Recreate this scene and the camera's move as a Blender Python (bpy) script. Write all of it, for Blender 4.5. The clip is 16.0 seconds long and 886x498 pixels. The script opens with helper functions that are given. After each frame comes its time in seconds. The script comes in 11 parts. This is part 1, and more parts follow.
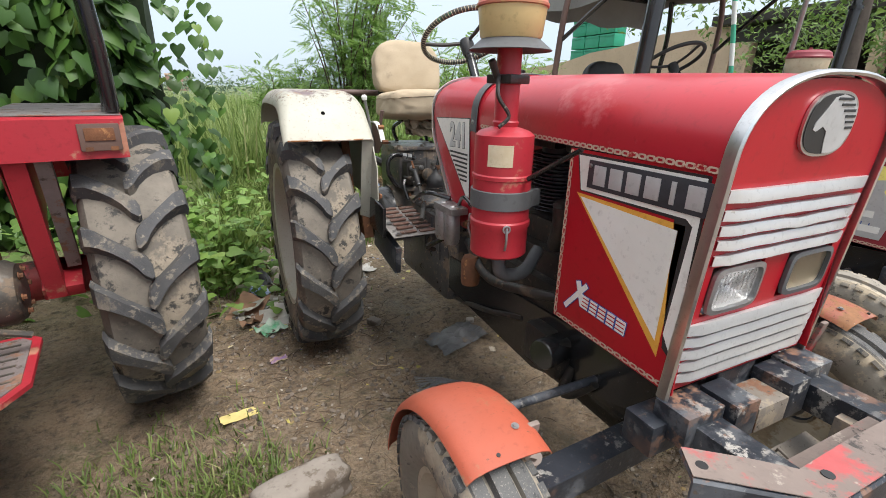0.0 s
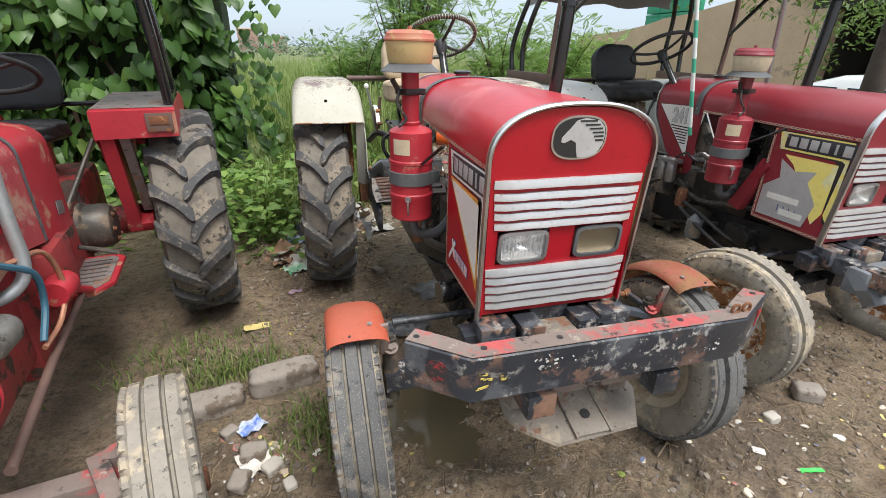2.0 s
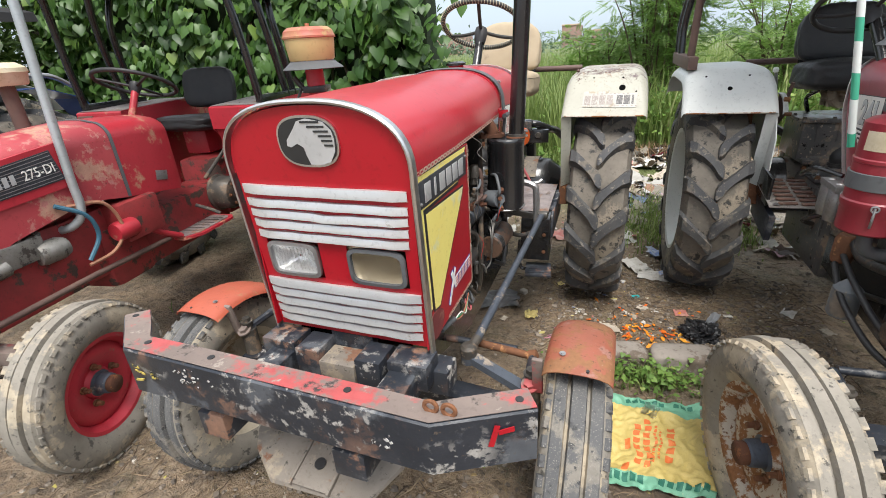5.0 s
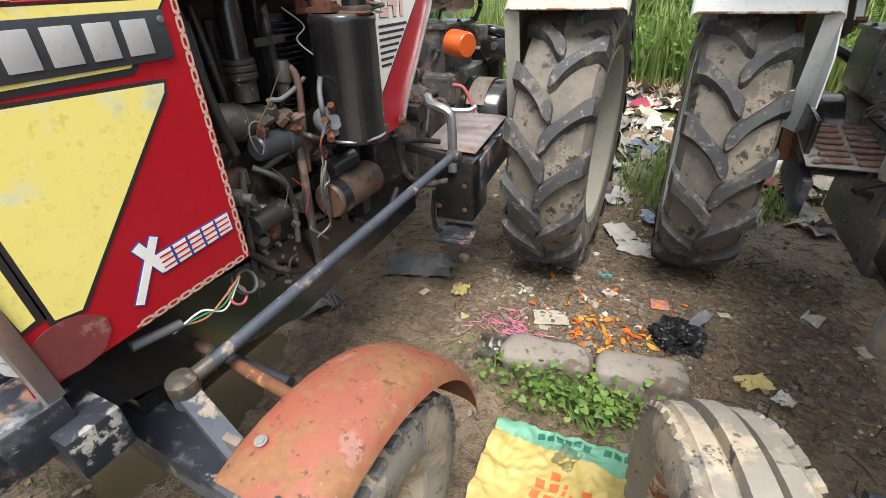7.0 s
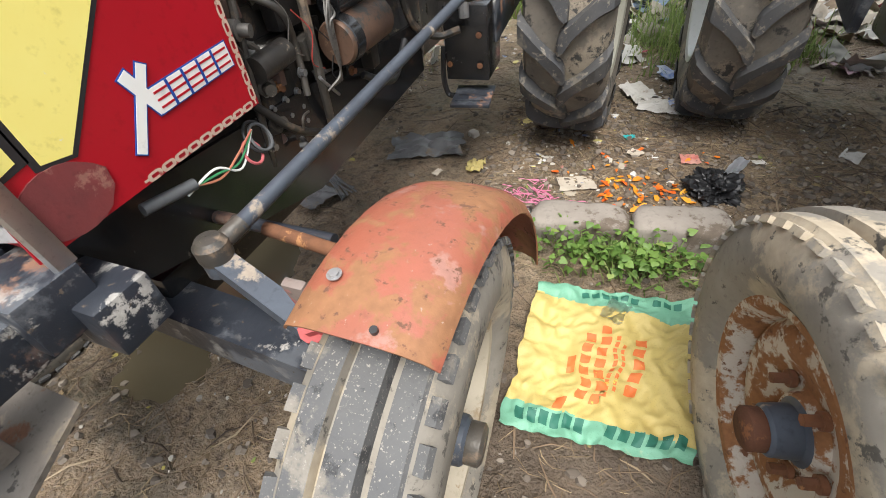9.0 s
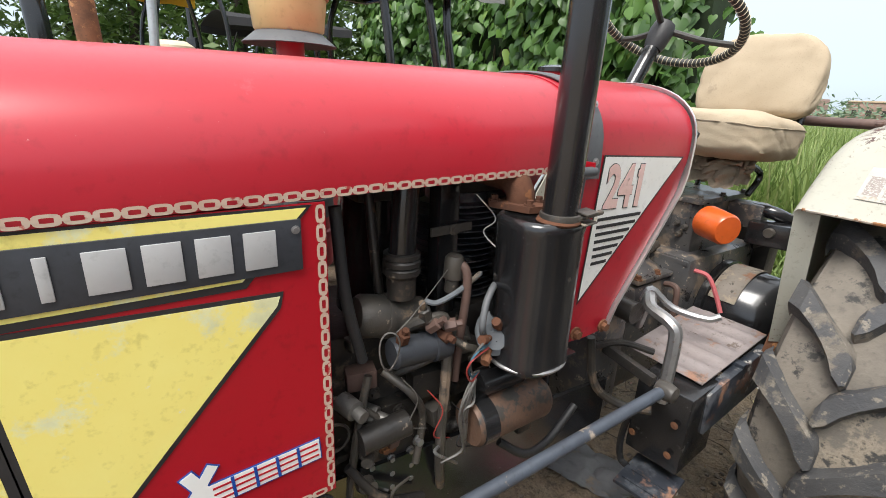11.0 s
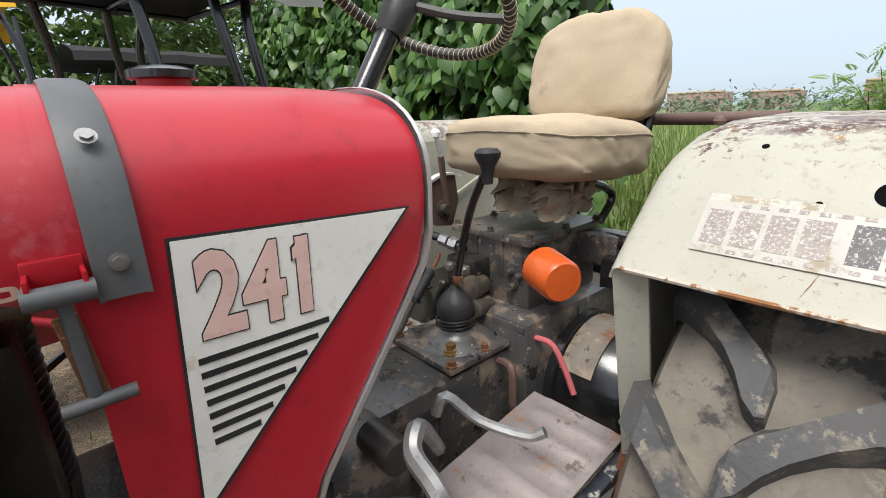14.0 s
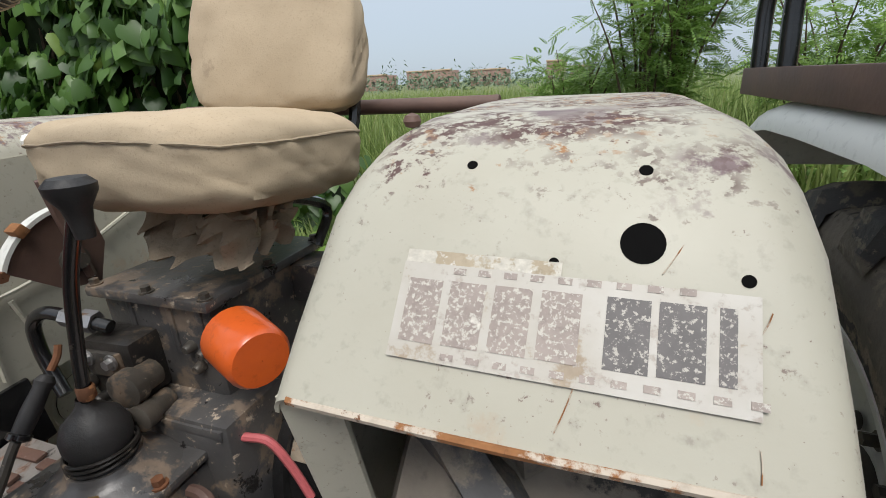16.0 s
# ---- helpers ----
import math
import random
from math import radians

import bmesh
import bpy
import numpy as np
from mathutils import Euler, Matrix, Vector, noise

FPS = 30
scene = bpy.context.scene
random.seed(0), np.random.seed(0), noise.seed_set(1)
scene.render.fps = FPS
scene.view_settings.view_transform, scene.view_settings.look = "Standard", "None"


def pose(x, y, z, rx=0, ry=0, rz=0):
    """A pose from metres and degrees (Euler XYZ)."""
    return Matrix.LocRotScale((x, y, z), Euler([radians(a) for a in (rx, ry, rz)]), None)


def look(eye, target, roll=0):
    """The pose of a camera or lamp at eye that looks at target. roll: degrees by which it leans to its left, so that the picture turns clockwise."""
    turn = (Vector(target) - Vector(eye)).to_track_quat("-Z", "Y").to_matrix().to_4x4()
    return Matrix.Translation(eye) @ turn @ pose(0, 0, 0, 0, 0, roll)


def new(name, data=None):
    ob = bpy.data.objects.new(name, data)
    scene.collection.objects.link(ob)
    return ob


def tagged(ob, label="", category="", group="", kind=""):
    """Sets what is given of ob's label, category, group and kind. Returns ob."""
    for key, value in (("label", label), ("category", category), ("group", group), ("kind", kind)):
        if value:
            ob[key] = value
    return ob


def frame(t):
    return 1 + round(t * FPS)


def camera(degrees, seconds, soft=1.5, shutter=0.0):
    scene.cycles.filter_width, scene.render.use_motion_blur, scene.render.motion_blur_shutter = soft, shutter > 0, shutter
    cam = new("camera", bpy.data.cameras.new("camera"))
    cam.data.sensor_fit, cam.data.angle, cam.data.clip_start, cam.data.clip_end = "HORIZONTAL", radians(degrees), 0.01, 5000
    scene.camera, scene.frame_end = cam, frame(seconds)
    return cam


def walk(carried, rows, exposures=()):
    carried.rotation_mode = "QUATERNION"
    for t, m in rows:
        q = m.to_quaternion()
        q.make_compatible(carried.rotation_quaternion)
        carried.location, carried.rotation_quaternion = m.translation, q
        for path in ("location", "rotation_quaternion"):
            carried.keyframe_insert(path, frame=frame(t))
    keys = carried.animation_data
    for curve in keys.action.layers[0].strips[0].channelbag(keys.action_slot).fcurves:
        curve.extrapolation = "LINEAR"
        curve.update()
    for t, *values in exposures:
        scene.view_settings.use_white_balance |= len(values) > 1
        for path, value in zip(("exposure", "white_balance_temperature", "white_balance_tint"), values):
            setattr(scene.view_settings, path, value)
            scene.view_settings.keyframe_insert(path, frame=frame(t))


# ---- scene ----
cam = camera(88.1, 16.0, 0.9)
PATH = [
    (0, (-1.140, -0.535, 1.415), (-0.310, 1.160, 0.757), 1.2),
    (0.5, (-1.178, -0.790, 1.478), (-0.372, 0.915, 0.807), 0.4),
    (0.7, (-1.235, -1.100, 1.570), (-0.470, 0.600, 0.890), 0.1),
    (1, (-1.297, -1.242, 1.606), (-0.521, 0.471, 0.924), 0.1),
    (1.5, (-1.008, -1.239, 1.606), (-0.327, 0.488, 0.862), 0.6),
    (2, (-0.769, -1.228, 1.601), (-0.264, 0.533, 0.798), 1.1),
    (2.5, (-0.509, -1.155, 1.641), (-0.228, 0.64, 0.806), 1.3),
    (3, (-0.184, -1.178, 1.635), (-0.13, 0.634, 0.789), 1.2),
    (3.2, (-0.083, -1.185, 1.661), (-0.112, 0.624, 0.808), 0.9),
    (5.3, (0.842, -0.845, 1.534), (0.084, 0.825, 0.738), -3.9),
    (5.5, (0.897, -0.722, 1.516), (0.105, 0.93, 0.713), -3.8),
    (6, (1.03, -0.453, 1.423), (0.186, 1.169, 0.612), -3.2),
    (6.5, (1.12, -0.239, 1.358), (0.273, 1.372, 0.53), -1.8),
    (7, (1.044, -0.126, 1.281), (0.263, 1.41, 0.265), -2.0),
    (7.5, (0.939, -0.113, 1.167), (0.254, 1.299, -0.074), -4.9),
    (8, (0.889, -0.109, 1.108), (0.25, 1.169, -0.291), -7.9),
    (8.5, (0.88, -0.131, 1.07), (0.25, 1.068, -0.402), -9.7),
    (9, (0.907, -0.154, 1.099), (0.247, 1.182, -0.235), -7.3),
    (9.5, (0.935, -0.063, 1.203), (0.155, 1.497, 0.223), -3.3),
    (10, (0.962, 0.077, 1.296), (-0.096, 1.615, 0.579), -0.7),
    (10.2, (0.948, 0.14, 1.323), (-0.225, 1.606, 0.632), 0.4),
    (12.3, (0.806, 0.397, 1.51), (-0.992, 1.026, 0.898), 2.2),
    (12.5, (0.814, 0.483, 1.513), (-0.969, 1.164, 0.914), 2.0),
    (13, (0.831, 0.67, 1.499), (-0.865, 1.569, 0.939), 0.8),
    (13.5, (0.816, 0.802, 1.466), (-0.744, 1.927, 0.917), -0.8),
    (14, (0.769, 1.0, 1.423), (-0.682, 2.255, 0.859), -2.1),
    (14.5, (0.684, 1.178, 1.401), (-0.68, 2.511, 0.799), -3.1),
    (15, (0.631, 1.285, 1.382), (-0.637, 2.698, 0.753), -3.6),
    (15.5, (0.615, 1.339, 1.419), (-0.446, 2.907, 0.776), -3.3),
    (15.7, (0.656, 1.344, 1.439), (-0.279, 2.99, 0.794), -2.9),
    (16, (0.687, 1.393, 1.436), (0.031, 3.154, 0.75), -3.0),
]
walk(cam, [(t, look(eye, target, roll)) for t, eye, target, roll in PATH],
     [(0, 0.92), (0.5, 0.88), (1, 0.70), (2.5, 0.88), (3.2, 0.94), (5.3, 0.90), (6.5, 1.02), (7.0, 1.16), (8.5, 1.20), (9.3, 1.22), (10.2, 1.16), (12.3, 0.86), (13.5, 0.84), (14.5, 0.68), (15.5, 0.45), (16, 0.40)])

# ---- world and sun: a hazy, bright overcast day ----
world = bpy.data.worlds.new("world")
scene.world = world
world.use_nodes = True
wn = world.node_tree
wn.nodes.clear()
sky = wn.nodes.new("ShaderNodeTexSky")
sky.sky_type = "NISHITA"
sky.sun_disc = False
sky.sun_elevation = radians(62)
sky.sun_rotation = radians(152)
sky.altitude = 200
sky.air_density = 1.0
sky.dust_density = 1.5
sky.ozone_density = 1.0
haze = wn.nodes.new("ShaderNodeMix")
haze.data_type = "RGBA"
haze.inputs[0].default_value = 0.85
# overcast: the cloud is brightest overhead
wtc = wn.nodes.new("ShaderNodeTexCoord")
wsep = wn.nodes.new("ShaderNodeSeparateXYZ")
cloud = wn.nodes.new("ShaderNodeMix")
cloud.data_type = "RGBA"
cloud.inputs[6].default_value = (3.1, 3.7, 4.4, 1)
cloud.inputs[7].default_value = (8.0, 8.1, 8.2, 1)
wn.links.new(wtc.outputs["Generated"], wsep.inputs[0])
wn.links.new(wsep.outputs[2], cloud.inputs[0])
wn.links.new(cloud.outputs[2], haze.inputs[7])
bg = wn.nodes.new("ShaderNodeBackground")
bg.inputs["Strength"].default_value = 0.12
wout = wn.nodes.new("ShaderNodeOutputWorld")
wn.links.new(sky.outputs[0], haze.inputs[6])
wn.links.new(haze.outputs[2], bg.inputs[0])
wn.links.new(bg.outputs[0], wout.inputs[0])

sun_data = bpy.data.lights.new("sun", "SUN")
sun_data.energy = 2.35
sun_data.angle = radians(28)
sun_data.color = (1.0, 0.97, 0.92)
sun = new("sun", sun_data)
sun.rotation_euler = (radians(25), radians(13), 0)


# ---- materials ----
def pmat(name, a, b=None, rough=0.5, metal=0.0, scale=9.0, bump=0.15, bscale=70.0, stain=None, spec=0.5, coat=0.0, vary=0.0):
    """Two-scale procedural surface. stain: (colour, noise scale, coverage 0..1, roughness)."""
    m = bpy.data.materials.new(name)
    m.use_nodes = True
    nt = m.node_tree
    n, link = nt.nodes, nt.links
    p = n["Principled BSDF"]
    tc = n.new("ShaderNodeTexCoord")
    b = b or tuple(c * 0.7 for c in a)

    def noise_tex(sc, detail=6.0, rgh=0.6):
        t = n.new("ShaderNodeTexNoise")
        t.inputs["Scale"].default_value = sc
        t.inputs["Detail"].default_value = detail
        t.inputs["Roughness"].default_value = rgh
        link.new(tc.outputs["Object"], t.inputs["Vector"])
        return t

    def mixc(fac, c1, c2):
        x = n.new("ShaderNodeMix")
        x.data_type = "RGBA"
        link.new(fac, x.inputs[0])
        for i, c in ((6, c1), (7, c2)):
            if isinstance(c, tuple):
                x.inputs[i].default_value = (*c, 1)
            else:
                link.new(c, x.inputs[i])
        return x.outputs[2]

    def ramp(src, lo, hi):
        r = n.new("ShaderNodeMapRange")
        r.inputs["From Min"].default_value = lo
        r.inputs["From Max"].default_value = hi
        link.new(src, r.inputs["Value"])
        return r.outputs[0]

    big, fine = noise_tex(scale), noise_tex(bscale, 4.0)
    col = mixc(ramp(big.outputs["Fac"], 0.35, 0.68), a, b)
    dark = tuple(c * 0.72 for c in b)
    col = mixc(ramp(fine.outputs["Fac"], 0.56, 0.85), col, dark)
    if vary:
        info = n.new("ShaderNodeObjectInfo")
        hsv = n.new("ShaderNodeHueSaturation")
        link.new(ramp(info.outputs["Random"], -0.5 / vary, 1 + 0.5 / vary), hsv.inputs["Value"])
        hsv.inputs["Value"].default_value = 1
        r = n.new("ShaderNodeMapRange")
        r.inputs["To Min"].default_value, r.inputs["To Max"].default_value = 1 - vary, 1 + vary
        link.new(info.outputs["Random"], r.inputs["Value"])
        link.new(r.outputs[0], hsv.inputs["Value"])
        link.new(col, hsv.inputs["Color"])
        col = hsv.outputs[0]
    rgh = n.new("ShaderNodeMapRange")
    rgh.inputs["To Min"].default_value, rgh.inputs["To Max"].default_value = rough * 0.85, min(1.0, rough * 1.2)
    link.new(big.outputs["Fac"], rgh.inputs["Value"])
    rout = rgh.outputs[0]
    for sc, sscale, cover, srough, *cluster in ([stain] if stain and not isinstance(stain, list) else stain or []):
        st = noise_tex(sscale, 9.0, 0.68)
        edge = 0.72 - 0.44 * cover
        src = st.outputs["Fac"]
        if len(cluster) == 3:
            # wear that thins out downwards between two heights
            sep = n.new("ShaderNodeSeparateXYZ")
            link.new(tc.outputs["Object"], sep.inputs[0])
            less = n.new("ShaderNodeMath")
            less.operation = "MULTIPLY_ADD"
            less.inputs[1].default_value, less.inputs[2].default_value = 0.30, -0.30
            link.new(ramp(sep.outputs[2], cluster[1], cluster[2]), less.inputs[0])
            add = n.new("ShaderNodeMath")
            link.new(src, add.inputs[0])
            link.new(less.outputs[0], add.inputs[1])
            src = add.outputs[0]
        fac = ramp(src, edge, edge + 0.05)
        if cluster:
            part_of = ramp(noise_tex(cluster[0], 3.0).outputs["Fac"], 0.46, 0.62)
            both = n.new("ShaderNodeMath")
            both.operation = "MULTIPLY"
            link.new(fac, both.inputs[0])
            link.new(part_of, both.inputs[1])
            fac = both.outputs[0]
        st2 = noise_tex(sscale * 6, 5.0)
        sc_mix = mixc(st2.outputs["Fac"], tuple(c * 0.6 for c in sc), tuple(min(1, c * 1.35) for c in sc))
        col = mixc(fac, col, sc_mix)
        mr = n.new("ShaderNodeMix")
        link.new(fac, mr.inputs[0])
        link.new(rout, mr.inputs[2])
        mr.inputs[3].default_value = srough
        rout = mr.outputs[0]
        if metal > 0:
            mm = n.new("ShaderNodeMix")
            link.new(fac, mm.inputs[0])
            mm.inputs[2].default_value, mm.inputs[3].default_value = metal, 0.0
            if p.inputs["Metallic"].is_linked:
                link.new(p.inputs["Metallic"].links[0].from_socket, mm.inputs[2])
            link.new(mm.outputs[0], p.inputs["Metallic"])
    link.new(col, p.inputs["Base Color"])
    link.new(rout, p.inputs["Roughness"])
    if not (stain and metal > 0):
        p.inputs["Metallic"].default_value = metal
    p.inputs["Specular IOR Level"].default_value = spec
    p.inputs["Coat Weight"].default_value = coat
    p.inputs["Coat Roughness"].default_value = 0.12
    if bump:
        bp = n.new("ShaderNodeBump")
        bp.inputs["Strength"].default_value = bump
        bp.inputs["Distance"].default_value = 0.004
        link.new(fine.outputs["Fac"], bp.inputs["Height"])
        link.new(bp.outputs[0], p.inputs["Normal"])
    return m


RED = pmat("bonnet_red", (0.44, 0.016, 0.030), (0.39, 0.013, 0.024), 0.36, 0.0, 3.0, 0.03, 40, stain=[((0.48, 0.095, 0.105), 2.2, 0.34, 0.48), ((0.55, 0.27, 0.25), 60, 0.06, 0.6)], spec=0.5, coat=0.14)
RED_DULL = pmat("faded_dark_red", (0.27, 0.028, 0.04), (0.22, 0.02, 0.03), 0.38, 0.0, 3.0, 0.05, 40, stain=((0.34, 0.12, 0.11), 4, 0.2, 0.6), coat=0.15)
RED_OLD = pmat("dusty_old_red", (0.44, 0.028, 0.042), (0.37, 0.024, 0.036), 0.42, 0.0, 4.0, 0.1, 60, stain=((0.44, 0.20, 0.13), 5, 0.32, 0.75))
RED_FRONT = pmat("grille_red", (0.41, 0.008, 0.018), (0.37, 0.007, 0.015), 0.34, 0.0, 3.0, 0.03, 50, stain=((0.30, 0.05, 0.04), 40, 0.08, 0.6))
CHROME = pmat("scuffed_chrome", (0.72, 0.72, 0.72), (0.6, 0.6, 0.6), 0.32, 1.0, 12, 0.06, 120, stain=((0.4, 0.36, 0.32), 14, 0.16, 0.6))
SILVER = pmat("silver_louvre_paint", (0.66, 0.66, 0.66), (0.58, 0.58, 0.58), 0.30, 0.5, 8, 0.05, 80, stain=((0.40, 0.37, 0.33), 22, 0.14, 0.7))
BLACK = pmat("black_paint", (0.010, 0.010, 0.011), (0.018, 0.018, 0.019), 0.22, 0.0, 10, 0.06, 90, stain=[((0.075, 0.062, 0.050), 18, 0.12, 0.6), ((0.26, 0.23, 0.20), 90, 0.10, 0.7)], coat=0.4)
ENGINE = pmat("oily_engine_black", (0.024, 0.023, 0.023), (0.048, 0.042, 0.036), 0.36, 0.2, 12, 0.35, 60, stain=[((0.11, 0.08, 0.056), 10, 0.34, 0.7), ((0.20, 0.16, 0.118), 34, 0.22, 0.85)])
IRON = pmat("greasy_cast_iron", (0.054, 0.051, 0.047), (0.105, 0.090, 0.073), 0.42, 0.2, 9, 0.4, 55, stain=[((0.182, 0.132, 0.092), 8, 0.36, 0.8), ((0.311, 0.250, 0.189), 30, 0.22, 0.9)])
CHIPPED = pmat("chipped_black_paint", (0.018, 0.022, 0.030), (0.034, 0.038, 0.048), 0.36, 0.0, 7, 0.25, 50, stain=[((0.085, 0.092, 0.105), 5, 0.44, 0.5), ((0.24, 0.13, 0.085), 11, 0.42, 0.8, 3.0), ((0.40, 0.38, 0.35), 26, 0.41, 0.6, 4.0), ((0.11, 0.085, 0.065), 60, 0.24, 0.8)])
CHIPRED = pmat("worn_red_paint", (0.235, 0.185, 0.16), (0.165, 0.13, 0.115), 0.6, 0.0, 6, 0.2, 60, stain=[((0.42, 0.085, 0.085), 4, 0.44, 0.5), ((0.34, 0.29, 0.25), 20, 0.26, 0.7), ((0.055, 0.048, 0.045), 13, 0.32, 0.8)])
RUST = pmat("rusty_steel", (0.22, 0.09, 0.04), (0.12, 0.055, 0.03), 0.85, 0.1, 14, 0.5, 80, stain=((0.36, 0.17, 0.07), 20, 0.35, 0.9))
OLDRUST = pmat("scaled_brown_rust", (0.12, 0.052, 0.03), (0.075, 0.036, 0.024), 0.92, 0.0, 14, 0.5, 80, stain=((0.20, 0.085, 0.04), 24, 0.32, 0.95), spec=0.2)
GLUE = pmat("dirty_glue_residue", (0.40, 0.34, 0.25), (0.33, 0.28, 0.20), 0.8, 0.0, 20, 0.2, 90, stain=[((0.50, 0.48, 0.42), 24, 0.56, 0.6), ((0.62, 0.60, 0.56), 70, 0.34, 0.6), ((0.22, 0.15, 0.09), 40, 0.24, 0.8)])
RIMTAN = pmat("muddy_cream_wheel_paint", (0.50, 0.44, 0.34), (0.42, 0.36, 0.27), 0.65, 0.0, 6, 0.2, 50, stain=[((0.33, 0.25, 0.16), 7, 0.44, 0.9), ((0.24, 0.11, 0.05), 14, 0.24, 0.9)])
WORNYELLOW = pmat("worn_yellow_writing", (0.62, 0.50, 0.12), (0.50, 0.38, 0.09), 0.6, 0.0, 20, 0.1, 60, stain=[((0.035, 0.033, 0.032), 70, 0.52, 0.7)])
WORNWHITE = pmat("worn_white_writing", (0.50, 0.49, 0.47), (0.40, 0.39, 0.38), 0.6, 0.0, 20, 0.1, 60, stain=[((0.035, 0.033, 0.032), 70, 0.46, 0.7)])
WORNRED = pmat("worn_red_disc_paint", (0.30, 0.03, 0.035), (0.20, 0.025, 0.03), 0.6, 0.0, 20, 0.2, 60, stain=[((0.035, 0.03, 0.03), 30, 0.62, 0.7), ((0.045, 0.04, 0.04), 90, 0.4, 0.7)])
MUDPLATE = pmat("muddy_steel_plate", (0.23, 0.20, 0.17), (0.17, 0.145, 0.12), 0.75, 0.1, 6, 0.3, 60, stain=[((0.30, 0.25, 0.19), 8, 0.42, 0.95), ((0.20, 0.10, 0.06), 12, 0.34, 0.9), ((0.08, 0.07, 0.06), 40, 0.30, 0.9)])
RUSTPALE = pmat("rusty_cream_paint", (0.52, 0.46, 0.385), (0.44, 0.375, 0.30), 0.6, 0.0, 7, 0.3, 50, stain=[((0.26, 0.115, 0.045), 16, 0.60, 0.9), ((0.15, 0.065, 0.03), 40, 0.30, 0.9)])
ORANGE = pmat("faded_orange_red_paint", (0.43, 0.098, 0.055), (0.37, 0.088, 0.050), 0.46, 0.0, 6, 0.18, 60, stain=[((0.36, 0.17, 0.095), 9, 0.30, 0.8), ((0.18, 0.085, 0.06), 50, 0.18, 0.8)])
ORANGERUST = pmat("rusting_orange_paint", (0.31, 0.092, 0.056), (0.25, 0.085, 0.050), 0.48, 0.0, 9, 0.3, 70, stain=[((0.25, 0.115, 0.052), 10, 0.50, 0.75), ((0.31, 0.15, 0.115), 14, 0.26, 0.55), ((0.13, 0.060, 0.036), 45, 0.30, 0.85), ((0.34, 0.26, 0.21), 120, 0.16, 0.8)])
CREAM = pmat("chalky_cream_paint", (0.425, 0.415, 0.350), (0.385, 0.370, 0.305), 0.48, 0.0, 4, 0.06, 60, stain=[((0.40, 0.345, 0.265), 4, 0.22, 0.6), ((0.12, 0.065, 0.06), 120, 0.24, 0.8, 7.0), ((0.13, 0.08, 0.07), 210, 0.12, 0.8), ((0.32, 0.15, 0.07), 14, 0.08, 0.9)])
CREAMTOP = pmat("worn_cream_paint", (0.425, 0.415, 0.350), (0.385, 0.370, 0.305), 0.48, 0.0, 4, 0.06, 60, stain=[((0.40, 0.345, 0.265), 4, 0.22, 0.6), ((0.12, 0.065, 0.06), 120, 0.24, 0.8, 7.0), ((0.13, 0.08, 0.07), 210, 0.12, 0.8), ((0.17, 0.125, 0.13), 14, 0.66, 0.55, 5.0, 1.29, 1.405), ((0.10, 0.058, 0.055), 80, 0.58, 0.8, 11.0, 1.27, 1.38), ((0.32, 0.17, 0.08), 50, 0.42, 0.8, 8.0, 1.27, 1.39)])
WHITEGREY = pmat("greyish_white_paint", (0.68, 0.69, 0.66), (0.62, 0.63, 0.60), 0.4, 0.0, 5, 0.05, 60, stain=((0.30, 0.22, 0.17), 20, 0.08, 0.8))
RUSTYIRON = pmat("oily_brown_iron", (0.15, 0.085, 0.055), (0.10, 0.06, 0.042), 0.55, 0.2, 12, 0.35, 70, stain=[((0.26, 0.16, 0.10), 9, 0.34, 0.7), ((0.04, 0.035, 0.03), 14, 0.36, 0.5)])
WORNPLATE = pmat("worn_grey_plate", (0.36, 0.335, 0.315), (0.27, 0.245, 0.225), 0.5, 0.3, 8, 0.25, 60, stain=[((0.24, 0.125, 0.08), 9, 0.36, 0.8), ((0.09, 0.08, 0.075), 18, 0.30, 0.7)])
TREADBROWN = pmat("brown_worn_tread", (0.21, 0.115, 0.085), (0.15, 0.085, 0.065), 0.6, 0.1, 12, 0.3, 70, stain=((0.36, 0.31, 0.27), 20, 0.30, 0.6))
ALUSTRIP = pmat("scuffed_aluminium", (0.78, 0.78, 0.77), (0.68, 0.68, 0.66), 0.36, 0.85, 10, 0.05, 70, stain=((0.45, 0.42, 0.38), 18, 0.16, 0.7))
RUBBER = pmat("dusty_black_rubber", (0.201, 0.175, 0.143), (0.121, 0.108, 0.092), 0.85, 0.0, 7, 0.7, 50, stain=[((0.287, 0.241, 0.184), 5, 0.44, 0.95), ((0.046, 0.044, 0.041), 10, 0.36, 0.8)])
RUBBERTOP = pmat("worn_rubber_lug", (0.055, 0.056, 0.060), (0.085, 0.083, 0.082), 0.70, 0.0, 9, 0.7, 60, stain=[((0.17, 0.15, 0.125), 8, 0.42, 0.95), ((0.22, 0.195, 0.16), 34, 0.34, 0.9)])
RUBBERGREY = pmat("muddy_grey_rubber", (0.282, 0.254, 0.215), (0.192, 0.174, 0.145), 0.85, 0.0, 8, 0.3, 60, stain=[((0.397, 0.335, 0.249), 6, 0.46, 0.95), ((0.090, 0.082, 0.070), 30, 0.30, 0.8)])
CANVAS = pmat("beige_canvas", (0.47, 0.38, 0.27), (0.41, 0.33, 0.232), 0.85, 0.0, 5, 0.12, 260, stain=((0.33, 0.265, 0.19), 4, 0.22, 0.9), spec=0.2)
RAG = pmat("dirty_rag", (0.40, 0.33, 0.25), (0.27, 0.215, 0.155), 0.95, 0.0, 9, 0.5, 120, spec=0.1)
VINYL = pmat("black_vinyl", (0.02, 0.02, 0.022), (0.035, 0.034, 0.034), 0.5, 0.0, 6, 0.3, 110)
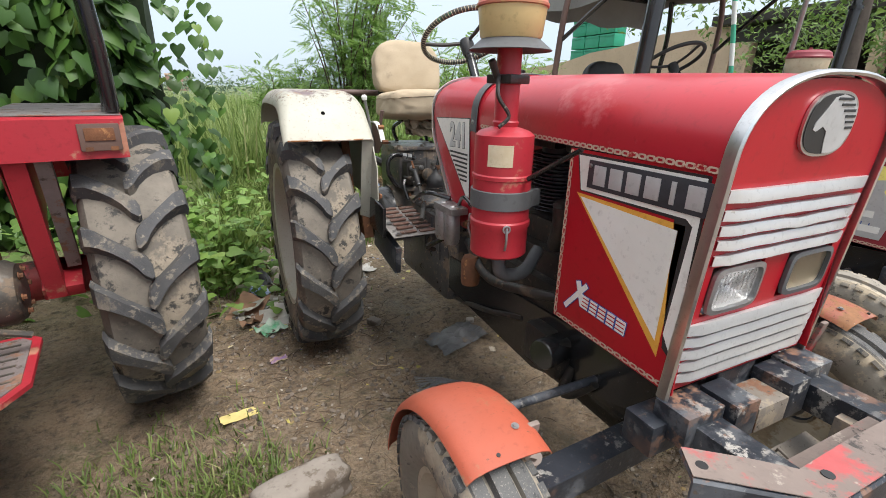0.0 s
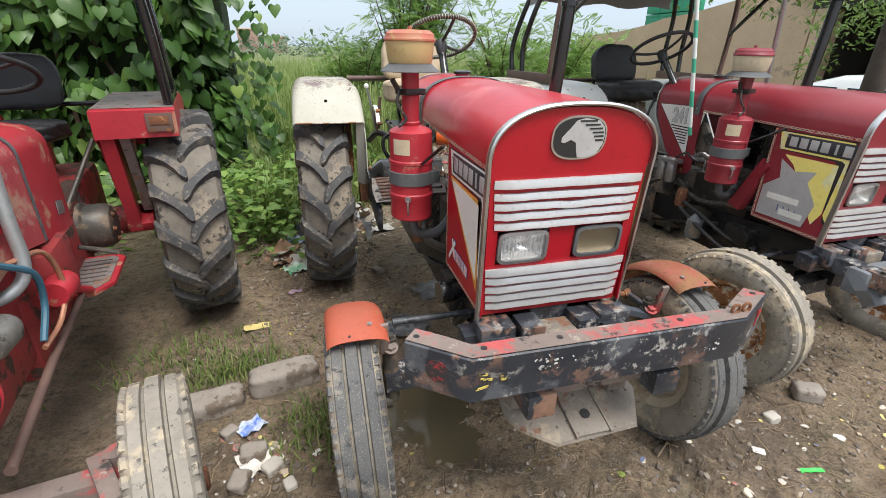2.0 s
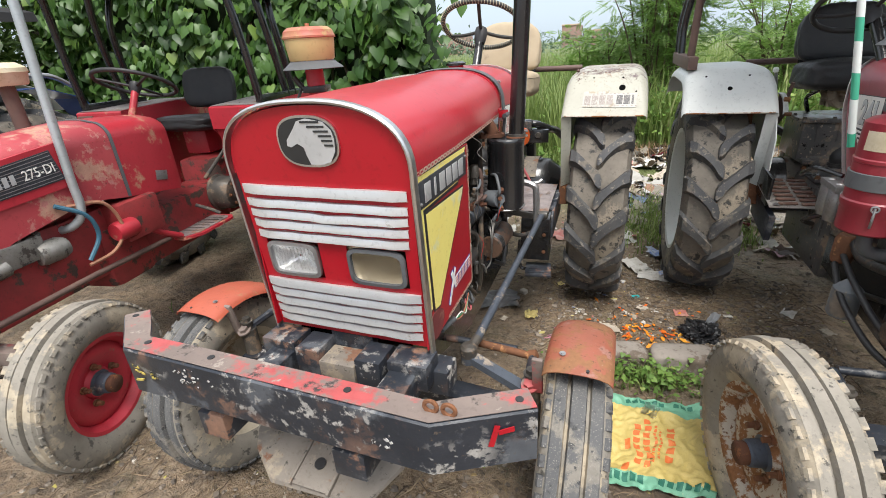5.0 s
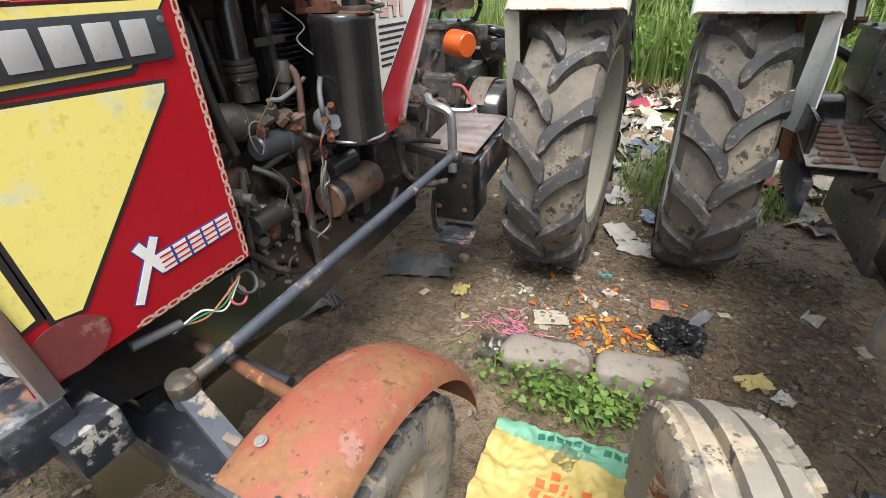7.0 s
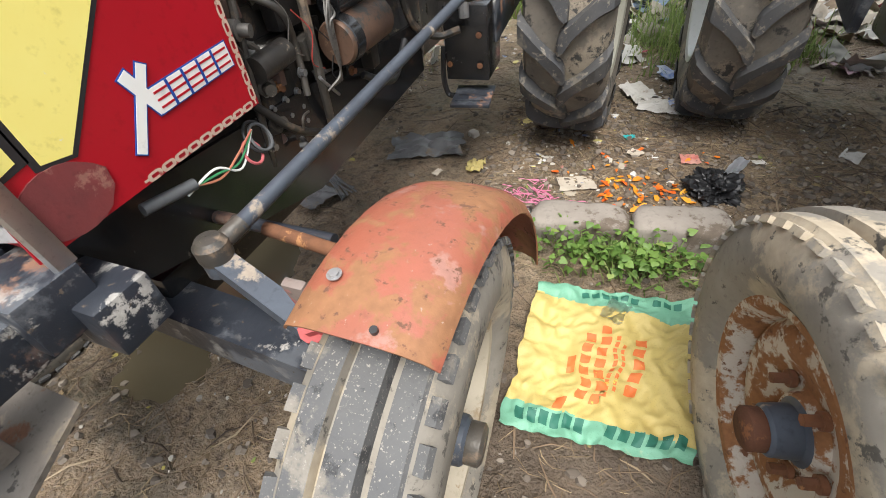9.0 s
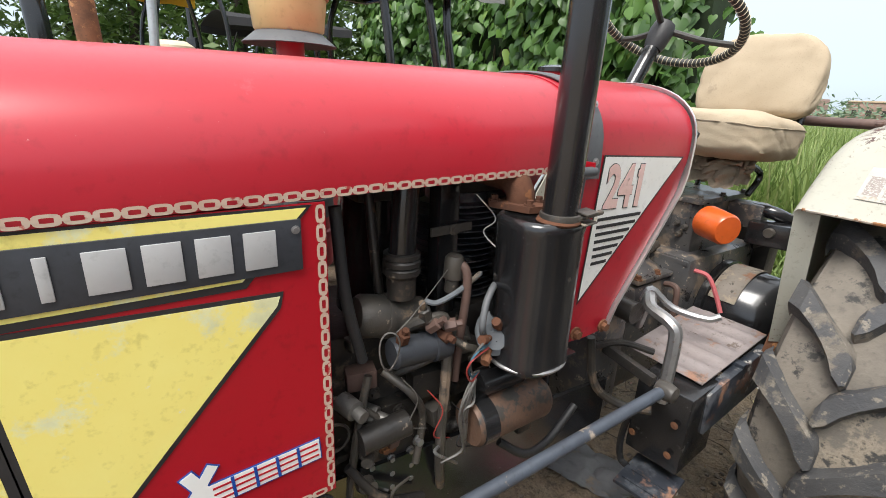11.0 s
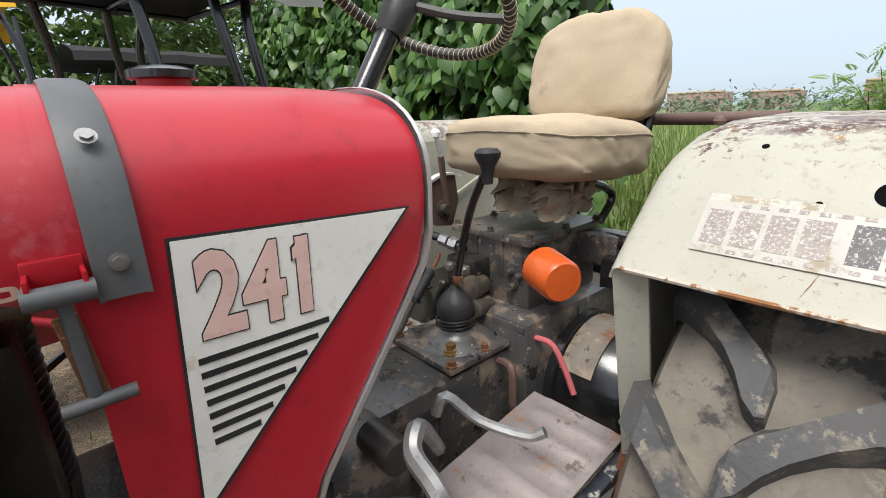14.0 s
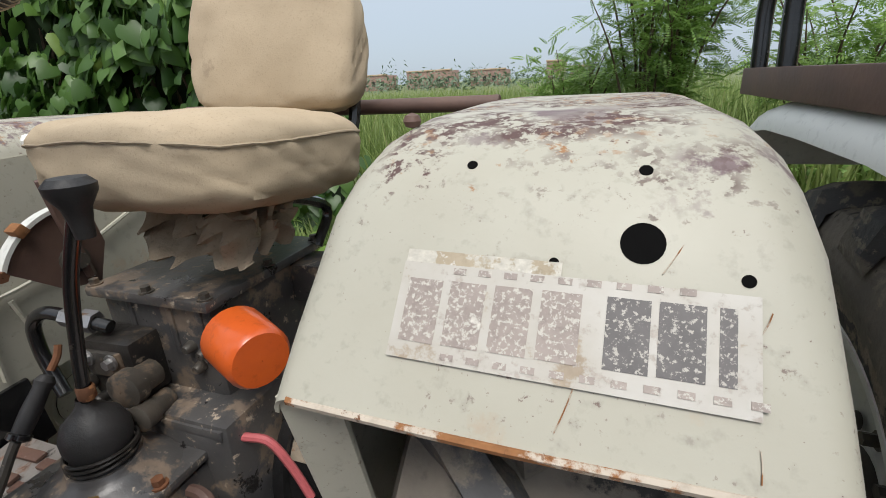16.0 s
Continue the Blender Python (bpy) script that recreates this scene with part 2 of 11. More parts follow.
WHITE = pmat("white_decal", (0.80, 0.79, 0.75), (0.74, 0.72, 0.67), 0.4, 0.0, 6, 0.02, 60, stain=((0.62, 0.56, 0.46), 9, 0.12, 0.6))
YELLOW = pmat("yellow_decal", (0.90, 0.79, 0.24), (0.87, 0.73, 0.19), 0.36, 0.0, 4, 0.02, 60, stain=[((0.88, 0.82, 0.45), 4, 0.40, 0.45), ((0.86, 0.82, 0.64), 26, 0.14, 0.5)])
AMBER = pmat("orange_decal_fringe", (0.78, 0.42, 0.07), (0.70, 0.34, 0.05), 0.45, 0.0, 8, 0.02, 60)
HOLEDARK = pmat("dark_hole", (0.006, 0.006, 0.006), (0.008, 0.008, 0.008), 1.0, 0.0, 8, 0.0, 60, spec=0.0)
INK = pmat("black_decal", (0.02, 0.02, 0.022), (0.03, 0.03, 0.03), 0.4, 0.0, 8, 0.02, 60)
PINKDECAL = pmat("pale_pink_numeral", (0.72, 0.50, 0.45), (0.66, 0.43, 0.38), 0.5, 0.0, 20, 0.02, 60)
CHAIN = pmat("cream_chain_print", (0.58, 0.46, 0.36), (0.52, 0.36, 0.27), 0.5, 0.0, 20, 0.02, 60, stain=((0.45, 0.06, 0.05), 30, 0.3, 0.5))
PLATEGREY = pmat("dark_grey_plate", (0.055, 0.06, 0.07), (0.04, 0.043, 0.05), 0.4, 0.2, 20, 0.03, 90)
STEEL = pmat("worn_steel", (0.42, 0.42, 0.43), (0.30, 0.29, 0.28), 0.42, 0.8, 14, 0.15, 90, stain=((0.20, 0.12, 0.07), 16, 0.24, 0.8))
SMOKE = pmat("emblem_silver", (0.56, 0.56, 0.56), (0.48, 0.48, 0.48), 0.38, 0.3, 10, 0.03, 60)
BOWL = pmat("yellowed_plastic_bowl", (0.60, 0.46, 0.22), (0.54, 0.40, 0.18), 0.35, 0.0, 5, 0.03, 60, stain=((0.46, 0.33, 0.18), 8, 0.16, 0.6))
MAROON = pmat("dull_maroon_cap", (0.25, 0.035, 0.05), (0.20, 0.03, 0.042), 0.45, 0.0, 7, 0.05, 60, stain=((0.33, 0.12, 0.11), 6, 0.25, 0.6))
LID = pmat("faded_red_cap", (0.46, 0.10, 0.085), (0.40, 0.17, 0.09), 0.5, 0.0, 9, 0.05, 60, stain=((0.45, 0.27, 0.12), 8, 0.46, 0.6))
GREYRUBBER = pmat("grey_rubber_band", (0.11, 0.115, 0.12), (0.085, 0.088, 0.092), 0.55, 0.0, 9, 0.1, 60)
LABELPAPER = pmat("yellowed_label", (0.62, 0.55, 0.40), (0.52, 0.43, 0.29), 0.7, 0.0, 16, 0.05, 60)
REFLECT = pmat("orange_lamp_plastic", (0.72, 0.13, 0.02), (0.60, 0.10, 0.02), 0.3, 0.0, 8, 0.1, 60, coat=0.3)
PINKWIRE = pmat("pink_wire", (0.55, 0.13, 0.14), None, 0.5)
BLUEPAINT = pmat("blue_bonnet_paint", (0.010, 0.065, 0.32), (0.008, 0.055, 0.27), 0.3, 0.0, 4, 0.03, 50, coat=0.3)
FABRICGREY = pmat("grey_canopy_fabric", (0.30, 0.295, 0.28), (0.25, 0.245, 0.235), 0.9, 0.0, 4, 0.4, 160, spec=0.2)
FABRICBLACK = pmat("black_canopy_fabric", (0.025, 0.025, 0.027), (0.035, 0.033, 0.033), 0.8, 0.0, 4, 0.4, 160, spec=0.2)
FABRICYELLOW = pmat("yellow_canopy_fabric", (0.72, 0.42, 0.03), (0.62, 0.34, 0.03), 0.8, 0.0, 4, 0.3, 160, spec=0.2)

GEARGREY = pmat("oily_black_casting", (0.061, 0.061, 0.064), (0.110, 0.103, 0.098), 0.30, 0.1, 9, 0.25, 50, stain=[((0.220, 0.169, 0.126), 8, 0.40, 0.55), ((0.439, 0.362, 0.279), 34, 0.27, 0.8), ((0.024, 0.022, 0.022), 14, 0.30, 0.22)], spec=0.7)
RUSTRED = pmat("dark_rust_red_patch", (0.20, 0.04, 0.04), (0.14, 0.035, 0.035), 0.55, 0.0, 12, 0.25, 60, stain=((0.30, 0.13, 0.10), 16, 0.3, 0.7))


def glassmat(name, col, rough=0.05):
    m = bpy.data.materials.new(name)
    m.use_nodes = True
    p = m.node_tree.nodes["Principled BSDF"]
    p.inputs["Base Color"].default_value = (*col, 1)
    p.inputs["Roughness"].default_value = rough
    p.inputs["Transmission Weight"].default_value = 1.0
    p.inputs["IOR"].default_value = 1.45
    return m


GLASS = glassmat("clear_lens_glass", (0.98, 0.98, 0.98), 0.06)
LAMPSILVER = pmat("lamp_reflector_silver", (0.88, 0.88, 0.88), (0.80, 0.80, 0.80), 0.25, 0.6, 20, 0.05, 60)
LAMPTAN = pmat("browned_lamp_reflector", (0.44, 0.385, 0.30), (0.36, 0.31, 0.24), 0.5, 0.2, 12, 0.1, 60)
RIBTOP = pmat("worn_tyre_rib", (0.085, 0.085, 0.087), (0.12, 0.118, 0.115), 0.8, 0.0, 9, 0.4, 80, stain=[((0.21, 0.19, 0.162), 6, 0.40, 0.95), ((0.045, 0.045, 0.047), 30, 0.34, 0.8), ((0.29, 0.265, 0.235), 240, 0.32, 0.9)])
AMBERGLASS = glassmat("dusty_tan_lens_glass", (0.90, 0.86, 0.76), 0.3)


# ---- mesh helpers ----
def spin(d):
    """A turn that takes z to the direction d."""
    return Vector(d).normalized().to_track_quat("Z", "Y").to_matrix().to_4x4()


def bx(bm, c, s, r=(0, 0, 0), bev=0.0):
    m = pose(*c, *r) @ Matrix.Diagonal((*s, 1))
    made = bmesh.ops.create_cube(bm, size=1, matrix=m)["verts"]
    if bev:
        edges = list({e for v in made for e in v.link_edges})
        bmesh.ops.bevel(bm, geom=edges, offset=bev, segments=2, affect="EDGES", profile=0.6)
    return bm


def cy(bm, a, b, r0, r1=None, seg=18):
    a, b = Vector(a), Vector(b)
    m = Matrix.Translation((a + b) / 2) @ spin(b - a)
    bmesh.ops.create_cone(bm, cap_ends=True, segments=seg, radius1=r0, radius2=r0 if r1 is None else r1, depth=(b - a).length, matrix=m)
    return bm


def bolt(bm, c, d, r=0.010, h=0.008):
    c, d = Vector(c), Vector(d).normalized()
    cy(bm, c, c + d * h * 0.3, r * 1.5, seg=12)
    cy(bm, c + d * h * 0.3, c + d * h, r, seg=6)
    return bm


def lathe(bm, prof, a=(0, 0, 0), d=(0, 0, 1), seg=32):
    """Turns a profile of (radius, height) round the axis d through a."""
    m = Matrix.Translation(a) @ spin(d)
    rows = []
    for r, h in prof:
        rows.append([bm.verts.new(m @ Vector((r * math.cos(2 * math.pi * k / seg), r * math.sin(2 * math.pi * k / seg), h))) for k in range(seg)])
    for u, v in zip(rows, rows[1:]):
        for k in range(seg):
            bm.faces.new((u[k], u[(k + 1) % seg], v[(k + 1) % seg], v[k]))
    return bm


def smooth_path(pts, n=6):
    pts = [Vector(p) for p in pts]
    if len(pts) < 3 or n < 2:
        return pts
    ext = [2 * pts[0] - pts[1], *pts, 2 * pts[-1] - pts[-2]]
    out = []
    for i in range(1, len(ext) - 2):
        a, b, c, d = ext[i - 1 : i + 3]
        for k in range(n):
            t = k / n
            out.append(0.5 * ((2 * b) + (c - a) * t + (2 * a - 5 * b + 4 * c - d) * t * t + (3 * b - a - 3 * c + d) * t ** 3))
    return out + [pts[-1]]


def tube(bm, pts, r, seg=10, n=6, closed=False, r1=None):
    """A round bar along a path."""
    p = smooth_path(pts, n)
    if closed:
        p = [Vector(q) for q in pts]
    rows, prev = [], None
    cnt = len(p)
    for i, q in enumerate(p):
        t = (p[(i + 1) % cnt] - p[i - 1]) if closed else (p[min(i + 1, cnt - 1)] - p[max(i - 1, 0)])
        t.normalize()
        if prev is None:
            u = t.orthogonal().normalized()
        else:
            u = (prev - t * prev.dot(t)).normalized()
        prev = u
        w = t.cross(u)
        rr = r if r1 is None else r + (r1 - r) * i / (cnt - 1)
        rows.append([bm.verts.new(q + rr * (u * math.cos(2 * math.pi * k / seg) + w * math.sin(2 * math.pi * k / seg))) for k in range(seg)])
    pairs = list(zip(rows, rows[1:])) + ([(rows[-1], rows[0])] if closed else [])
    for a, b in pairs:
        for k in range(seg):
            bm.faces.new((a[k], a[(k + 1) % seg], b[(k + 1) % seg], b[k]))
    if not closed:
        bm.faces.new(rows[0][::-1])
        bm.faces.new(rows[-1])
    return bm


def ring(c, d, R, n=40):
    m = Matrix.Translation(c) @ spin(d)
    return [m @ Vector((R * math.cos(2 * math.pi * k / n), R * math.sin(2 * math.pi * k / n), 0)) for k in range(n)]


def prism(bm, pts, push):
    """A plate: the outline pts, pushed along a vector."""
    push = Vector(push)
    lo = [bm.verts.new(Vector(p)) for p in pts]
    hi = [bm.verts.new(Vector(p) + push) for p in pts]
    bm.faces.new(lo[::-1])
    bm.faces.new(hi)
    k = len(pts)
    for i in range(k):
        bm.faces.new((lo[i], lo[(i + 1) % k], hi[(i + 1) % k], hi[i]))
    return bm


def loft(bm, rows, thick=0.0):
    """A sheet through rows of points; thick: its thickness, inwards."""
    grid = [[bm.verts.new(Vector(p)) for p in row] for row in rows]
    faces = []
    for a, b in zip(grid, grid[1:]):
        for k in range(len(a) - 1):
            faces.append(bm.faces.new((a[k], a[k + 1], b[k + 1], b[k])))
    if thick:
        bmesh.ops.recalc_face_normals(bm, faces=faces)
        bmesh.ops.solidify(bm, geom=faces, thickness=thick)
    return bm


def B():
    return bmesh.new()


def part(name, bm, material, parent=None, label="", loc=None, sharp=38, mats=None):
    """Links a bmesh as one mesh object under a thing or a part."""
    bmesh.ops.recalc_face_normals(bm, faces=bm.faces[:])
    me = bpy.data.meshes.new(name)
    bm.to_mesh(me)
    bm.free()
    me.materials.append(material)
    for extra in mats or ():
        me.materials.append(extra)
    me.polygons.foreach_set("use_smooth", [True] * len(me.polygons))
    me.set_sharp_from_angle(angle=radians(sharp))
    ob = new(name, me)
    if parent is not None:
        ob.parent = parent
    if loc is not None:
        ob.matrix_basis = loc if isinstance(loc, Matrix) else Matrix.Translation(loc)
    if label:
        ob["label"] = label
    return ob


def pieces(name, bm, material, parent=None, label="", grow=0.001):
    """Links each loose or touching piece of a bmesh as a part of its own."""
    left, groups = set(bm.verts), []
    while left:
        todo, isle = [left.pop()], []
        while todo:
            v = todo.pop()
            isle.append(v)
            for e in v.link_edges:
                w = e.other_vert(v)
                if w in left:
                    left.remove(w)
                    todo.append(w)
        lo = [min(v.co[i] for v in isle) - grow for i in range(3)]
        hi = [max(v.co[i] for v in isle) + grow for i in range(3)]
        for g in [g for g in groups if all(g[1][i] < hi[i] and lo[i] < g[2][i] for i in range(3))]:
            groups.remove(g)
            isle = g[0] + isle
            lo, hi = [min(lo[i], g[1][i]) for i in range(3)], [max(hi[i], g[2][i]) for i in range(3)]
        groups.append((isle, lo, hi))
    groups.sort(key=lambda g: tuple(round(c, 4) for c in g[1]))
    for isle, lo, hi in groups:
        one = bmesh.new()
        at = {v: one.verts.new(v.co) for v in isle}
        for f in {f for v in isle for f in v.link_faces}:
            one.faces.new([at[v] for v in f.verts])
        part(name, one, material, parent, label)
    bm.free()


def thing(name, label, category, m=None, group="", kind=""):
    ob = new(name)
    ob.empty_display_size = 0.1
    ob.matrix_basis = m or Matrix()
    return tagged(ob, label, category, group, kind)


def lettering(text, size, m, material, parent, name="lettering", depth=0.0006, label="", squash=1.0, bold=0.0):
    """Writing as a thin mesh; m places its middle, x along the line, z out of the surface."""
    cu = bpy.data.curves.new(name, "FONT")
    cu.body, cu.size, cu.extrude = text, size, depth
    cu.align_x, cu.align_y = "CENTER", "CENTER"
    cu.resolution_u = 3
    cu.offset = bold
    tmp = bpy.data.objects.new("tmp", cu)
    scene.collection.objects.link(tmp)
    me = bpy.data.meshes.new_from_object(tmp.evaluated_get(bpy.context.evaluated_depsgraph_get()))
    bpy.data.objects.remove(tmp)
    me.name = name
    me.materials.clear()
    me.materials.append(material)
    for v in me.vertices:
        v.co.x *= squash
    ob = new(name, me)
    ob.parent = parent
    ob.matrix_basis = m
    if label:
        ob["label"] = label
    return ob


def side_frame(x, y, z, right=True):
    """A pose on a side panel: x runs along the panel as one reads it, z points outwards."""
    return Matrix(((0, 0, 1, x), (1, 0, 0, y), (0, 1, 0, z), (0, 0, 0, 1))) if right else Matrix(((0, 0, -1, x), (-1, 0, 0, y), (0, 1, 0, z), (0, 0, 0, 1)))


BRASS = pmat("dull_brass", (0.42, 0.28, 0.10), (0.32, 0.20, 0.08), 0.45, 0.7, 12, 0.1, 60)
SEAM = pmat("sewn_canvas_edge", (0.36, 0.29, 0.20), (0.30, 0.24, 0.17), 0.9, 0.0, 20, 0.1, 120)
REDWIRE = pmat("red_wire", (0.40, 0.05, 0.04), None, 0.5)
PUMPALLOY_DARK = pmat("dark_oily_alloy", (0.20, 0.19, 0.175), (0.12, 0.11, 0.10), 0.45, 0.5, 14, 0.2, 80, stain=((0.05, 0.04, 0.035), 14, 0.42, 0.6))
BLUEHOSE = pmat("blue_hose", (0.05, 0.15, 0.22), None, 0.5)
COPPER = pmat("copper_coloured_pipe", (0.50, 0.24, 0.15), None, 0.45, 0.3)
GALV = pmat("galvanised_pipe", (0.50, 0.53, 0.54), (0.42, 0.45, 0.46), 0.42, 0.6, 9, 0.05, 60)
GREENWIRE = pmat("green_wire", (0.05, 0.30, 0.12), None, 0.5)


# ---- wheels ----
def tyre_mesh(bm, R, W, inner, ribs=False):
    """A tyre round the x axis."""
    h = W / 2
    if ribs:
        prof = [(inner, -h * 0.62), (inner + 0.03, -h * 0.86), (R - 0.10, -h * 1.02), (R - 0.05, -h * 0.98), (R - 0.022, -h * 0.86), (R - 0.012, -h * 0.72)]
        for a, b, top in ((-0.70, -0.34, 1), (-0.34, -0.22, 0), (-0.22, 0.22, 1), (0.22, 0.34, 0), (0.34, 0.70, 1)):
            r = R + (0.002 if abs(a + b) < 0.1 else -0.006) if top else R - 0.02
            prof += [(r, h * (a + 0.02)), (r, h * (b - 0.02))]
        prof += [(R - 0.012, h * 0.72), (R - 0.022, h * 0.86), (R - 0.05, h * 0.98), (R - 0.10, h * 1.02), (inner + 0.03, h * 0.86), (inner, h * 0.62)]
        lathe(bm, prof, (0, 0, 0), (1, 0, 0), 64)
        return bm
    c = R - 0.036
    prof = [(inner, -h * 0.80), (inner + 0.02, -h * 0.92), (inner + 0.09, -h * 1.0), (c - 0.12, -h * 1.02), (c - 0.06, -h * 0.98), (c - 0.022, -h * 0.86), (c - 0.004, -h * 0.5), (c, 0)]
    prof += [(r, -x) for r, x in prof[-2::-1]]
    lathe(bm, prof, (0, 0, 0), (1, 0, 0), 72)
    return bm


def lug_mesh(bm, R, W, count):
    """Chevron lugs: two rows of bars whose inner ends lead."""
    h, c = W / 2, R - 0.036
    stations = ((-0.10, 0.000, 0.80, 0.75), (-0.04, -0.010, 0.97, 1.30), (0.08, -0.030, 1.0, 1.40), (0.20, -0.055, 1.0, 1.08), (0.34, -0.080, 1.0, 0.95), (0.55, -0.112, 1.0, 0.95), (0.78, -0.144, 1.0, 1.10), (0.95, -0.165, 0.95, 1.30), (1.03, -0.172, 0.5, 1.45))
    for side in (-1, 1):
        for k in range(count):
            base = 2 * math.pi * (k + (0.5 if side > 0 else 0)) / count
            jit = random.uniform(-0.01, 0.01)
            rows = []
            for lat, lead, high, fat in stations:
                x = side * h * lat
                carc = c - 0.03 * max(0.0, abs(lat) - 0.45) ** 2 - (0.05 if lat > 1.0 else 0.012 if lat > 0.9 else 0)
                top = carc + 0.036 * high * random.uniform(0.93, 1.0)
                row = []
                for rr, half in ((carc - 0.012, 0.042 * fat), (top, 0.027 * fat)):
                    for sg in (-1, 1):
                        a = base + jit + (lead + sg * half) / R
                        row.append(bm.verts.new((x + (0.006 * side if rr == top and lat > 0.9 else 0), rr * math.cos(a), rr * math.sin(a))))
                rows.append(row)
            for a, b in zip(rows, rows[1:]):
                for i, j in ((0, 2), (2, 3), (3, 1)):
                    bm.faces.new((a[i], a[j], b[j], b[i]))
            bm.faces.new([rows[0][i] for i in (0, 1, 3, 2)])
            bm.faces.new([rows[-1][i] for i in (0, 2, 3, 1)])
    return bm


def rear_wheel(parent, x, y, z, R, W, out, rim_mat, phase=0.0):
    """out: +1 when the outer face looks to +x."""
    inner = R * 0.60
    bm = B()
    h = W / 2 * out
    lathe(bm, [(inner + 0.012, h * 0.82), (inner + 0.02, h * 0.94), (inner - 0.004, h * 0.90), (inner - 0.03, h * 0.60), (inner - 0.05, h * 0.15), (inner - 0.06, -h * 0.1),
               (inner - 0.03, -h * 0.6), (inner + 0.02, -h * 0.94)], (0, 0, 0), (1, 0, 0), 56)
    wheel = part("rear_wheel", bm, rim_mat, parent, "", (x, y, z))
    bm = B()
    lathe(bm, [(inner - 0.052, h * 0.10), (inner - 0.10, h * 0.16), (inner - 0.16, h * 0.06), (0.11, -h * 0.05), (0.10, h * 0.10), (0.001, h * 0.10)], (0, 0, 0), (1, 0, 0), 40)
    part("wheel_disc", bm, rim_mat, wheel)
    bm = B()
    lathe(bm, [(0.085, h * 0.08), (0.085, h * 0.42), (0.06, h * 0.50), (0.001, h * 0.50)], (0, 0, 0), (1, 0, 0), 20)
    for k in range(8):
        a = 2 * math.pi * k / 8
        p = Vector((h * 0.02, 0.13 * math.cos(a), 0.13 * math.sin(a)))
        bolt(bm, p, (out, 0, 0), 0.014, 0.04)
    part("hub", bm, IRON, wheel)
    bm = tyre_mesh(B(), R, W, inner)
    tyre = part("tyre", bm, RUBBER, wheel, "dusty black rubber tyre with chevron lugs")
    bm = lug_mesh(B(), R, W, 17)
    tagged(part("tread", bm, RUBBERTOP, wheel, sharp=25), kind="stuff")
    wheel.matrix_basis = pose(x, y, z, math.degrees(phase), 0, 0)
    return wheel


def front_wheel(parent, m, R, W, out, rim_mat, tyre_mat, rib_mat=None):
    inner = R * 0.57
    h = W / 2 * out
    bm = B()
    lathe(bm, [(inner + 0.004, h * 0.60), (inner + 0.014, h * 0.74), (inner - 0.002, h * 0.72), (inner - 0.018, h * 0.5), (inner - 0.028, h * 0.1), (inner - 0.02, -h * 0.5), (inner + 0.014, -h * 0.74)], (0, 0, 0), (1, 0, 0), 48)
    wheel = part("front_wheel", bm, rim_mat, parent, "", m)
    bm = B()
    lathe(bm, [(inner - 0.022, h * 0.22), (inner - 0.04, h * 0.38), (inner - 0.075, h * 0.40), (0.085, h * 0.12), (0.07, h * 0.12), (0.06, h * 0.3), (0.001, h * 0.3)], (0, 0, 0), (1, 0, 0), 40)
    part("wheel_disc", bm, rim_mat, wheel)
    bm = B()
    lathe(bm, [(0.060, h * 0.16), (0.056, h * 0.30), (0.045, h * 0.36), (0.043, h * 0.78), (0.038, h * 0.84), (0.001, h * 0.84)], (0, 0, 0), (1, 0, 0), 24)
    hub_ = part("hub", bm, ARMGREY, wheel)
    bm = B()
    lathe(bm, [(0.036, h * 0.82), (0.037, h * 0.88), (0.037, h * 1.10), (0.030, h * 1.16), (0.001, h * 1.17)], (0, 0, 0), (1, 0, 0), 20)
    part("hub_cap", bm, IRON if rib_mat else OLDRUST, hub_)
    bm = B()
    for k in range(5):
        a = 2 * math.pi * k / 5
        bolt(bm, (h * 0.20, 0.084 * math.cos(a), 0.084 * math.sin(a)), (out, 0, 0), 0.010, 0.034)
    pieces("wheel_nut", bm, RUST, wheel)
    bm = tyre_mesh(B(), R, W, inner, True)
    for f in bm.faces:
        c = f.calc_center_median()
        if math.hypot(c.y, c.z) > R - 0.012:
            f.material_index = 1
    part("tyre", bm, tyre_mat, wheel, "ribbed front tyre caked with dry mud", mats=(rib_mat or tyre_mat,))
    bm = B()
    for k in range(46):
        for side in (-1, 1):
            a = 2 * math.pi * (k + 0.5 * (side > 0)) / 46
            m2 = Matrix.Rotation(a, 4, "X") @ pose(side * W * 0.385, 0, R - 0.0215, 0, -side * 26, 0)
            bx_m(bm, m2, (0.032, 0.030, 0.012))
    tagged(part("tread", bm, rib_mat or tyre_mat, wheel), kind="stuff")
    return wheel


def bx_m(bm, m, s):
    bmesh.ops.create_cube(bm, size=1, matrix=m @ Matrix.Diagonal((*s, 1)))
    return bm


# ---- the red tractors with arched bonnets ----
def arch(half, base, crown, n=22, p=2.5):
    """The bonnet's section from one lower edge over the crown to the other: (x, z)."""
    out = []
    for k in range(n + 1):
        a = math.pi * k / n
        c, s = math.cos(a), math.sin(a)
        out.append((-half * math.copysign(abs(c) ** (2 / p), c), base + (crown - base) * abs(s) ** (2 / p)))
    return out


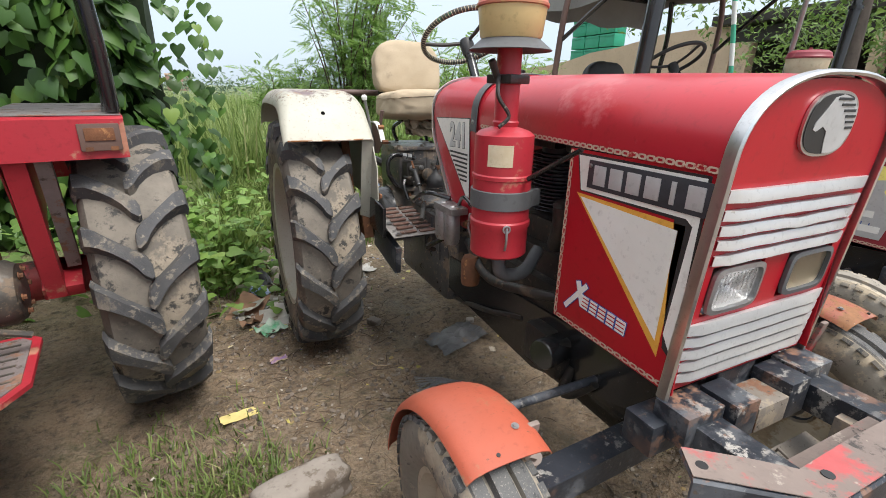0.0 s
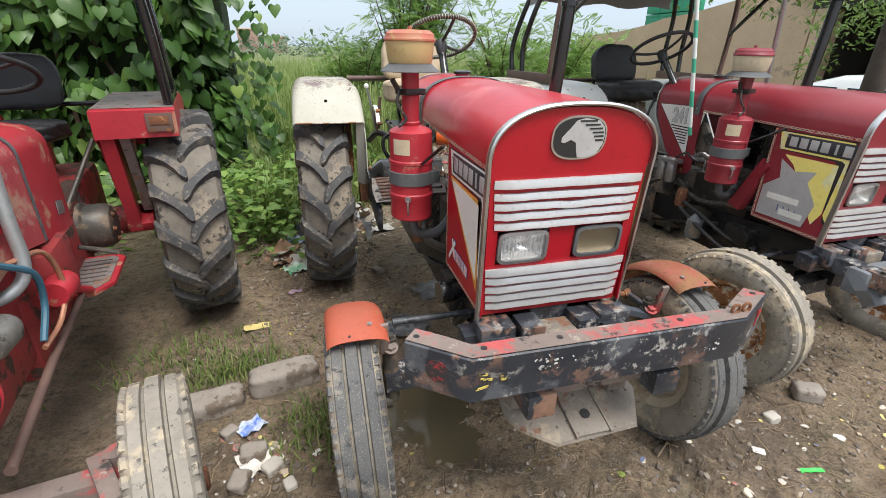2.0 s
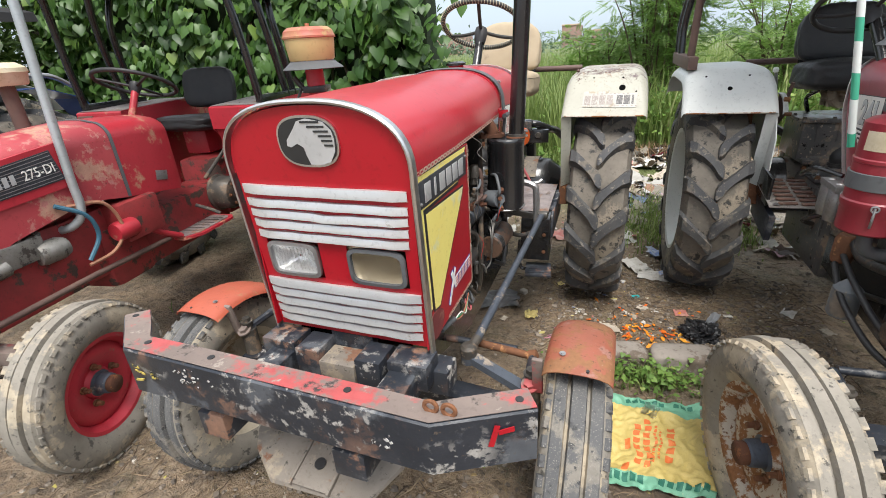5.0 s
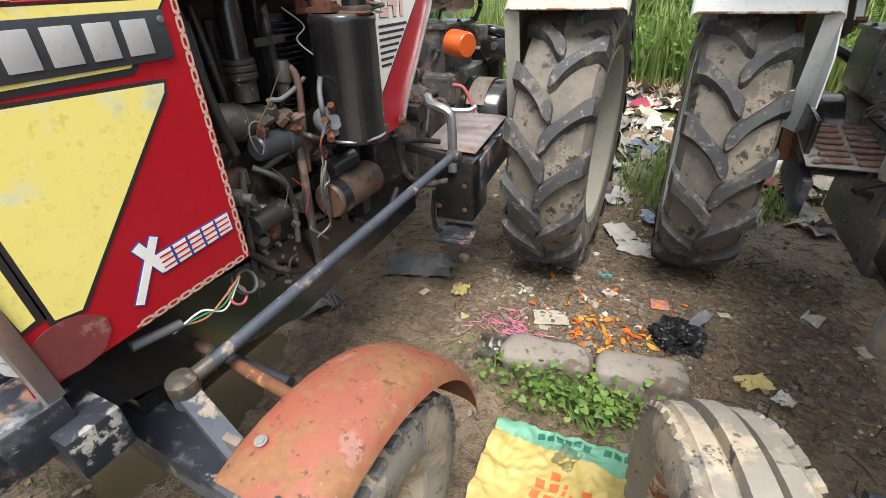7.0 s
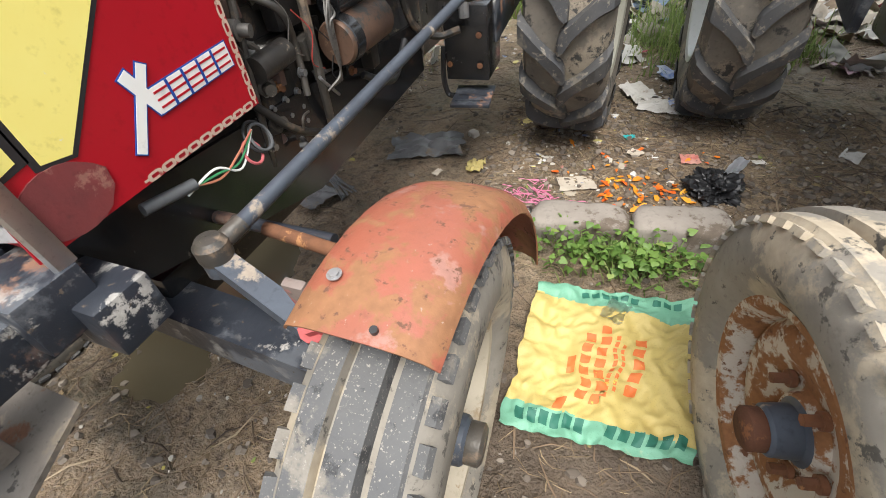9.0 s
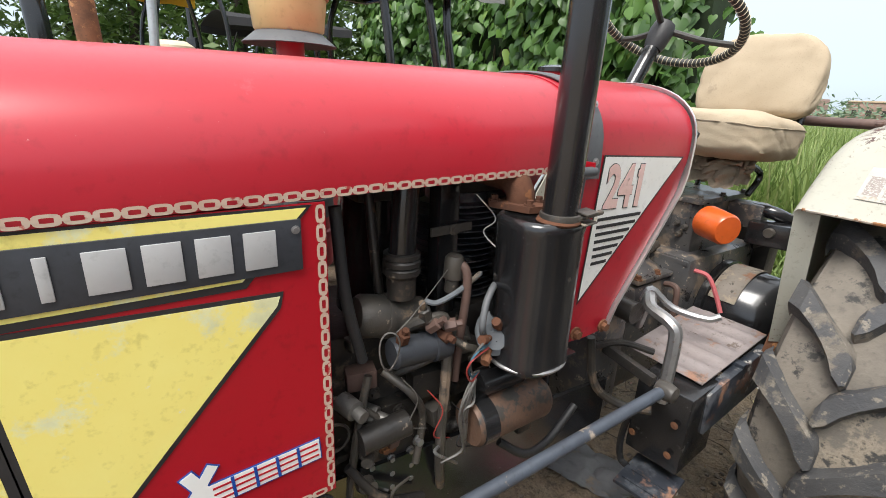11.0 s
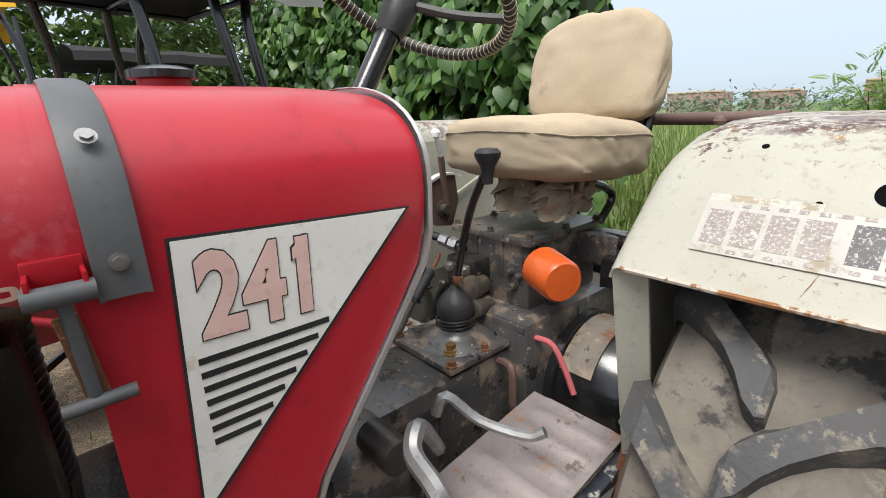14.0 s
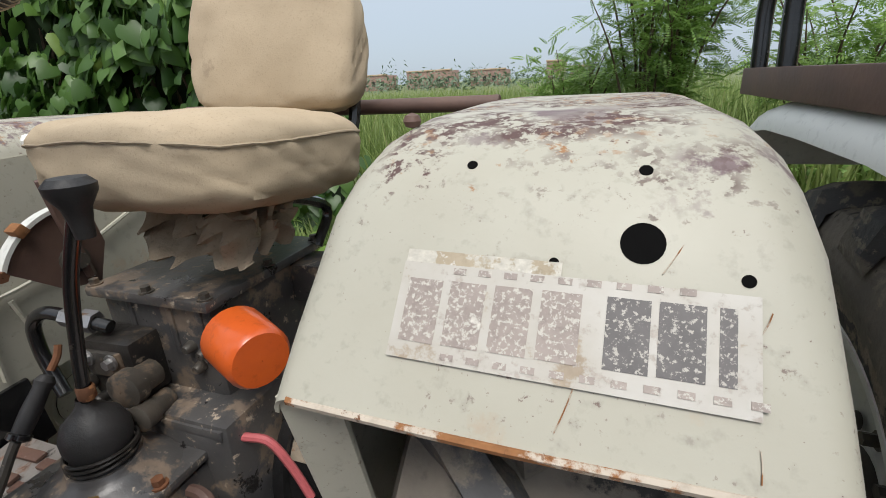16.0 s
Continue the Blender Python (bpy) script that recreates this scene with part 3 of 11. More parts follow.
def chain_strip(bm, a, b, out, n):
    """A printed row of chain links from a to b, lying on a surface with the normal out."""
    a, b, out = Vector(a), Vector(b), Vector(out).normalized()
    d = (b - a) / n
    t, w = d.normalized(), out.cross(d.normalized())
    for k in range(n):
        c = a + d * (k + 0.5) + out * 0.0012
        L, H = d.length * 0.49, 0.0068
        outer, inner = [], []
        for j in range(14):
            ang = 2 * math.pi * j / 14
            ca, sa = math.cos(ang), math.sin(ang)
            u, v = math.copysign(abs(ca) ** 0.6, ca), math.copysign(abs(sa) ** 0.6, sa)
            outer.append(bm.verts.new(c + t * u * L + w * v * H))
            inner.append(bm.verts.new(c + t * u * L * 0.60 + w * v * H * 0.42))
        for j in range(14):
            bm.faces.new((outer[j], outer[(j + 1) % 14], inner[(j + 1) % 14], inner[j]))
        # the next link, seen edge on, joins the two
        q = a + d * (k + 1) + out * 0.0015
        bm.faces.new([bm.verts.new(q + t * d.length * e * 0.26 + w * f * 0.0020) for e, f in ((-1, -1), (1, -1), (1, 1), (-1, 1))])
    return bm


def yz(pts, x):
    return [(x, y, z) for y, z in pts]


def seat_point(q, m, c, half, round_top, puff):
    """Where a point of the unit cube lies on a stuffed, creased pad."""
    x, y, z = q
    k = (abs(x) ** 5 + abs(y) ** 5 + abs(z) ** 5) ** 0.2
    x, y, z = x / k, y / k, z / k
    if round_top:
        x *= 1.0 - round_top * max(0.0, y) ** 2.2
    bulge = 1.0 + 0.20 * puff * (1 - x * x) * (1 - y * y)
    wr = noise.noise(Vector((x * 2.3 + c[0] * 7, y * 2.3 + c[1] * 3, z * 1.5))) * 0.06 + noise.noise(Vector((x * 5, y * 6, z * 3 + 4))) * 0.03
    wr -= 0.06 * max(0.0, 0.10 - abs(noise.noise(Vector((x * 2.6, y * 2.2 + z * 1.4, 8))))) / 0.10
    return m @ Vector((x * half[0] * (1 + wr * 0.5), y * half[1] * (1 + wr * 0.4), z * half[2] * bulge * (1 + wr)))


def seat_shape(bm, c, size, tilt, round_top=0.0, puff=1.0):
    """A stuffed pad: a rounded box that bulges in the middle."""
    m = pose(*c, tilt, 0, 0)
    half = [v / 2 for v in size]
    tmp = bmesh.ops.create_cube(bm, size=2)["verts"]
    bmesh.ops.subdivide_edges(bm, edges=list({e for v in tmp for e in v.link_edges}), cuts=17, use_grid_fill=True)
    for v in bm.verts:
        v.co = seat_point(v.co, m, c, half, round_top, puff)
    return bm


def seat_seam(c, size, tilt, level, round_top=0.0, puff=1.0):
    """The sewn edge round a pad, at a level between -1 and 1."""
    m = pose(*c, tilt, 0, 0)
    half = [v / 2 * 1.004 for v in size]
    pts = []
    for k in range(80):
        a = 2 * math.pi * k / 80
        q = Vector((math.cos(a), math.sin(a), 0))
        q /= max(abs(q.x), abs(q.y))
        q.z = level + 0.05 * math.sin(3 * a)
        pts.append(seat_point(q, m, c, half, round_top, puff))
    return tube(B(), pts, 0.0026, 6, closed=True)


def arch_tractor(o, m, label, group):
    """o: the options that set the two tractors apart."""
    T = thing("tractor", label, "tractor", m, group)
    red, front_red = o["red"], o["front_red"]

    # bonnet shell
    bm = B()
    rows = []
    for y, half, base, crown in ((0.012, 0.278, 1.270, 1.458), (0.10, 0.277, 1.272, 1.463), (0.35, 0.272, 1.275, 1.468), (0.62, 0.262, 1.279, 1.470), (0.85, 0.250, 1.281, 1.471), (1.03, 0.243, 1.283, 1.471)):
        a = arch(half, base + 0.018, crown)
        rows.append([(-half, y, base)] + [(x, y, z) for x, z in a] + [(half, y, base)])
    loft(bm, rows, 0.003)
    part("bonnet", bm, red, T)
    # chain print along the bonnet's lower edges
    for sx in (1, -1):
        bm = B()
        edge_line = ((0.025, 0.2788, 1.277), (0.10, 0.2780, 1.279), (0.35, 0.2730, 1.282), (0.62, 0.2630, 1.286), (0.85, 0.2510, 1.288), (0.99, 0.2455, 1.289))
        for (ya, xa, za), (yb, xb, zb) in zip(edge_line, edge_line[1:]):
            chain_strip(bm, (sx * xa, ya, za), (sx * xb, yb, zb), (sx, 0, 0), max(3, round((yb - ya) / 0.0245)))
        part("chain_trim", bm, CHAIN, T)

    # front panel, leaning back towards the foot
    lean = 4.0
    G = T
    t = math.tan(radians(lean))

    def fy(z, d=0.0):
        return (1.24 - z) * t + 0.012 + d

    top = [(-0.2663, 1.070), (-0.270, 1.285)] + [(x * 0.97, z - 0.006) for x, z in arch(0.278, 1.30, 1.458)] + [(0.270, 1.285), (0.2663, 1.070)]
    bm = B()
    for outline in (top, [(-0.262, 0.755), (-0.2642, 0.950), (0.2642, 0.950), (0.262, 0.755)], [(-0.2642, 0.950), (-0.2663, 1.070), (-0.230, 1.070), (-0.230, 0.950)],
                    [(-0.048, 0.950), (-0.048, 1.070), (0.046, 1.070), (0.046, 0.950)], [(0.230, 0.950), (0.230, 1.070), (0.2663, 1.070), (0.2642, 0.950)]):
        prism(bm, [(x, fy(z), z) for x, z in outline], (0, 0.006, 0))
    panel = part("grille_panel", bm, front_red, G)
    # bright arched rim: a band with rolled lips
    path = [(-0.276, 0.742), (-0.277, 0.9), (-0.279, 1.1), (-0.280, 1.26)] + arch(0.281, 1.29, 1.462, 26) + [(0.280, 1.26), (0.279, 1.1), (0.277, 0.9), (0.276, 0.742)]
    cx, cz = 0.0, 1.12
    sec = ((-0.014, -0.004), (-0.016, 0.001), (-0.012, 0.006), (0.004, 0.007), (0.014, 0.004), (0.015, 0.000), (0.002, -0.001), (-0.010, -0.003), (-0.014, -0.004))
    rows = []
    for i, (x, z) in enumerate(path):
        x0, z0 = path[max(i - 1, 0)]
        x1, z1 = path[min(i + 1, len(path) - 1)]
        nrm = Vector((-(z1 - z0), 0, x1 - x0)).normalized()
        if nrm.dot(Vector((x - cx, 0, z - cz))) < 0:
            nrm = -nrm
        rows.append([(x + nrm.x * b, fy(z) + a, z + nrm.z * b) for a, b in sec])
    bm = loft(B(), rows)
    part("bright_rim", bm, CHROME, panel, "scuffed bright metal rim")
    # louvre slats: folded strips
    for zs, wtop, wbot in (((1.240, 1.198, 1.166, 1.134, 1.100), 0.258, 0.246), ((0.935, 0.899, 0.866, 0.834, 0.802), 0.262, 0.252)):
        for k, z in enumerate(zs):
            half = wtop + (wbot - wtop) * k / 4
            hgt = 0.0225 if k else 0.027
            bm = B()
            rows = []
            for j in range(13):
                x = -half + 2 * half * j / 12
                sag = random.uniform(-0.0012, 0.0012) - (0.005 * math.exp(-((x - 0.02) / 0.05) ** 2) if o["dent"] and k == 2 and zs[0] > 1 else 0)
                out = 0.0 if 0 < j < 12 else 0.012
                rows.append([(x, fy(z) - 0.001, z + sag + 0.001), (x, fy(z) - 0.010 + out * 0.4, z + sag), (x, fy(z - hgt) - 0.017 + out, z - hgt * 0.72 + sag), (x, fy(z - hgt) - 0.017 + out, z - hgt * 0.94 + sag), (x, fy(z - hgt) - 0.004 + out * 0.3, z - hgt + sag)])
            loft(bm, rows, 0.0015)
            part("louvre", bm, SILVER, panel, "", sharp=30)
    # emblem: oval plate with plain shapes
    def oval(w, h, n=40, p=2.6):
        pts = []
        for k in range(n):
            a = 2 * math.pi * k / n
            c, s = math.cos(a), math.sin(a)
            pts.append((w * math.copysign(abs(c) ** (2 / p), c), h * math.copysign(abs(s) ** (2 / p), s)))
        return pts

    ez = 1.363

    def on_front(x, z, d):
        return (x, fy(z) - d, z)

    bm = prism(B(), [on_front(x, ez + z, 0.001) for x, z in oval(0.092, 0.066)], (0, -0.006, 0))
    emblem = part("emblem", bm, CHROME, panel, "oval badge with abstract silver shapes on black")
    bm = prism(B(), [on_front(x, ez + z, 0.0072) for x, z in oval(0.086, 0.060)], (0, -0.0016, 0))
    part("emblem_field", bm, INK, emblem)
    pts = [(0.000, -0.0585), (0.030, -0.0595), (0.062, -0.050), (0.080, -0.022), (0.083, 0.008), (0.078, 0.030), (0.058, 0.050), (0.010, 0.0585), (-0.018, 0.052), (-0.034, 0.032), (-0.060, 0.004), (-0.062, -0.010), (-0.050, -0.014), (-0.030, -0.004), (-0.012, -0.014), (-0.008, -0.034)]
    bm = prism(B(), [on_front(x, ez + z, 0.0092) for x, z in pts], (0, -0.0012, 0))
    part("emblem_shape", bm, SMOKE, emblem)
    for k in range(6):
        z = 0.050 - 0.0115 * k
        x1 = 0.050 + 0.030 * math.sin(min(1.0, k / 3.5) * 1.5)
        bm = bx(B(), on_front(x1 - 0.030 + 0.003 * k, ez + z, 0.0112), (0.056 - 0.006 * k, 0.0014, 0.005))
        part("emblem_bar", bm, INK if k % 1 == 0 else SMOKE, emblem)
    # headlights
    for x0, x1, dull in ((-0.228, -0.050, False), (0.048, 0.228, True)):
        xm, zm, w, h = (x0 + x1) / 2, 1.010, (x1 - x0) / 2, 0.058
        bm = B()
        pts = oval(w, h, 36, 5.5)
        inn = oval(w - 0.011, h - 0.011, 36, 5.5)
        rings = []
        for pp, d in ((pts, 0.001), (pts, 0.010), (inn, 0.012), (inn, -0.020)):
            rings.append([on_front(xm + x, zm + z, d) for x, z in pp] + [on_front(xm + pp[0][0], zm + pp[0][1], d)])
        loft(bm, rings)
        lamp = part("headlight", bm, GREYRUBBER if dull else STEEL, panel, "rectangular headlight, " + ("browned lens" if dull else "clear lens"))
        bm = B()
        rows = []
        for i in range(9):
            rr = i / 8
            rows.append([on_front(xm + x * rr, zm + z * rr, -0.001 - 0.004 * rr * rr + 0.006) for x, z in inn] + [on_front(xm + inn[0][0] * rr, zm + inn[0][1] * rr, 0.005 - 0.004 * rr * rr)])
        loft(bm, rows)
        refl = B()
        rows = [[on_front(xm + x * rr, zm + z * rr, -0.045 * (1 - rr * rr) - 0.002) for x, z in inn + inn[:1]] for rr in (0.05, 0.3, 0.5, 0.7, 0.85, 1.0)]
        loft(refl, rows)
        part("reflector", refl, LAMPTAN if dull else LAMPSILVER, lamp)
        lens = part("lens", bm, AMBERGLASS if dull else GLASS, lamp)
        lens.visible_shadow = False
        ribs = B()
        for k in range(9 if dull else 11):
            x = xm + (k - (4 if dull else 5)) * 0.013
            cy(ribs, on_front(x, zm - h * 0.62, 0.001), on_front(x, zm + h * 0.62, 0.001), 0.0022, seg=6)
        pieces("lens_rib", ribs, AMBERGLASS if dull else GLASS, lamp)

    # engine side panels with their prints
    for sx in (1, -1):
        right = sx > 0
        x = sx * 0.272
        bm = prism(B(), yz(((0.028, 0.758), (0.455, 0.770), (0.455, 1.272), (0.028, 1.272)), x), (-sx * 0.004, 0, 0))
        sp = part("side_panel", bm, front_red, T)
        tone = o["decal_right"] if right else o["decal_left"]
        e = sx * 0.0014
        # broad coloured angle behind the name plate
        bm = prism(B(), yz(((0.029, 1.2705), (0.436, 1.2705), (0.344, 1.166), (0.073, 1.164), (0.090, 0.866), (0.052, 0.858), (0.036, 0.990)) if right else ((0.040, 1.264), (0.425, 1.264), (0.400, 1.165), (0.105, 1.160), (0.075, 0.86), (0.040, 0.835)), x), (e, 0, 0))
        part("border_print", bm, INK, sp)
        bm = prism(B(), yz(((0.034, 1.267), (0.428, 1.267), (0.340, 1.176), (0.063, 1.174), (0.077, 0.872), (0.056, 0.866), (0.042, 0.990)) if right else ((0.047, 1.258), (0.418, 1.258), (0.398, 1.168), (0.078, 1.168), (0.060, 1.155), (0.078, 0.895), (0.047, 0.845)), x + e), (e * 0.5, 0, 0))
        part("angle_print", bm, tone, sp)
        if o["mascot"] and not right:
            bm = prism(B(), yz(((0.085, 1.145), (0.36, 1.145), (0.30, 1.10), (0.12, 0.83), (0.085, 0.90)), x + e), (e * 0.6, 0, 0))
            part("wedge_print", bm, YELLOW, sp)
            pts = ((0.43, 0.80), (0.16, 0.80), (0.13, 0.93), (0.20, 1.03), (0.17, 1.09), (0.28, 1.07), (0.37, 1.12), (0.35, 1.02), (0.43, 0.96))
            bm = prism(B(), yz(pts, x + e * 2), (e * 0.5, 0, 0))
            part("grey_patch", bm, SMOKE, sp, "grey sticker with faded writing")
            for k, (ya, yb, z) in enumerate(((0.21, 0.39, 0.915), (0.17, 0.30, 0.845))):
                bm = bx(B(), (x + e * 2.8, (ya + yb) / 2, z), (0.001, yb - ya, 0.032))
                part("worn_writing", bm, WHITE, sp)
        else:
            bm = prism(B(), yz(((0.072, 1.164), (0.391, 1.152), (0.386, 1.128), (0.138, 0.845), (0.088, 0.852)) if right else ((0.075, 1.152), (0.412, 1.158), (0.085, 0.830)), x), (e, 0, 0))
            part("wedge_edge", bm, INK if right else AMBER, sp)
            bm = prism(B(), yz(((0.081, 1.157), (0.386, 1.146), (0.381, 1.132), (0.134, 0.851), (0.097, 0.857)) if right else ((0.092, 1.138), (0.396, 1.150), (0.096, 0.868)), x + e), (e * 0.5, 0, 0))
            part("wedge_print", bm, tone, sp)
        # name plate: raised letter-shaped bars on a dark plate
        yc, zc, w, h = 0.230 if right else 0.198, 1.217 if right else 1.215, 0.378 if right else 0.355, 0.072
        bm = bx(B(), (x + sx * 0.003, yc, zc), (0.004, w, h), bev=0.001)
        plate = part("name_plate", bm, PLATEGREY, sp, "dark name plate with six raised silver bars")
        for k in range(6):
            yy = yc + (k - 2.5) * 0.054
            bm = bx(B(), (x + sx * 0.0058, yy, zc), (0.003, 0.012 if k == 1 else 0.040, 0.050), bev=0.001)
            part("letter_bar", bm, SMOKE, plate)
        for yy in (-1, 1):
            bm = bolt(B(), (x + sx * 0.005, yc + yy * w * 0.48, zc + yy * 0.022), (sx, 0, 0), 0.004, 0.004)
            part("plate_screw", bm, STEEL, plate)
        # small slanted maker's print, as plain bars
        fr = side_frame(x + sx * 0.0016, 0.312 if right else 0.300, 0.862, right)
        tilt = Matrix.Rotation(radians(4 if right else -4), 4, "Z")
        for grow, mat_, lift in ((0.004, BLUEPAINT, 0.0), (0.0, WHITE, 0.0006)):
            bm = B()
            bx_m(bm, fr @ tilt @ pose(0.038, -0.002, lift), (0.160 + grow, 0.038 + grow, 0.0012))
            bx_m(bm, fr @ tilt @ pose(-0.068, 0.0, lift + 0.0001, 0, 0, 54), (0.122 + grow, 0.015 + grow, 0.0012))
            bx_m(bm, fr @ tilt @ pose(-0.052, 0.016, lift + 0.0002, 0, 0, -66), (0.072 + grow, 0.018 + grow, 0.0012))
            mk = part("maker_print", bm, mat_, sp)
        for k in range(4):
            bm = B()
            bx_m(bm, fr @ tilt @ pose(-0.012 + k * 0.032, -0.002, 0.0014), (0.0045, 0.038, 0.0012))
            part("print_bar", bm, BLUEPAINT, mk)
        for k in range(3):
            bm = B()
            bx_m(bm, fr @ tilt @ pose(0.038, -0.013 + 0.011 * k, 0.0012), (0.154, 0.0032, 0.0012))
            part("print_bar", bm, front_red, mk)
        # chain print down the rear and along the foot
        bm = B()
        chain_strip(bm, (x + sx * 0.0002, 0.447, 1.27), (x + sx * 0.0002, 0.447, 0.78), (sx, 0, 0), 18)
        chain_strip(bm, (x + sx * 0.0002, 0.44, 0.777), (x + sx * 0.0002, 0.20 if right else 0.05, 0.770), (sx, 0, 0), 9 if right else 15)
        part("chain_trim", bm, CHAIN, sp)
        if right and o["dent"]:
            bm = B()
            pts = []
            for k in range(22):
                a = 2 * math.pi * k / 22
                r = 0.052 * (1 + 0.18 * noise.noise(Vector((math.cos(a) * 2, math.sin(a) * 2, 3))))
                pts.append((0.098 + r * 1.15 * math.cos(a), 0.805 + min(r, 0.046) * math.sin(a)))
            prism(bm, yz(pts, x), (sx * 0.0026, 0, 0))
            part("repair_patch", bm, o["patch"], sp, "dull rusty repair patch")

    # tank cowl behind the bonnet
    prof = ((1.0, 0.905), (1.045, 0.862), (1.12, 0.858), (1.19, 0.862), (1.215, 0.925), (1.29, 1.03), (1.36, 1.13), (1.412, 1.205), (1.424, 1.25), (1.426, 1.30))
    rows = []
    for y, zb in prof:
        half = 0.240 if y < 1.40 else 0.238
        crown = 1.473 if y < 1.3 else 1.473 - 0.25 * (y - 1.3) ** 1.6
        a = arch(half, 1.318, crown)
        rows.append([(-half + 0.006, y, zb), (-half, y, (zb + 1.318) / 2)] + [(xx, y, z) for xx, z in a] + [(half, y, (zb + 1.318) / 2), (half - 0.006, y, zb)])
    bm = loft(B(), rows, 0.003)
    cowl = part("tank_cowl", bm, red, T)
    bm = prism(B(), [(xx * 0.985, 1.405, z - 0.003) for xx, z in arch(0.238, 1.25, 1.465)], (0, 0.006, 0))
    part("dash_plate", bm, BLACK, cowl)
    # pale edging round the cowl's rear
    pts = [(0.242, 1.195, 0.868), (0.244, 1.220, 0.930), (0.244, 1.30, 1.04), (0.243, 1.416, 1.205), (0.243, 1.430, 1.25)]
    edge = pts + [(x, 1.432, z) for x, z in arch(0.243, 1.318, 1.470)[::-1]] + [(-x, y, z) for x, y, z in pts[::-1]]
    strip = []
    for x, y, z in edge:
        v = Vector((x, y, z))
        if z < 1.31:
            back, inward = Vector((0, 0.82, -0.57)) if z < 1.21 else Vector((0, 1, 0)), Vector((-math.copysign(1, x), 0, 0))
        else:
            back, inward = Vector((0, 1, 0)), (Vector((x * 0.55, 0, 1.31)) - Vector((x, 0, z))).normalized()
        strip.append([v - inward * 0.0035 - back * 0.005, v - inward * 0.0045 + back * 0.001, v - inward * 0.002 + back * 0.0045, v + inward * 0.010 + back * 0.0055, v + inward * 0.019 + back * 0.0045])
    part("edge_trim", loft(B(), strip, 0.0012), ALUSTRIP, cowl, "bright aluminium edging strip")
    for k in (3, len(edge) - 4):
        x, y, z = edge[k]
        part("trim_rivet", bolt(B(), (x * 0.965, y + 0.006, z), (0, 1, -0.3), 0.005, 0.003), STEEL, cowl)
    # strap across the joint
    rows = []
    for xx, z in [(-0.252, 1.262), (-0.252, 1.29)] + [(x * 1.028, z + 0.004) for x, z in arch(0.244, 1.312, 1.473)] + [(0.252, 1.29), (0.252, 1.262)]:
        rows.append([(xx, 1.018, z), (xx * 1.006, 1.024, z + 0.003), (xx * 1.006, 1.056, z + 0.003), (xx, 1.062, z)])
    bm = loft(B(), rows, 0.003)
    strap = part("rubber_strap", bm, GREYRUBBER, T, "dark rubber strap over the bonnet joint")
    bm = B()
    for xx, z, d in ((0.248, 1.30, (1, 0, 0)), (0.225, 1.415, (1, 0, 0.8)), (-0.248, 1.30, (-1, 0, 0))):
        bolt(bm, (xx + 0.006 * d[0], 1.04, z), d, 0.006, 0.005)
    pieces("strap_stud", bm, STEEL, strap)
    for sx in (1, -1):
        right = sx > 0
        x = sx * 0.2425
        e = sx * 0.0013
        # white triangle with numerals and bars
        bm = prism(B(), yz(((1.082, 1.312), (1.394, 1.298), (1.062, 0.965)), x), (e, 0, 0))
        tri = part("triangle_edge", bm, INK, cowl)
        bm = prism(B(), yz(((1.0855, 1.308), (1.385, 1.2955), (1.0655, 0.976)), x + e), (e * 0.6, 0, 0))
        part("triangle_print", bm, WHITE, cowl)
        fr = side_frame(x + e * 2.2, 1.173 if right else 1.175, 1.234, right) @ Matrix.Rotation(radians(-2 if right else 2), 4, "Z")
        lettering("241", 0.132, fr, INK, cowl, "number_outline", squash=0.74, bold=0.0062)
        lettering("241", 0.132, Matrix.Translation((e * 0.6, 0, 0)) @ fr, PINKDECAL if right else SMOKE, cowl, "number", squash=0.74, bold=0.0045)
        for grow, lift, mat_ in ((0.0018, -0.0003, INK), (0.0, 0.0012, PINKDECAL if right else SMOKE)):
            flag = [(0.056, 0.0555 + grow), (0.052 - grow, 0.0555 + grow), (0.036 - grow, 0.041 + grow), (0.036 - grow, 0.027 - grow), (0.056, 0.036 - grow)]
            part("number_flag", prism(B(), [fr @ Vector((u, v, lift)) for u, v in flag], fr.to_3x3() @ Vector((0, 0, 0.0006))), mat_, cowl)
        for k in range(7):
            z = 1.168 - 0.0175 * k
            y1 = 1.376 - (1.292 - z) * 1.004 - 0.006
            bm = bx(B(), (x + e * 2, (1.084 + y1) / 2 + 0.004, z), (abs(e), max(0.02, y1 - 1.086), 0.0075))
            part("print_bar", bm, INK, cowl)
        bm = B()
        bolt(bm, (x, 1.072, 0.888), (sx, 0, 0), 0.011, 0.016)
        bolt(bm, (x, 1.175, 0.882), (sx, 0, 0), 0.011, 0.016)
        pieces("panel_bolt", bm, RUST, cowl)
    # hold-down latch
    bm = B()
    bx(bm, (0.247, 0.992, 1.300), (0.006, 0.045, 0.026), bev=0.002)
    for dy in (-0.02, 0.02):
        bx(bm, (0.262, 0.992 + dy, 1.290), (0.030, 0.004, 0.026), bev=0.001)
    latch = part("bonnet_latch", bm, front_red, T, "red latch with a black T handle")
    bm = B()
    cy(bm, (0.272, 0.966, 1.285), (0.272, 1.018, 1.285), 0.010)
    cy(bm, (0.268, 0.992, 1.285), (0.258, 0.997, 1.175), 0.006)
    cy(bm, (0.260, 0.970, 1.170), (0.262, 1.030, 1.172), 0.007)
    pieces("latch_handle", bm, GREYRUBBER, latch)
    bm = bx(B(), (0.252, 0.995, 1.215), (0.008, 0.020, 0.09), (6, 0, 0), 0.002)
    part("latch_lever", bm, RUST, latch)
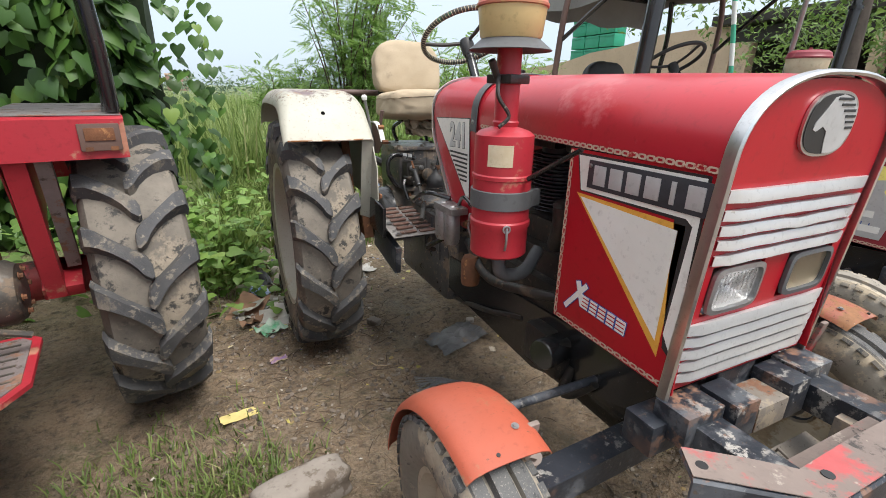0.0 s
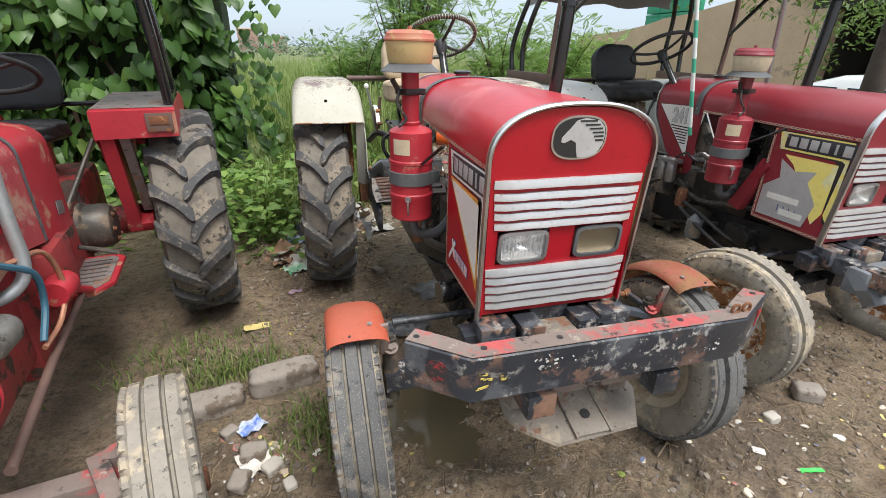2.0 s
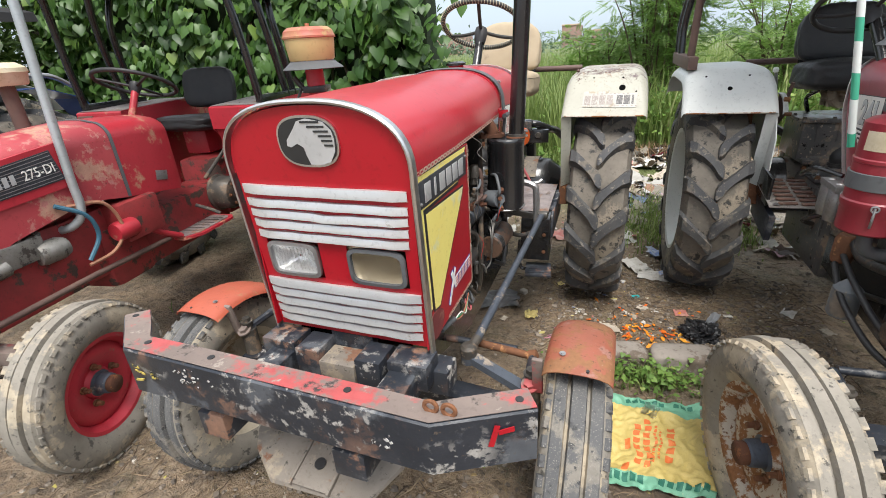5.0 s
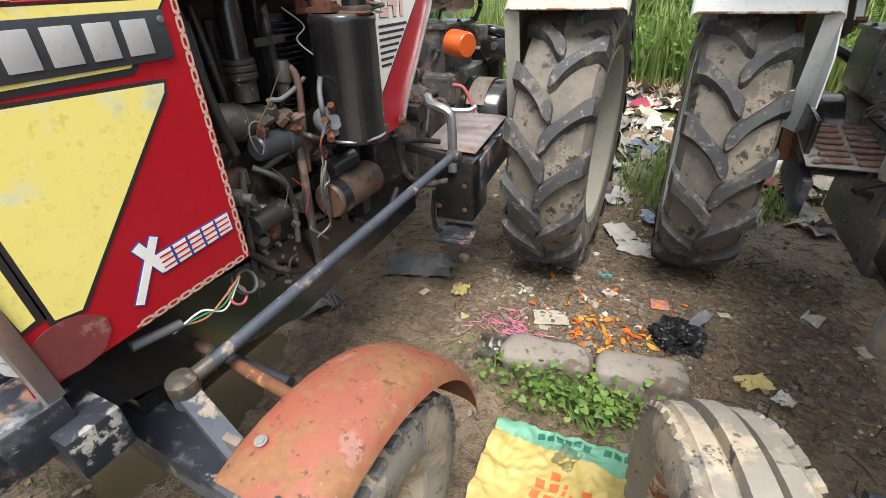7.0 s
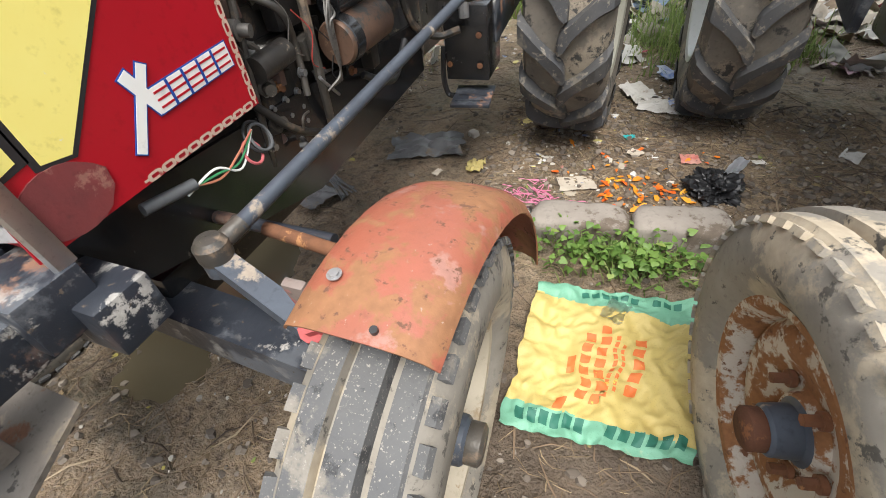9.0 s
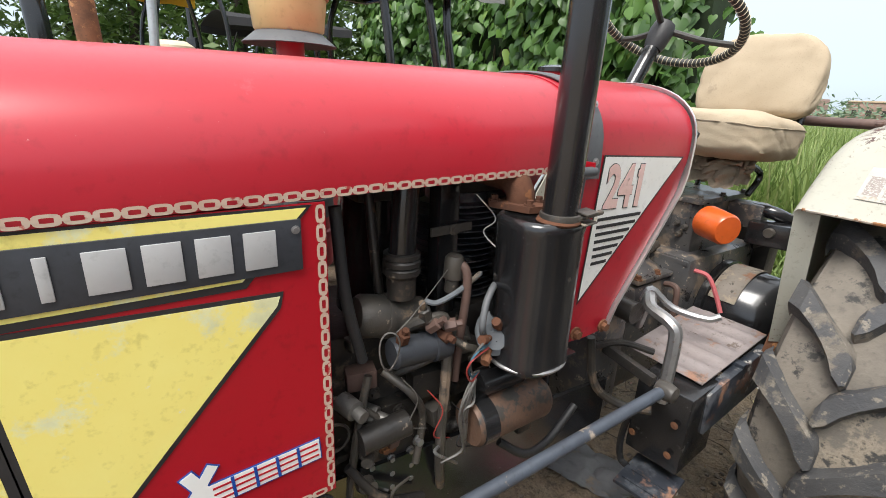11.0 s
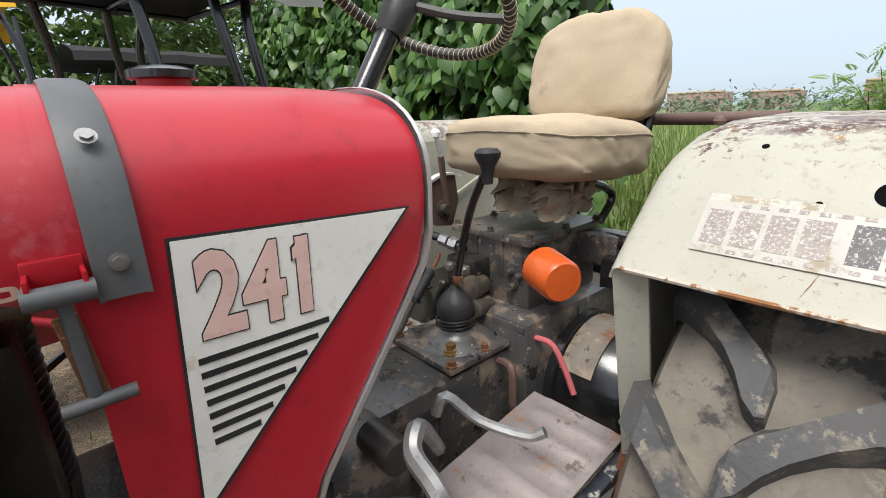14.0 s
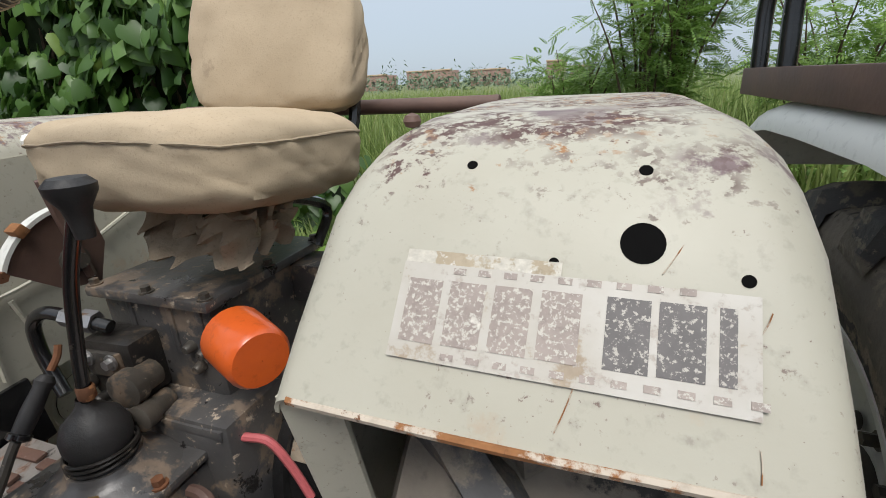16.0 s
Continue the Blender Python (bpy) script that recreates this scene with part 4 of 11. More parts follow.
    # filler cap
    bm = lathe(B(), [(0.034, 1.462), (0.034, 1.483), (0.001, 1.483)], (0.0, 1.16, 0), (0, 0, 1), 24)
    cap = part("filler_neck", bm, front_red, T)
    bm = lathe(B(), [(0.036, 1.482), (0.046, 1.484), (0.046, 1.494), (0.030, 1.500), (0.001, 1.500)], (0.0, 1.16, 0), (0, 0, 1), 12)
    part("filler_cap", bm, BLACK, cap)

    # silencer and stack
    ex, ey = 0.306, 0.845
    bm = B()
    rows = []
    for z, k in ((0.925, 0.94), (0.928, 1.0), (0.938, 1.02), (0.944, 1.0), (1.196, 1.0), (1.204, 1.025), (1.214, 1.02), (1.220, 0.97), (1.222, 0.90), (1.218, 0.80), (1.218, 0.02)):
        rows.append([(ex + 0.072 * k * math.copysign(abs(math.cos(a)) ** 0.8, math.cos(a)), ey + 0.074 * k * math.copysign(abs(math.sin(a)) ** 0.8, math.sin(a)), z) for a in [2 * math.pi * j / 40 for j in range(41)]])
    rows.insert(0, [(ex, ey, 0.924)] * 41)
    loft(bm, rows)
    muf = part("silencer", bm, BLACK, T, "glossy black oval silencer")
    bm = B()
    prism(bm, [(ex - 0.100, ey - 0.045, 1.222), (ex - 0.085, ey - 0.055, 1.222), (ex - 0.010, ey - 0.022, 1.222), (ex - 0.006, ey + 0.010, 1.222), (ex - 0.030, ey + 0.040, 1.222), (ex - 0.095, ey + 0.035, 1.222)], (0, 0, 0.012))
    tube(bm, [(ex - 0.058, ey + 0.000, 1.225), (ex - 0.062, ey + 0.000, 1.250), (ex - 0.085, ey - 0.004, 1.272), (ex - 0.17, ey - 0.006, 1.275)], 0.027, 14)
    for a, b in ((-0.085, -0.042), (-0.022, -0.012), (-0.040, 0.030)):
        bolt(bm, (ex + a, ey + b, 1.234), (0, 0, 1), 0.007, 0.010)
    part("exhaust_flange", bm, OLDRUST, muf)
    sx_, sy = 0.348, 0.842
    bm = B()
    tube(bm, [(sx_, sy, 1.19), (sx_ + 0.013, sy - 0.008, 1.45), (sx_ + 0.030, sy - 0.020, o["stack"])], 0.030, 20, 1)
    stack = part("exhaust_riser", bm, BLACK, muf, "tall black exhaust pipe")
    bm = B()
    top = Vector((sx_ + 0.030, sy - 0.020, o["stack"]))
    tube(bm, [top + Vector(v) for v in ((0, 0, -0.03), (0.002, 0, 0.02), (0.02, -0.005, 0.075), (0.075, -0.02, 0.11), (0.14, -0.04, 0.115))], 0.024, 16)
    lathe(bm, [(0.030, -0.012), (0.037, -0.010), (0.037, 0.010), (0.030, 0.012)], top + Vector((0, 0, -0.01)), (0, 0, 1), 20)
    part("stack_bend", bm, BLACK, muf)
    bm = B()
    lathe(bm, [(0.036, 1.217), (0.039, 1.221), (0.036, 1.226), (0.031, 1.229)], (sx_, sy, 0), (0, 0, 1), 24)
    part("pipe_weld", bm, OLDRUST, muf)
    bm = tube(B(), [(ex + 0.074 * math.cos(a), ey + 0.077 * math.sin(a), 0.936) for a in [radians(-150 + 20 * j) for j in range(15)]], 0.004, 6, 2)
    part("support_strap", bm, STEEL, muf)
    bm = B()
    lathe(bm, [(0.031, 1.222), (0.0345, 1.223), (0.0355, 1.229), (0.0345, 1.235), (0.031, 1.236)], (sx_ + 0.002, sy, 0), (0, 0, 1), 24)
    bx(bm, (sx_ + 0.026, sy + 0.040, 1.220), (0.026, 0.042, 0.003), (0, 8, 12), 0.001)
    bx(bm, (sx_ + 0.026, sy + 0.040, 1.238), (0.026, 0.042, 0.003), (0, 8, 12), 0.001)
    bx(bm, (sx_ + 0.014, sy + 0.040, 1.229), (0.003, 0.042, 0.020), (0, 8, 12), 0.001)
    cy(bm, (sx_ + 0.030, sy + 0.01, 1.229), (sx_ + 0.022, sy + 0.085, 1.232), 0.005)
    part("pipe_clamp", bm, IRON, muf)

    # air cleaner on the other side
    ax, ay = o["cleaner"]
    bm = lathe(B(), [(0.001, 0.935), (0.080, 0.935), (0.087, 0.942), (0.087, 1.02), (0.092, 1.03), (0.092, 1.045), (0.087, 1.05), (0.087, 1.17), (0.090, 1.172), (0.090, 1.182), (0.086, 1.186), (0.086, 1.295), (0.072, 1.306), (0.034, 1.318)], (ax, ay, 0), (0, 0, 1), 36)
    ac = part("air_cleaner", bm, RED_OLD if o["dent"] else RED_DULL, T, "red oil-bath air cleaner with a yellowed bowl")
    bm = lathe(B(), [(0.034, 1.312), (0.038, 1.33), (0.034, 1.335), (0.034, 1.43), (0.037, 1.432), (0.037, 1.455), (0.034, 1.458), (0.034, 1.545)], (ax, ay, 0), (0, 0, 1), 24)
    part("neck", bm, RED_OLD if o["dent"] else RED_DULL, ac)
    bm = lathe(B(), [(0.088, 1.085), (0.093, 1.087), (0.093, 1.138), (0.088, 1.140)], (ax, ay, 0), (0, 0, 1), 36)
    bx(bm, (ax + 0.085, ay - 0.045, 1.112), (0.05, 0.02, 0.05), (0, 0, 20), 0.003)
    part("clamp_band", bm, GREYRUBBER, ac)
    bm = lathe(B(), [(0.036, 1.542), (0.075, 1.540), (0.112, 1.517), (0.114, 1.519), (0.078, 1.548), (0.05, 1.552)], (ax, ay, 0), (0, 0, 1), 36)
    part("rain_skirt", bm, GREYRUBBER, ac)
    bm = lathe(B(), [(0.001, 1.545), (0.078, 1.545), (0.084, 1.552), (0.092, 1.622), (0.092, 1.626), (0.001, 1.626)], (ax, ay, 0), (0, 0, 1), 36)
    part("bowl", bm, o["bowl"], ac, "yellowed plastic bowl")
    bm = lathe(B(), [(0.092, 1.622), (0.097, 1.624), (0.097, 1.630), (0.093, 1.634), (0.090, 1.648), (0.074, 1.660), (0.001, 1.663)], (ax, ay, 0), (0, 0, 1), 36)
    cy(bm, (ax, ay, 1.66), (ax, ay, 1.674), 0.008, seg=10)
    part("cap", bm, LID if o["dent"] else MAROON, ac)
    # paper label bent round the body
    bm = B()
    rows = []
    for k in range(7):
        a = radians(o["label_at"] - 28 + 8 * k)
        rows.append([(ax + 0.0872 * math.cos(a), ay + 0.0872 * math.sin(a), z) for z in (1.212, 1.272)])
    loft(bm, rows, 0.001)
    part("paper_label", bm, LABELPAPER, ac)
    bm = B()
    for a in (250, 20, 130):
        c, s = math.cos(radians(a)), math.sin(radians(a))
        tube(bm, [(ax + 0.090 * c, ay + 0.090 * s, 0.97), (ax + 0.101 * c, ay + 0.101 * s, 1.0), (ax + 0.098 * c, ay + 0.098 * s, 1.04)], 0.004, 6)
        tube(bm, ring((ax + 0.097 * c, ay + 0.097 * s, 1.035), (c, s, 0), 0.010, 12), 0.003, 6, closed=True)
    pieces("spring_clip", bm, STEEL, ac)
    bm = B()
    bx(bm, (ax, ay, 1.445), (0.09, 0.085, 0.024), (0, 0, 20), 0.004)
    cy(bm, (ax - 0.05, ay - 0.02, 1.45), (ax - 0.075, ay - 0.03, 1.49), 0.010)
    tube(bm, [(ax - 0.05, ay - 0.03, 1.45), (ax - 0.06, ay - 0.05, 1.40), (ax - 0.03, ay - 0.06, 1.35), (ax - 0.06, ay - 0.06, 1.32)], 0.006, 6)
    part("neck_clamp", bm, ENGINE, ac)
    bm = tube(B(), [(ax, ay, 0.94), (ax + 0.02, ay, 0.86), (ax + 0.12, ay + 0.02, 0.84), (ax + 0.2, ay + 0.05, 0.9)], 0.022, 12)
    part("intake_hose", bm, GREYRUBBER, ac)

    # engine
    bm = B()
    bx(bm, (0, 0.72, 0.72), (0.30, 0.62, 0.34), bev=0.02)
    engine = part("engine", bm, ENGINE, T, "oily black engine block")
    for nm, at, size, bev_ in (("oil_sump", (0, 0.60, 0.47), (0.22, 0.80, 0.18), 0.03), ("block_deck", (0.02, 0.70, 0.93), (0.25, 0.50, 0.10), 0.015), ("side_cover", (0.155, 0.62, 0.74), (0.05, 0.14, 0.16), 0.01),
                               ("side_cover", (0.16, 0.62, 0.60), (0.04, 0.12, 0.12), 0.006), ("side_cover", (-0.16, 0.70, 0.72), (0.06, 0.30, 0.16), 0.012)):
        part(nm, bx(B(), at, size, bev=bev_), ENGINE, engine)
    for yc, rf, nf in ((0.650, 0.088, 0), (0.852, 0.104, 17)):
        prof = [(0.070, 0.96)]
        for k in range(nf):
            z = 0.975 + k * 0.0138
            prof += [(0.072, z), (rf, z + 0.001), (rf, z + 0.0035), (0.072, z + 0.0045)]
        part("finned_cylinder" if nf else "cylinder", lathe(B(), prof + [(rf if not nf else 0.072, 0.97 if not nf else 1.22), (0.072, 1.22)], (0.03, yc, 0), (0, 0, 1), 28), CHIPPED if nf else BLACK, engine)
        part("cylinder_head", bx(B(), (0.02, yc, 1.245), (0.17, 0.15, 0.05), bev=0.012), ENGINE, engine)
    # air duct with its ribbed collar, plate between the cylinders
    part("air_duct", tube(B(), [(0.175, 0.640, 1.30), (0.185, 0.628, 1.20), (0.185, 0.624, 1.10)], 0.025, 16, 1), BLACK, engine)
    bm = lathe(B(), [(0.026, 1.148), (0.034, 1.146), (0.034, 1.138), (0.031, 1.136), (0.035, 1.132), (0.035, 1.124), (0.031, 1.122), (0.035, 1.118), (0.035, 1.108), (0.028, 1.100), (0.027, 1.06)], (0.185, 0.625, 0), (0, 0, 1), 20)
    part("duct_collar", bm, ENGINE, engine)
    part("shroud_plate", bx(B(), (0.140, 0.745, 1.13), (0.036, 0.052, 0.30), (0, 0, 6), 0.006), BLACK, engine)
    bm = bx(B(), (0.168, 0.745, 1.170), (0.006, 0.105, 0.018), (0, 0, 6), 0.002)
    bolt(bm, (0.172, 0.748, 1.170), (1, 0, 0), 0.008, 0.008)
    part("shroud_clip", bm, IRON, engine)
    bm = lathe(B(), [(0.001, 0.028), (0.014, 0.026), (0.019, 0.018), (0.019, -0.02), (0.014, -0.024), (0.014, -0.05)], (0.205, 0.728, 1.105), (0.1, 0, 1), 14)
    part("pipe_elbow", bm, IRON, engine)
    part("oil_pipe", tube(B(), [(0.205, 0.730, 1.12), (0.225, 0.742, 1.105), (0.230, 0.744, 1.06), (0.225, 0.738, 0.96), (0.22, 0.735, 0.86)], 0.009, 10), RUSTDARK, engine)
    part("control_rod", tube(B(), [(0.222, 0.655, 1.058), (0.236, 0.672, 1.056), (0.232, 0.72, 1.066), (0.20, 0.80, 1.078)], 0.0055, 8), GREYBLUE, engine)
    bm = lathe(B(), [(0.001, 0), (0.034, 0.002), (0.041, 0.012), (0.041, 0.055), (0.044, 0.057), (0.044, 0.068), (0.040, 0.070), (0.038, 0.14), (0.001, 0.15)], (0.165, 0.538, 1.030), (0.02, 1, -0.22), 22)
    part("filter_body", bm, IRON, engine)
    bm = lathe(B(), [(0.001, 0), (0.026, 0.001), (0.030, 0.006), (0.030, 0.085), (0.034, 0.087), (0.034, 0.12), (0.001, 0.12)], (0.215, 0.588, 0.962), (0.02, 1, -0.04), 20)
    part("pump_body", bm, PLATEGREY, engine)
    for k, (at, dd, hh) in enumerate((((0.235, 0.668, 1.010), (0.6, 0.3, 0.6), 0.030), ((0.240, 0.690, 0.985), (1, 0.2, 0), 0.026), ((0.225, 0.655, 1.030), (0.2, -0.4, 1), 0.034), ((0.245, 0.700, 1.008), (0.5, 0.8, 0.2), 0.022), ((0.232, 0.605, 1.002), (0.5, 0, 1), 0.020))):
        part("pipe_union", lathe(B(), [(0.001, hh), (0.007, hh), (0.007, hh * 0.5), (0.012, hh * 0.45), (0.013, 0), (0.013, -0.012)], at, dd, 6), (RUSTDARK, OLDRUST, IRON)[k % 3], engine)
    part("wire_loop", tube(B(), [Vector((0.262, 0.562, 1.000)) + Vector((0.004 * math.sin(2 * a), 0.019 * math.cos(a), 0.036 * math.sin(a))) for a in [2 * math.pi * j / 18 for j in range(19)]], 0.0017, 6, 2), PUMPALLOY_DARK, engine)
    part("thin_wire", tube(B(), [(0.262, 0.570, 1.030), (0.258, 0.60, 1.048), (0.245, 0.645, 1.078), (0.225, 0.70, 1.112)], 0.0010, 5), PUMPALLOY_DARK, engine)
    bm = lathe(B(), [(0.001, 0.03), (0.018, 0.030), (0.020, 0.022), (0.034, 0.020), (0.036, 0.014), (0.036, -0.02), (0.030, -0.05)], (0.285, 0.775, 0.985), (0.8, -0.5, 0.1), 22)
    lift_ = part("lift_pump", bm, GREYBLUE, engine, "grey pump with rusty unions")
    for k, (dy, dz, dd) in enumerate(((-0.035, 0.012, (0.4, -1, 0.3)), (-0.030, -0.022, (0.6, -0.8, -0.4)), (-0.010, 0.030, (0.3, -0.6, 0.8)))):
        part("union", lathe(B(), [(0.001, 0.022), (0.009, 0.022), (0.010, 0.008), (0.006, 0.006), (0.006, -0.01)], (0.305, 0.775 + dy, 0.985 + dz), dd, 8), (OLDRUST, RUST, OLDRUST)[k], lift_)
    part("fuel_hose", tube(B(), [(0.300, 0.735, 1.002), (0.310, 0.722, 1.03), (0.300, 0.735, 1.065), (0.285, 0.760, 1.085), (0.26, 0.79, 1.08)], 0.0065, 10), GREYRUBBER, lift_)
    for k, col_ in enumerate((PUMPALLOY_DARK, BLUEHOSE, REDWIRE)):
        part("thin_wire", tube(B(), [(0.310, 0.742, 1.0 - 0.01 * k), (0.318, 0.715 - 0.008 * k, 0.995 - 0.012 * k), (0.312, 0.70 - 0.004 * k, 0.965 - 0.01 * k), (0.300, 0.715, 0.93 - 0.01 * k), (0.29, 0.74, 0.92)], 0.0020, 5), col_, lift_)
    bm = B()
    tube(bm, [(0.20, 0.62, 1.0), (0.225, 0.66, 1.02), (0.235, 0.70, 0.99), (0.23, 0.70, 0.70), (0.21, 0.72, 0.58)], 0.011, 8)
    tube(bm, [(0.19, 0.60, 0.90), (0.22, 0.66, 0.93), (0.225, 0.72, 0.95)], 0.010, 8)
    tube(bm, [(0.20, 0.55, 0.92), (0.21, 0.52, 0.80), (0.20, 0.50, 0.60)], 0.008, 8)
    tube(bm, [(0.17, 0.48, 0.88), (0.20, 0.55, 0.84), (0.21, 0.60, 0.78)], 0.007, 8)
    pieces("oil_pipe", bm, IRON, engine)
    bm = B()
    cy(bm, (0.225, 0.52, 0.80), (0.225, 0.62, 0.805), 0.026)
    tube(bm, ring((0.235, 0.47, 0.84), (1, 0, 0.1), 0.026, 20), 0.003, 6, closed=True)
    for k in range(14):
        y, z = 0.42 + 0.05 * (k % 7), 0.62 + 0.22 * (k // 7) + 0.03 * math.sin(k * 2.1)
        bolt(bm, (0.17 + 0.01 * (k % 3), y, z), (1, 0, 0), 0.008, 0.014)
    pieces("governor", bm, ENGINE, engine)
    for at, size, turn in (((0.185, 0.60, 0.69), (0.02, 0.11, 0.13), 0), ((0.175, 0.76, 0.90), (0.05, 0.10, 0.05), 8), ((0.19, 0.68, 0.86), (0.04, 0.07, 0.06), -6), ((0.13, 0.92, 1.06), (0.10, 0.05, 0.32), 0), ((0.16, 0.94, 0.80), (0.16, 0.04, 0.30), 0)):
        part("cover_plate", bx(B(), at, size, (0, 0, turn), 0.006), ENGINE, engine)
    for k, pts in enumerate(([(0.215, 0.49, 1.25), (0.225, 0.50, 1.1), (0.22, 0.53, 0.97)], [(0.13, 0.585, 1.25), (0.15, 0.590, 1.12), (0.15, 0.60, 1.03)], [(0.20, 0.58, 0.92), (0.24, 0.62, 0.88), (0.22, 0.66, 0.80), (0.23, 0.64, 0.70)],
                             [(0.22, 0.70, 0.98), (0.25, 0.74, 0.95), (0.245, 0.79, 0.93), (0.25, 0.82, 0.92)], [(0.24, 0.86, 0.66), (0.27, 0.92, 0.62), (0.25, 1.02, 0.60), (0.24, 1.12, 0.66)], [(0.21, 0.50, 0.74), (0.24, 0.56, 0.66), (0.23, 0.66, 0.60)])):
        part("hose", tube(B(), pts, (0.010, 0.010, 0.008, 0.008, 0.010, 0.009)[k], 10), (VINYL, ENGINE, IRON, IRON, VINYL, ENGINE)[k], engine)
    part("thin_wire", tube(B(), [(0.17, 0.80, 1.235), (0.215, 0.815, 1.195), (0.20, 0.80, 1.165), (0.225, 0.835, 1.12)], 0.0016, 5), WHITE, engine)
    for k in range(10):
        part("engine_bolt", bolt(B(), (0.197, 0.555 + 0.045 * (k % 3), 0.635 + 0.035 * (k // 3)), (1, 0, 0), 0.006, 0.010), STEEL, engine)
    rb = random.Random(31)
    for k in range(44):
        at = Vector((rb.uniform(0.155, 0.215), rb.uniform(0.49, 0.98), rb.uniform(0.60, 0.98)))
        kind_ = k % 4
        if kind_ == 0:
            part("engine_fitting", bx(B(), at, (rb.uniform(0.02, 0.05), rb.uniform(0.02, 0.06), rb.uniform(0.015, 0.05)), (rb.uniform(-15, 15), 0, rb.uniform(-20, 20)), 0.004), (IRON, ENGINE, RUSTDARK)[k % 3], engine)
        elif kind_ == 1:
            part("engine_fitting", lathe(B(), [(0.001, 0.04), (0.012, 0.04), (0.012, 0.02), (0.019, 0.018), (0.019, -0.02)], at, (rb.uniform(0.3, 1), rb.uniform(-1, 1), rb.uniform(-0.3, 0.6)), 12), (IRON, RUSTDARK, PUMPALLOY_DARK)[k % 3], engine)
        elif kind_ == 2:
            part("engine_bolt", bolt(B(), at + Vector((0.012, 0, 0)), (1, 0, 0), 0.008, 0.014), STEEL if k % 3 else RUST, engine)
        else:
            q = at + Vector((0.02, 0, 0))
            part("engine_pipe", tube(B(), [q, q + Vector((0.02, rb.uniform(-0.05, 0.05), rb.uniform(-0.03, 0.05))), q + Vector((0.01, rb.uniform(-0.12, 0.12), rb.uniform(-0.12, 0.06)))], rb.uniform(0.003, 0.007), 7), (IRON, STEEL, ENGINE)[k % 3], engine)
    for k in range(5):
        q = Vector((0.235, 0.60 + 0.06 * k, 0.92 - 0.05 * (k % 3)))
        part("thin_wire", tube(B(), [q, q + Vector((0.012, 0.03, -0.05)), q + Vector((0.006, 0.015, -0.11)), q + Vector((0.0, 0.06, -0.14))], 0.0014, 5), (PUMPALLOY_DARK, REDWIRE, VINYL)[k % 3], engine)
    # starter motor
    bm = B()
    lathe(bm, [(0.001, 0), (0.046, 0), (0.050, 0.006), (0.050, 0.19), (0.044, 0.20), (0.001, 0.20)], (0.262, 0.745, 0.775), (0.02, 1, 0.02), 24)
    st = part("starter_motor", bm, RUSTYIRON, engine, "brown rusty starter motor")
    bm = B()
    lathe(bm, [(0.001, 0), (0.030, 0), (0.031, 0.11), (0.001, 0.11)], (0.245, 0.775, 0.850), (0, 1, 0), 20)
    lathe(bm, [(0.0505, 0.01), (0.053, 0.012), (0.053, 0.045), (0.0505, 0.047)], (0.262, 0.745, 0.775), (0.02, 1, 0.02), 24)
    part("solenoid", bm, BLACK, st)
    bm = B()
    for k in range(7):
        a = k * 1.3
        tube(bm, [(0.25, 0.765, 0.86), (0.27 + 0.01 * math.sin(a), 0.74, 0.90 - 0.01 * k), (0.275, 0.72 + 0.01 * math.cos(a), 0.82), (0.265, 0.735, 0.72), (0.25, 0.75 - 0.01 * k, 0.69)], 0.003, 5)
    pieces("wiring", bm, PUMPALLOY_DARK, st, "loose grey and red wires")
    if o["dent"]:
        for cc, rr, mm_ in (((0.262, 0.43, 0.715), 0.030, VINYL), ((0.266, 0.435, 0.712), 0.026, GREYRUBBER), ((0.27, 0.40, 0.70), 0.022, PINKWIRE)):
            part("wire_coil", tube(B(), ring(cc, (1, 0.2, 0.5), rr, 24), 0.003, 6, closed=True), mm_, engine)
        for q in range(3):
            part("wire", tube(B(), [(0.26, 0.25, 0.72 - 0.008 * q), (0.272, 0.31, 0.70 + 0.01 * q), (0.274, 0.36, 0.715 - 0.012 * q), (0.266, 0.42, 0.735)], 0.0022, 6), (LID, GREENWIRE, WHITE)[q], engine)
        part("wire_sleeve", tube(B(), [(0.25, 0.18, 0.725), (0.262, 0.27, 0.715)], 0.010, 10, 2), GREYRUBBER, engine)
    bm = bx(B(), (0.262, 0.945, 0.80), (0.05, 0.012, 0.16), (0, 0, 6), 0.003)
    bx(bm, (0.265, 0.98, 0.875), (0.06, 0.08, 0.008), (0, 0, 0), 0.002)
    part("bracket", bm, BLACK, engine)
    # left-hand ancillaries: oil filter, pump, fuel filters
    bm = lathe(B(), [(0.001, 0), (0.046, 0), (0.050, 0.006), (0.050, 0.10), (0.044, 0.108), (0.001, 0.108)], (-0.30, 0.46, 0.625), (0.9, 0.15, 0), 24)
    part("oil_filter", bm, BLACK, engine, "black spin-on oil filter")
    bm = B()
    bx(bm, (-0.20, 0.52, 0.60), (0.12, 0.18, 0.14), bev=0.02)
    tube(bm, [(-0.22, 0.30, 0.60), (-0.24, 0.36, 0.53), (-0.23, 0.42, 0.50), (-0.2, 0.42, 0.58)], 0.016, 10)
    tube(bm, [(-0.15, 1.35, 0.42), (-0.2, 1.1, 0.50), (-0.22, 0.9, 0.56), (-0.2, 0.7, 0.62)], 0.012, 8)
    tube(bm, [(-0.2, 0.45, 0.80), (-0.26, 0.6, 0.78), (-0.27, 0.85, 0.74), (-0.22, 1.1, 0.80)], 0.018, 10)
    tube(bm, [(-0.24, 0.50, 1.10), (-0.22, 0.52, 1.02), (-0.2, 0.56, 0.95)], 0.030, 12)
    part("oil_pump", bm, ENGINE, engine)
    bm = B()
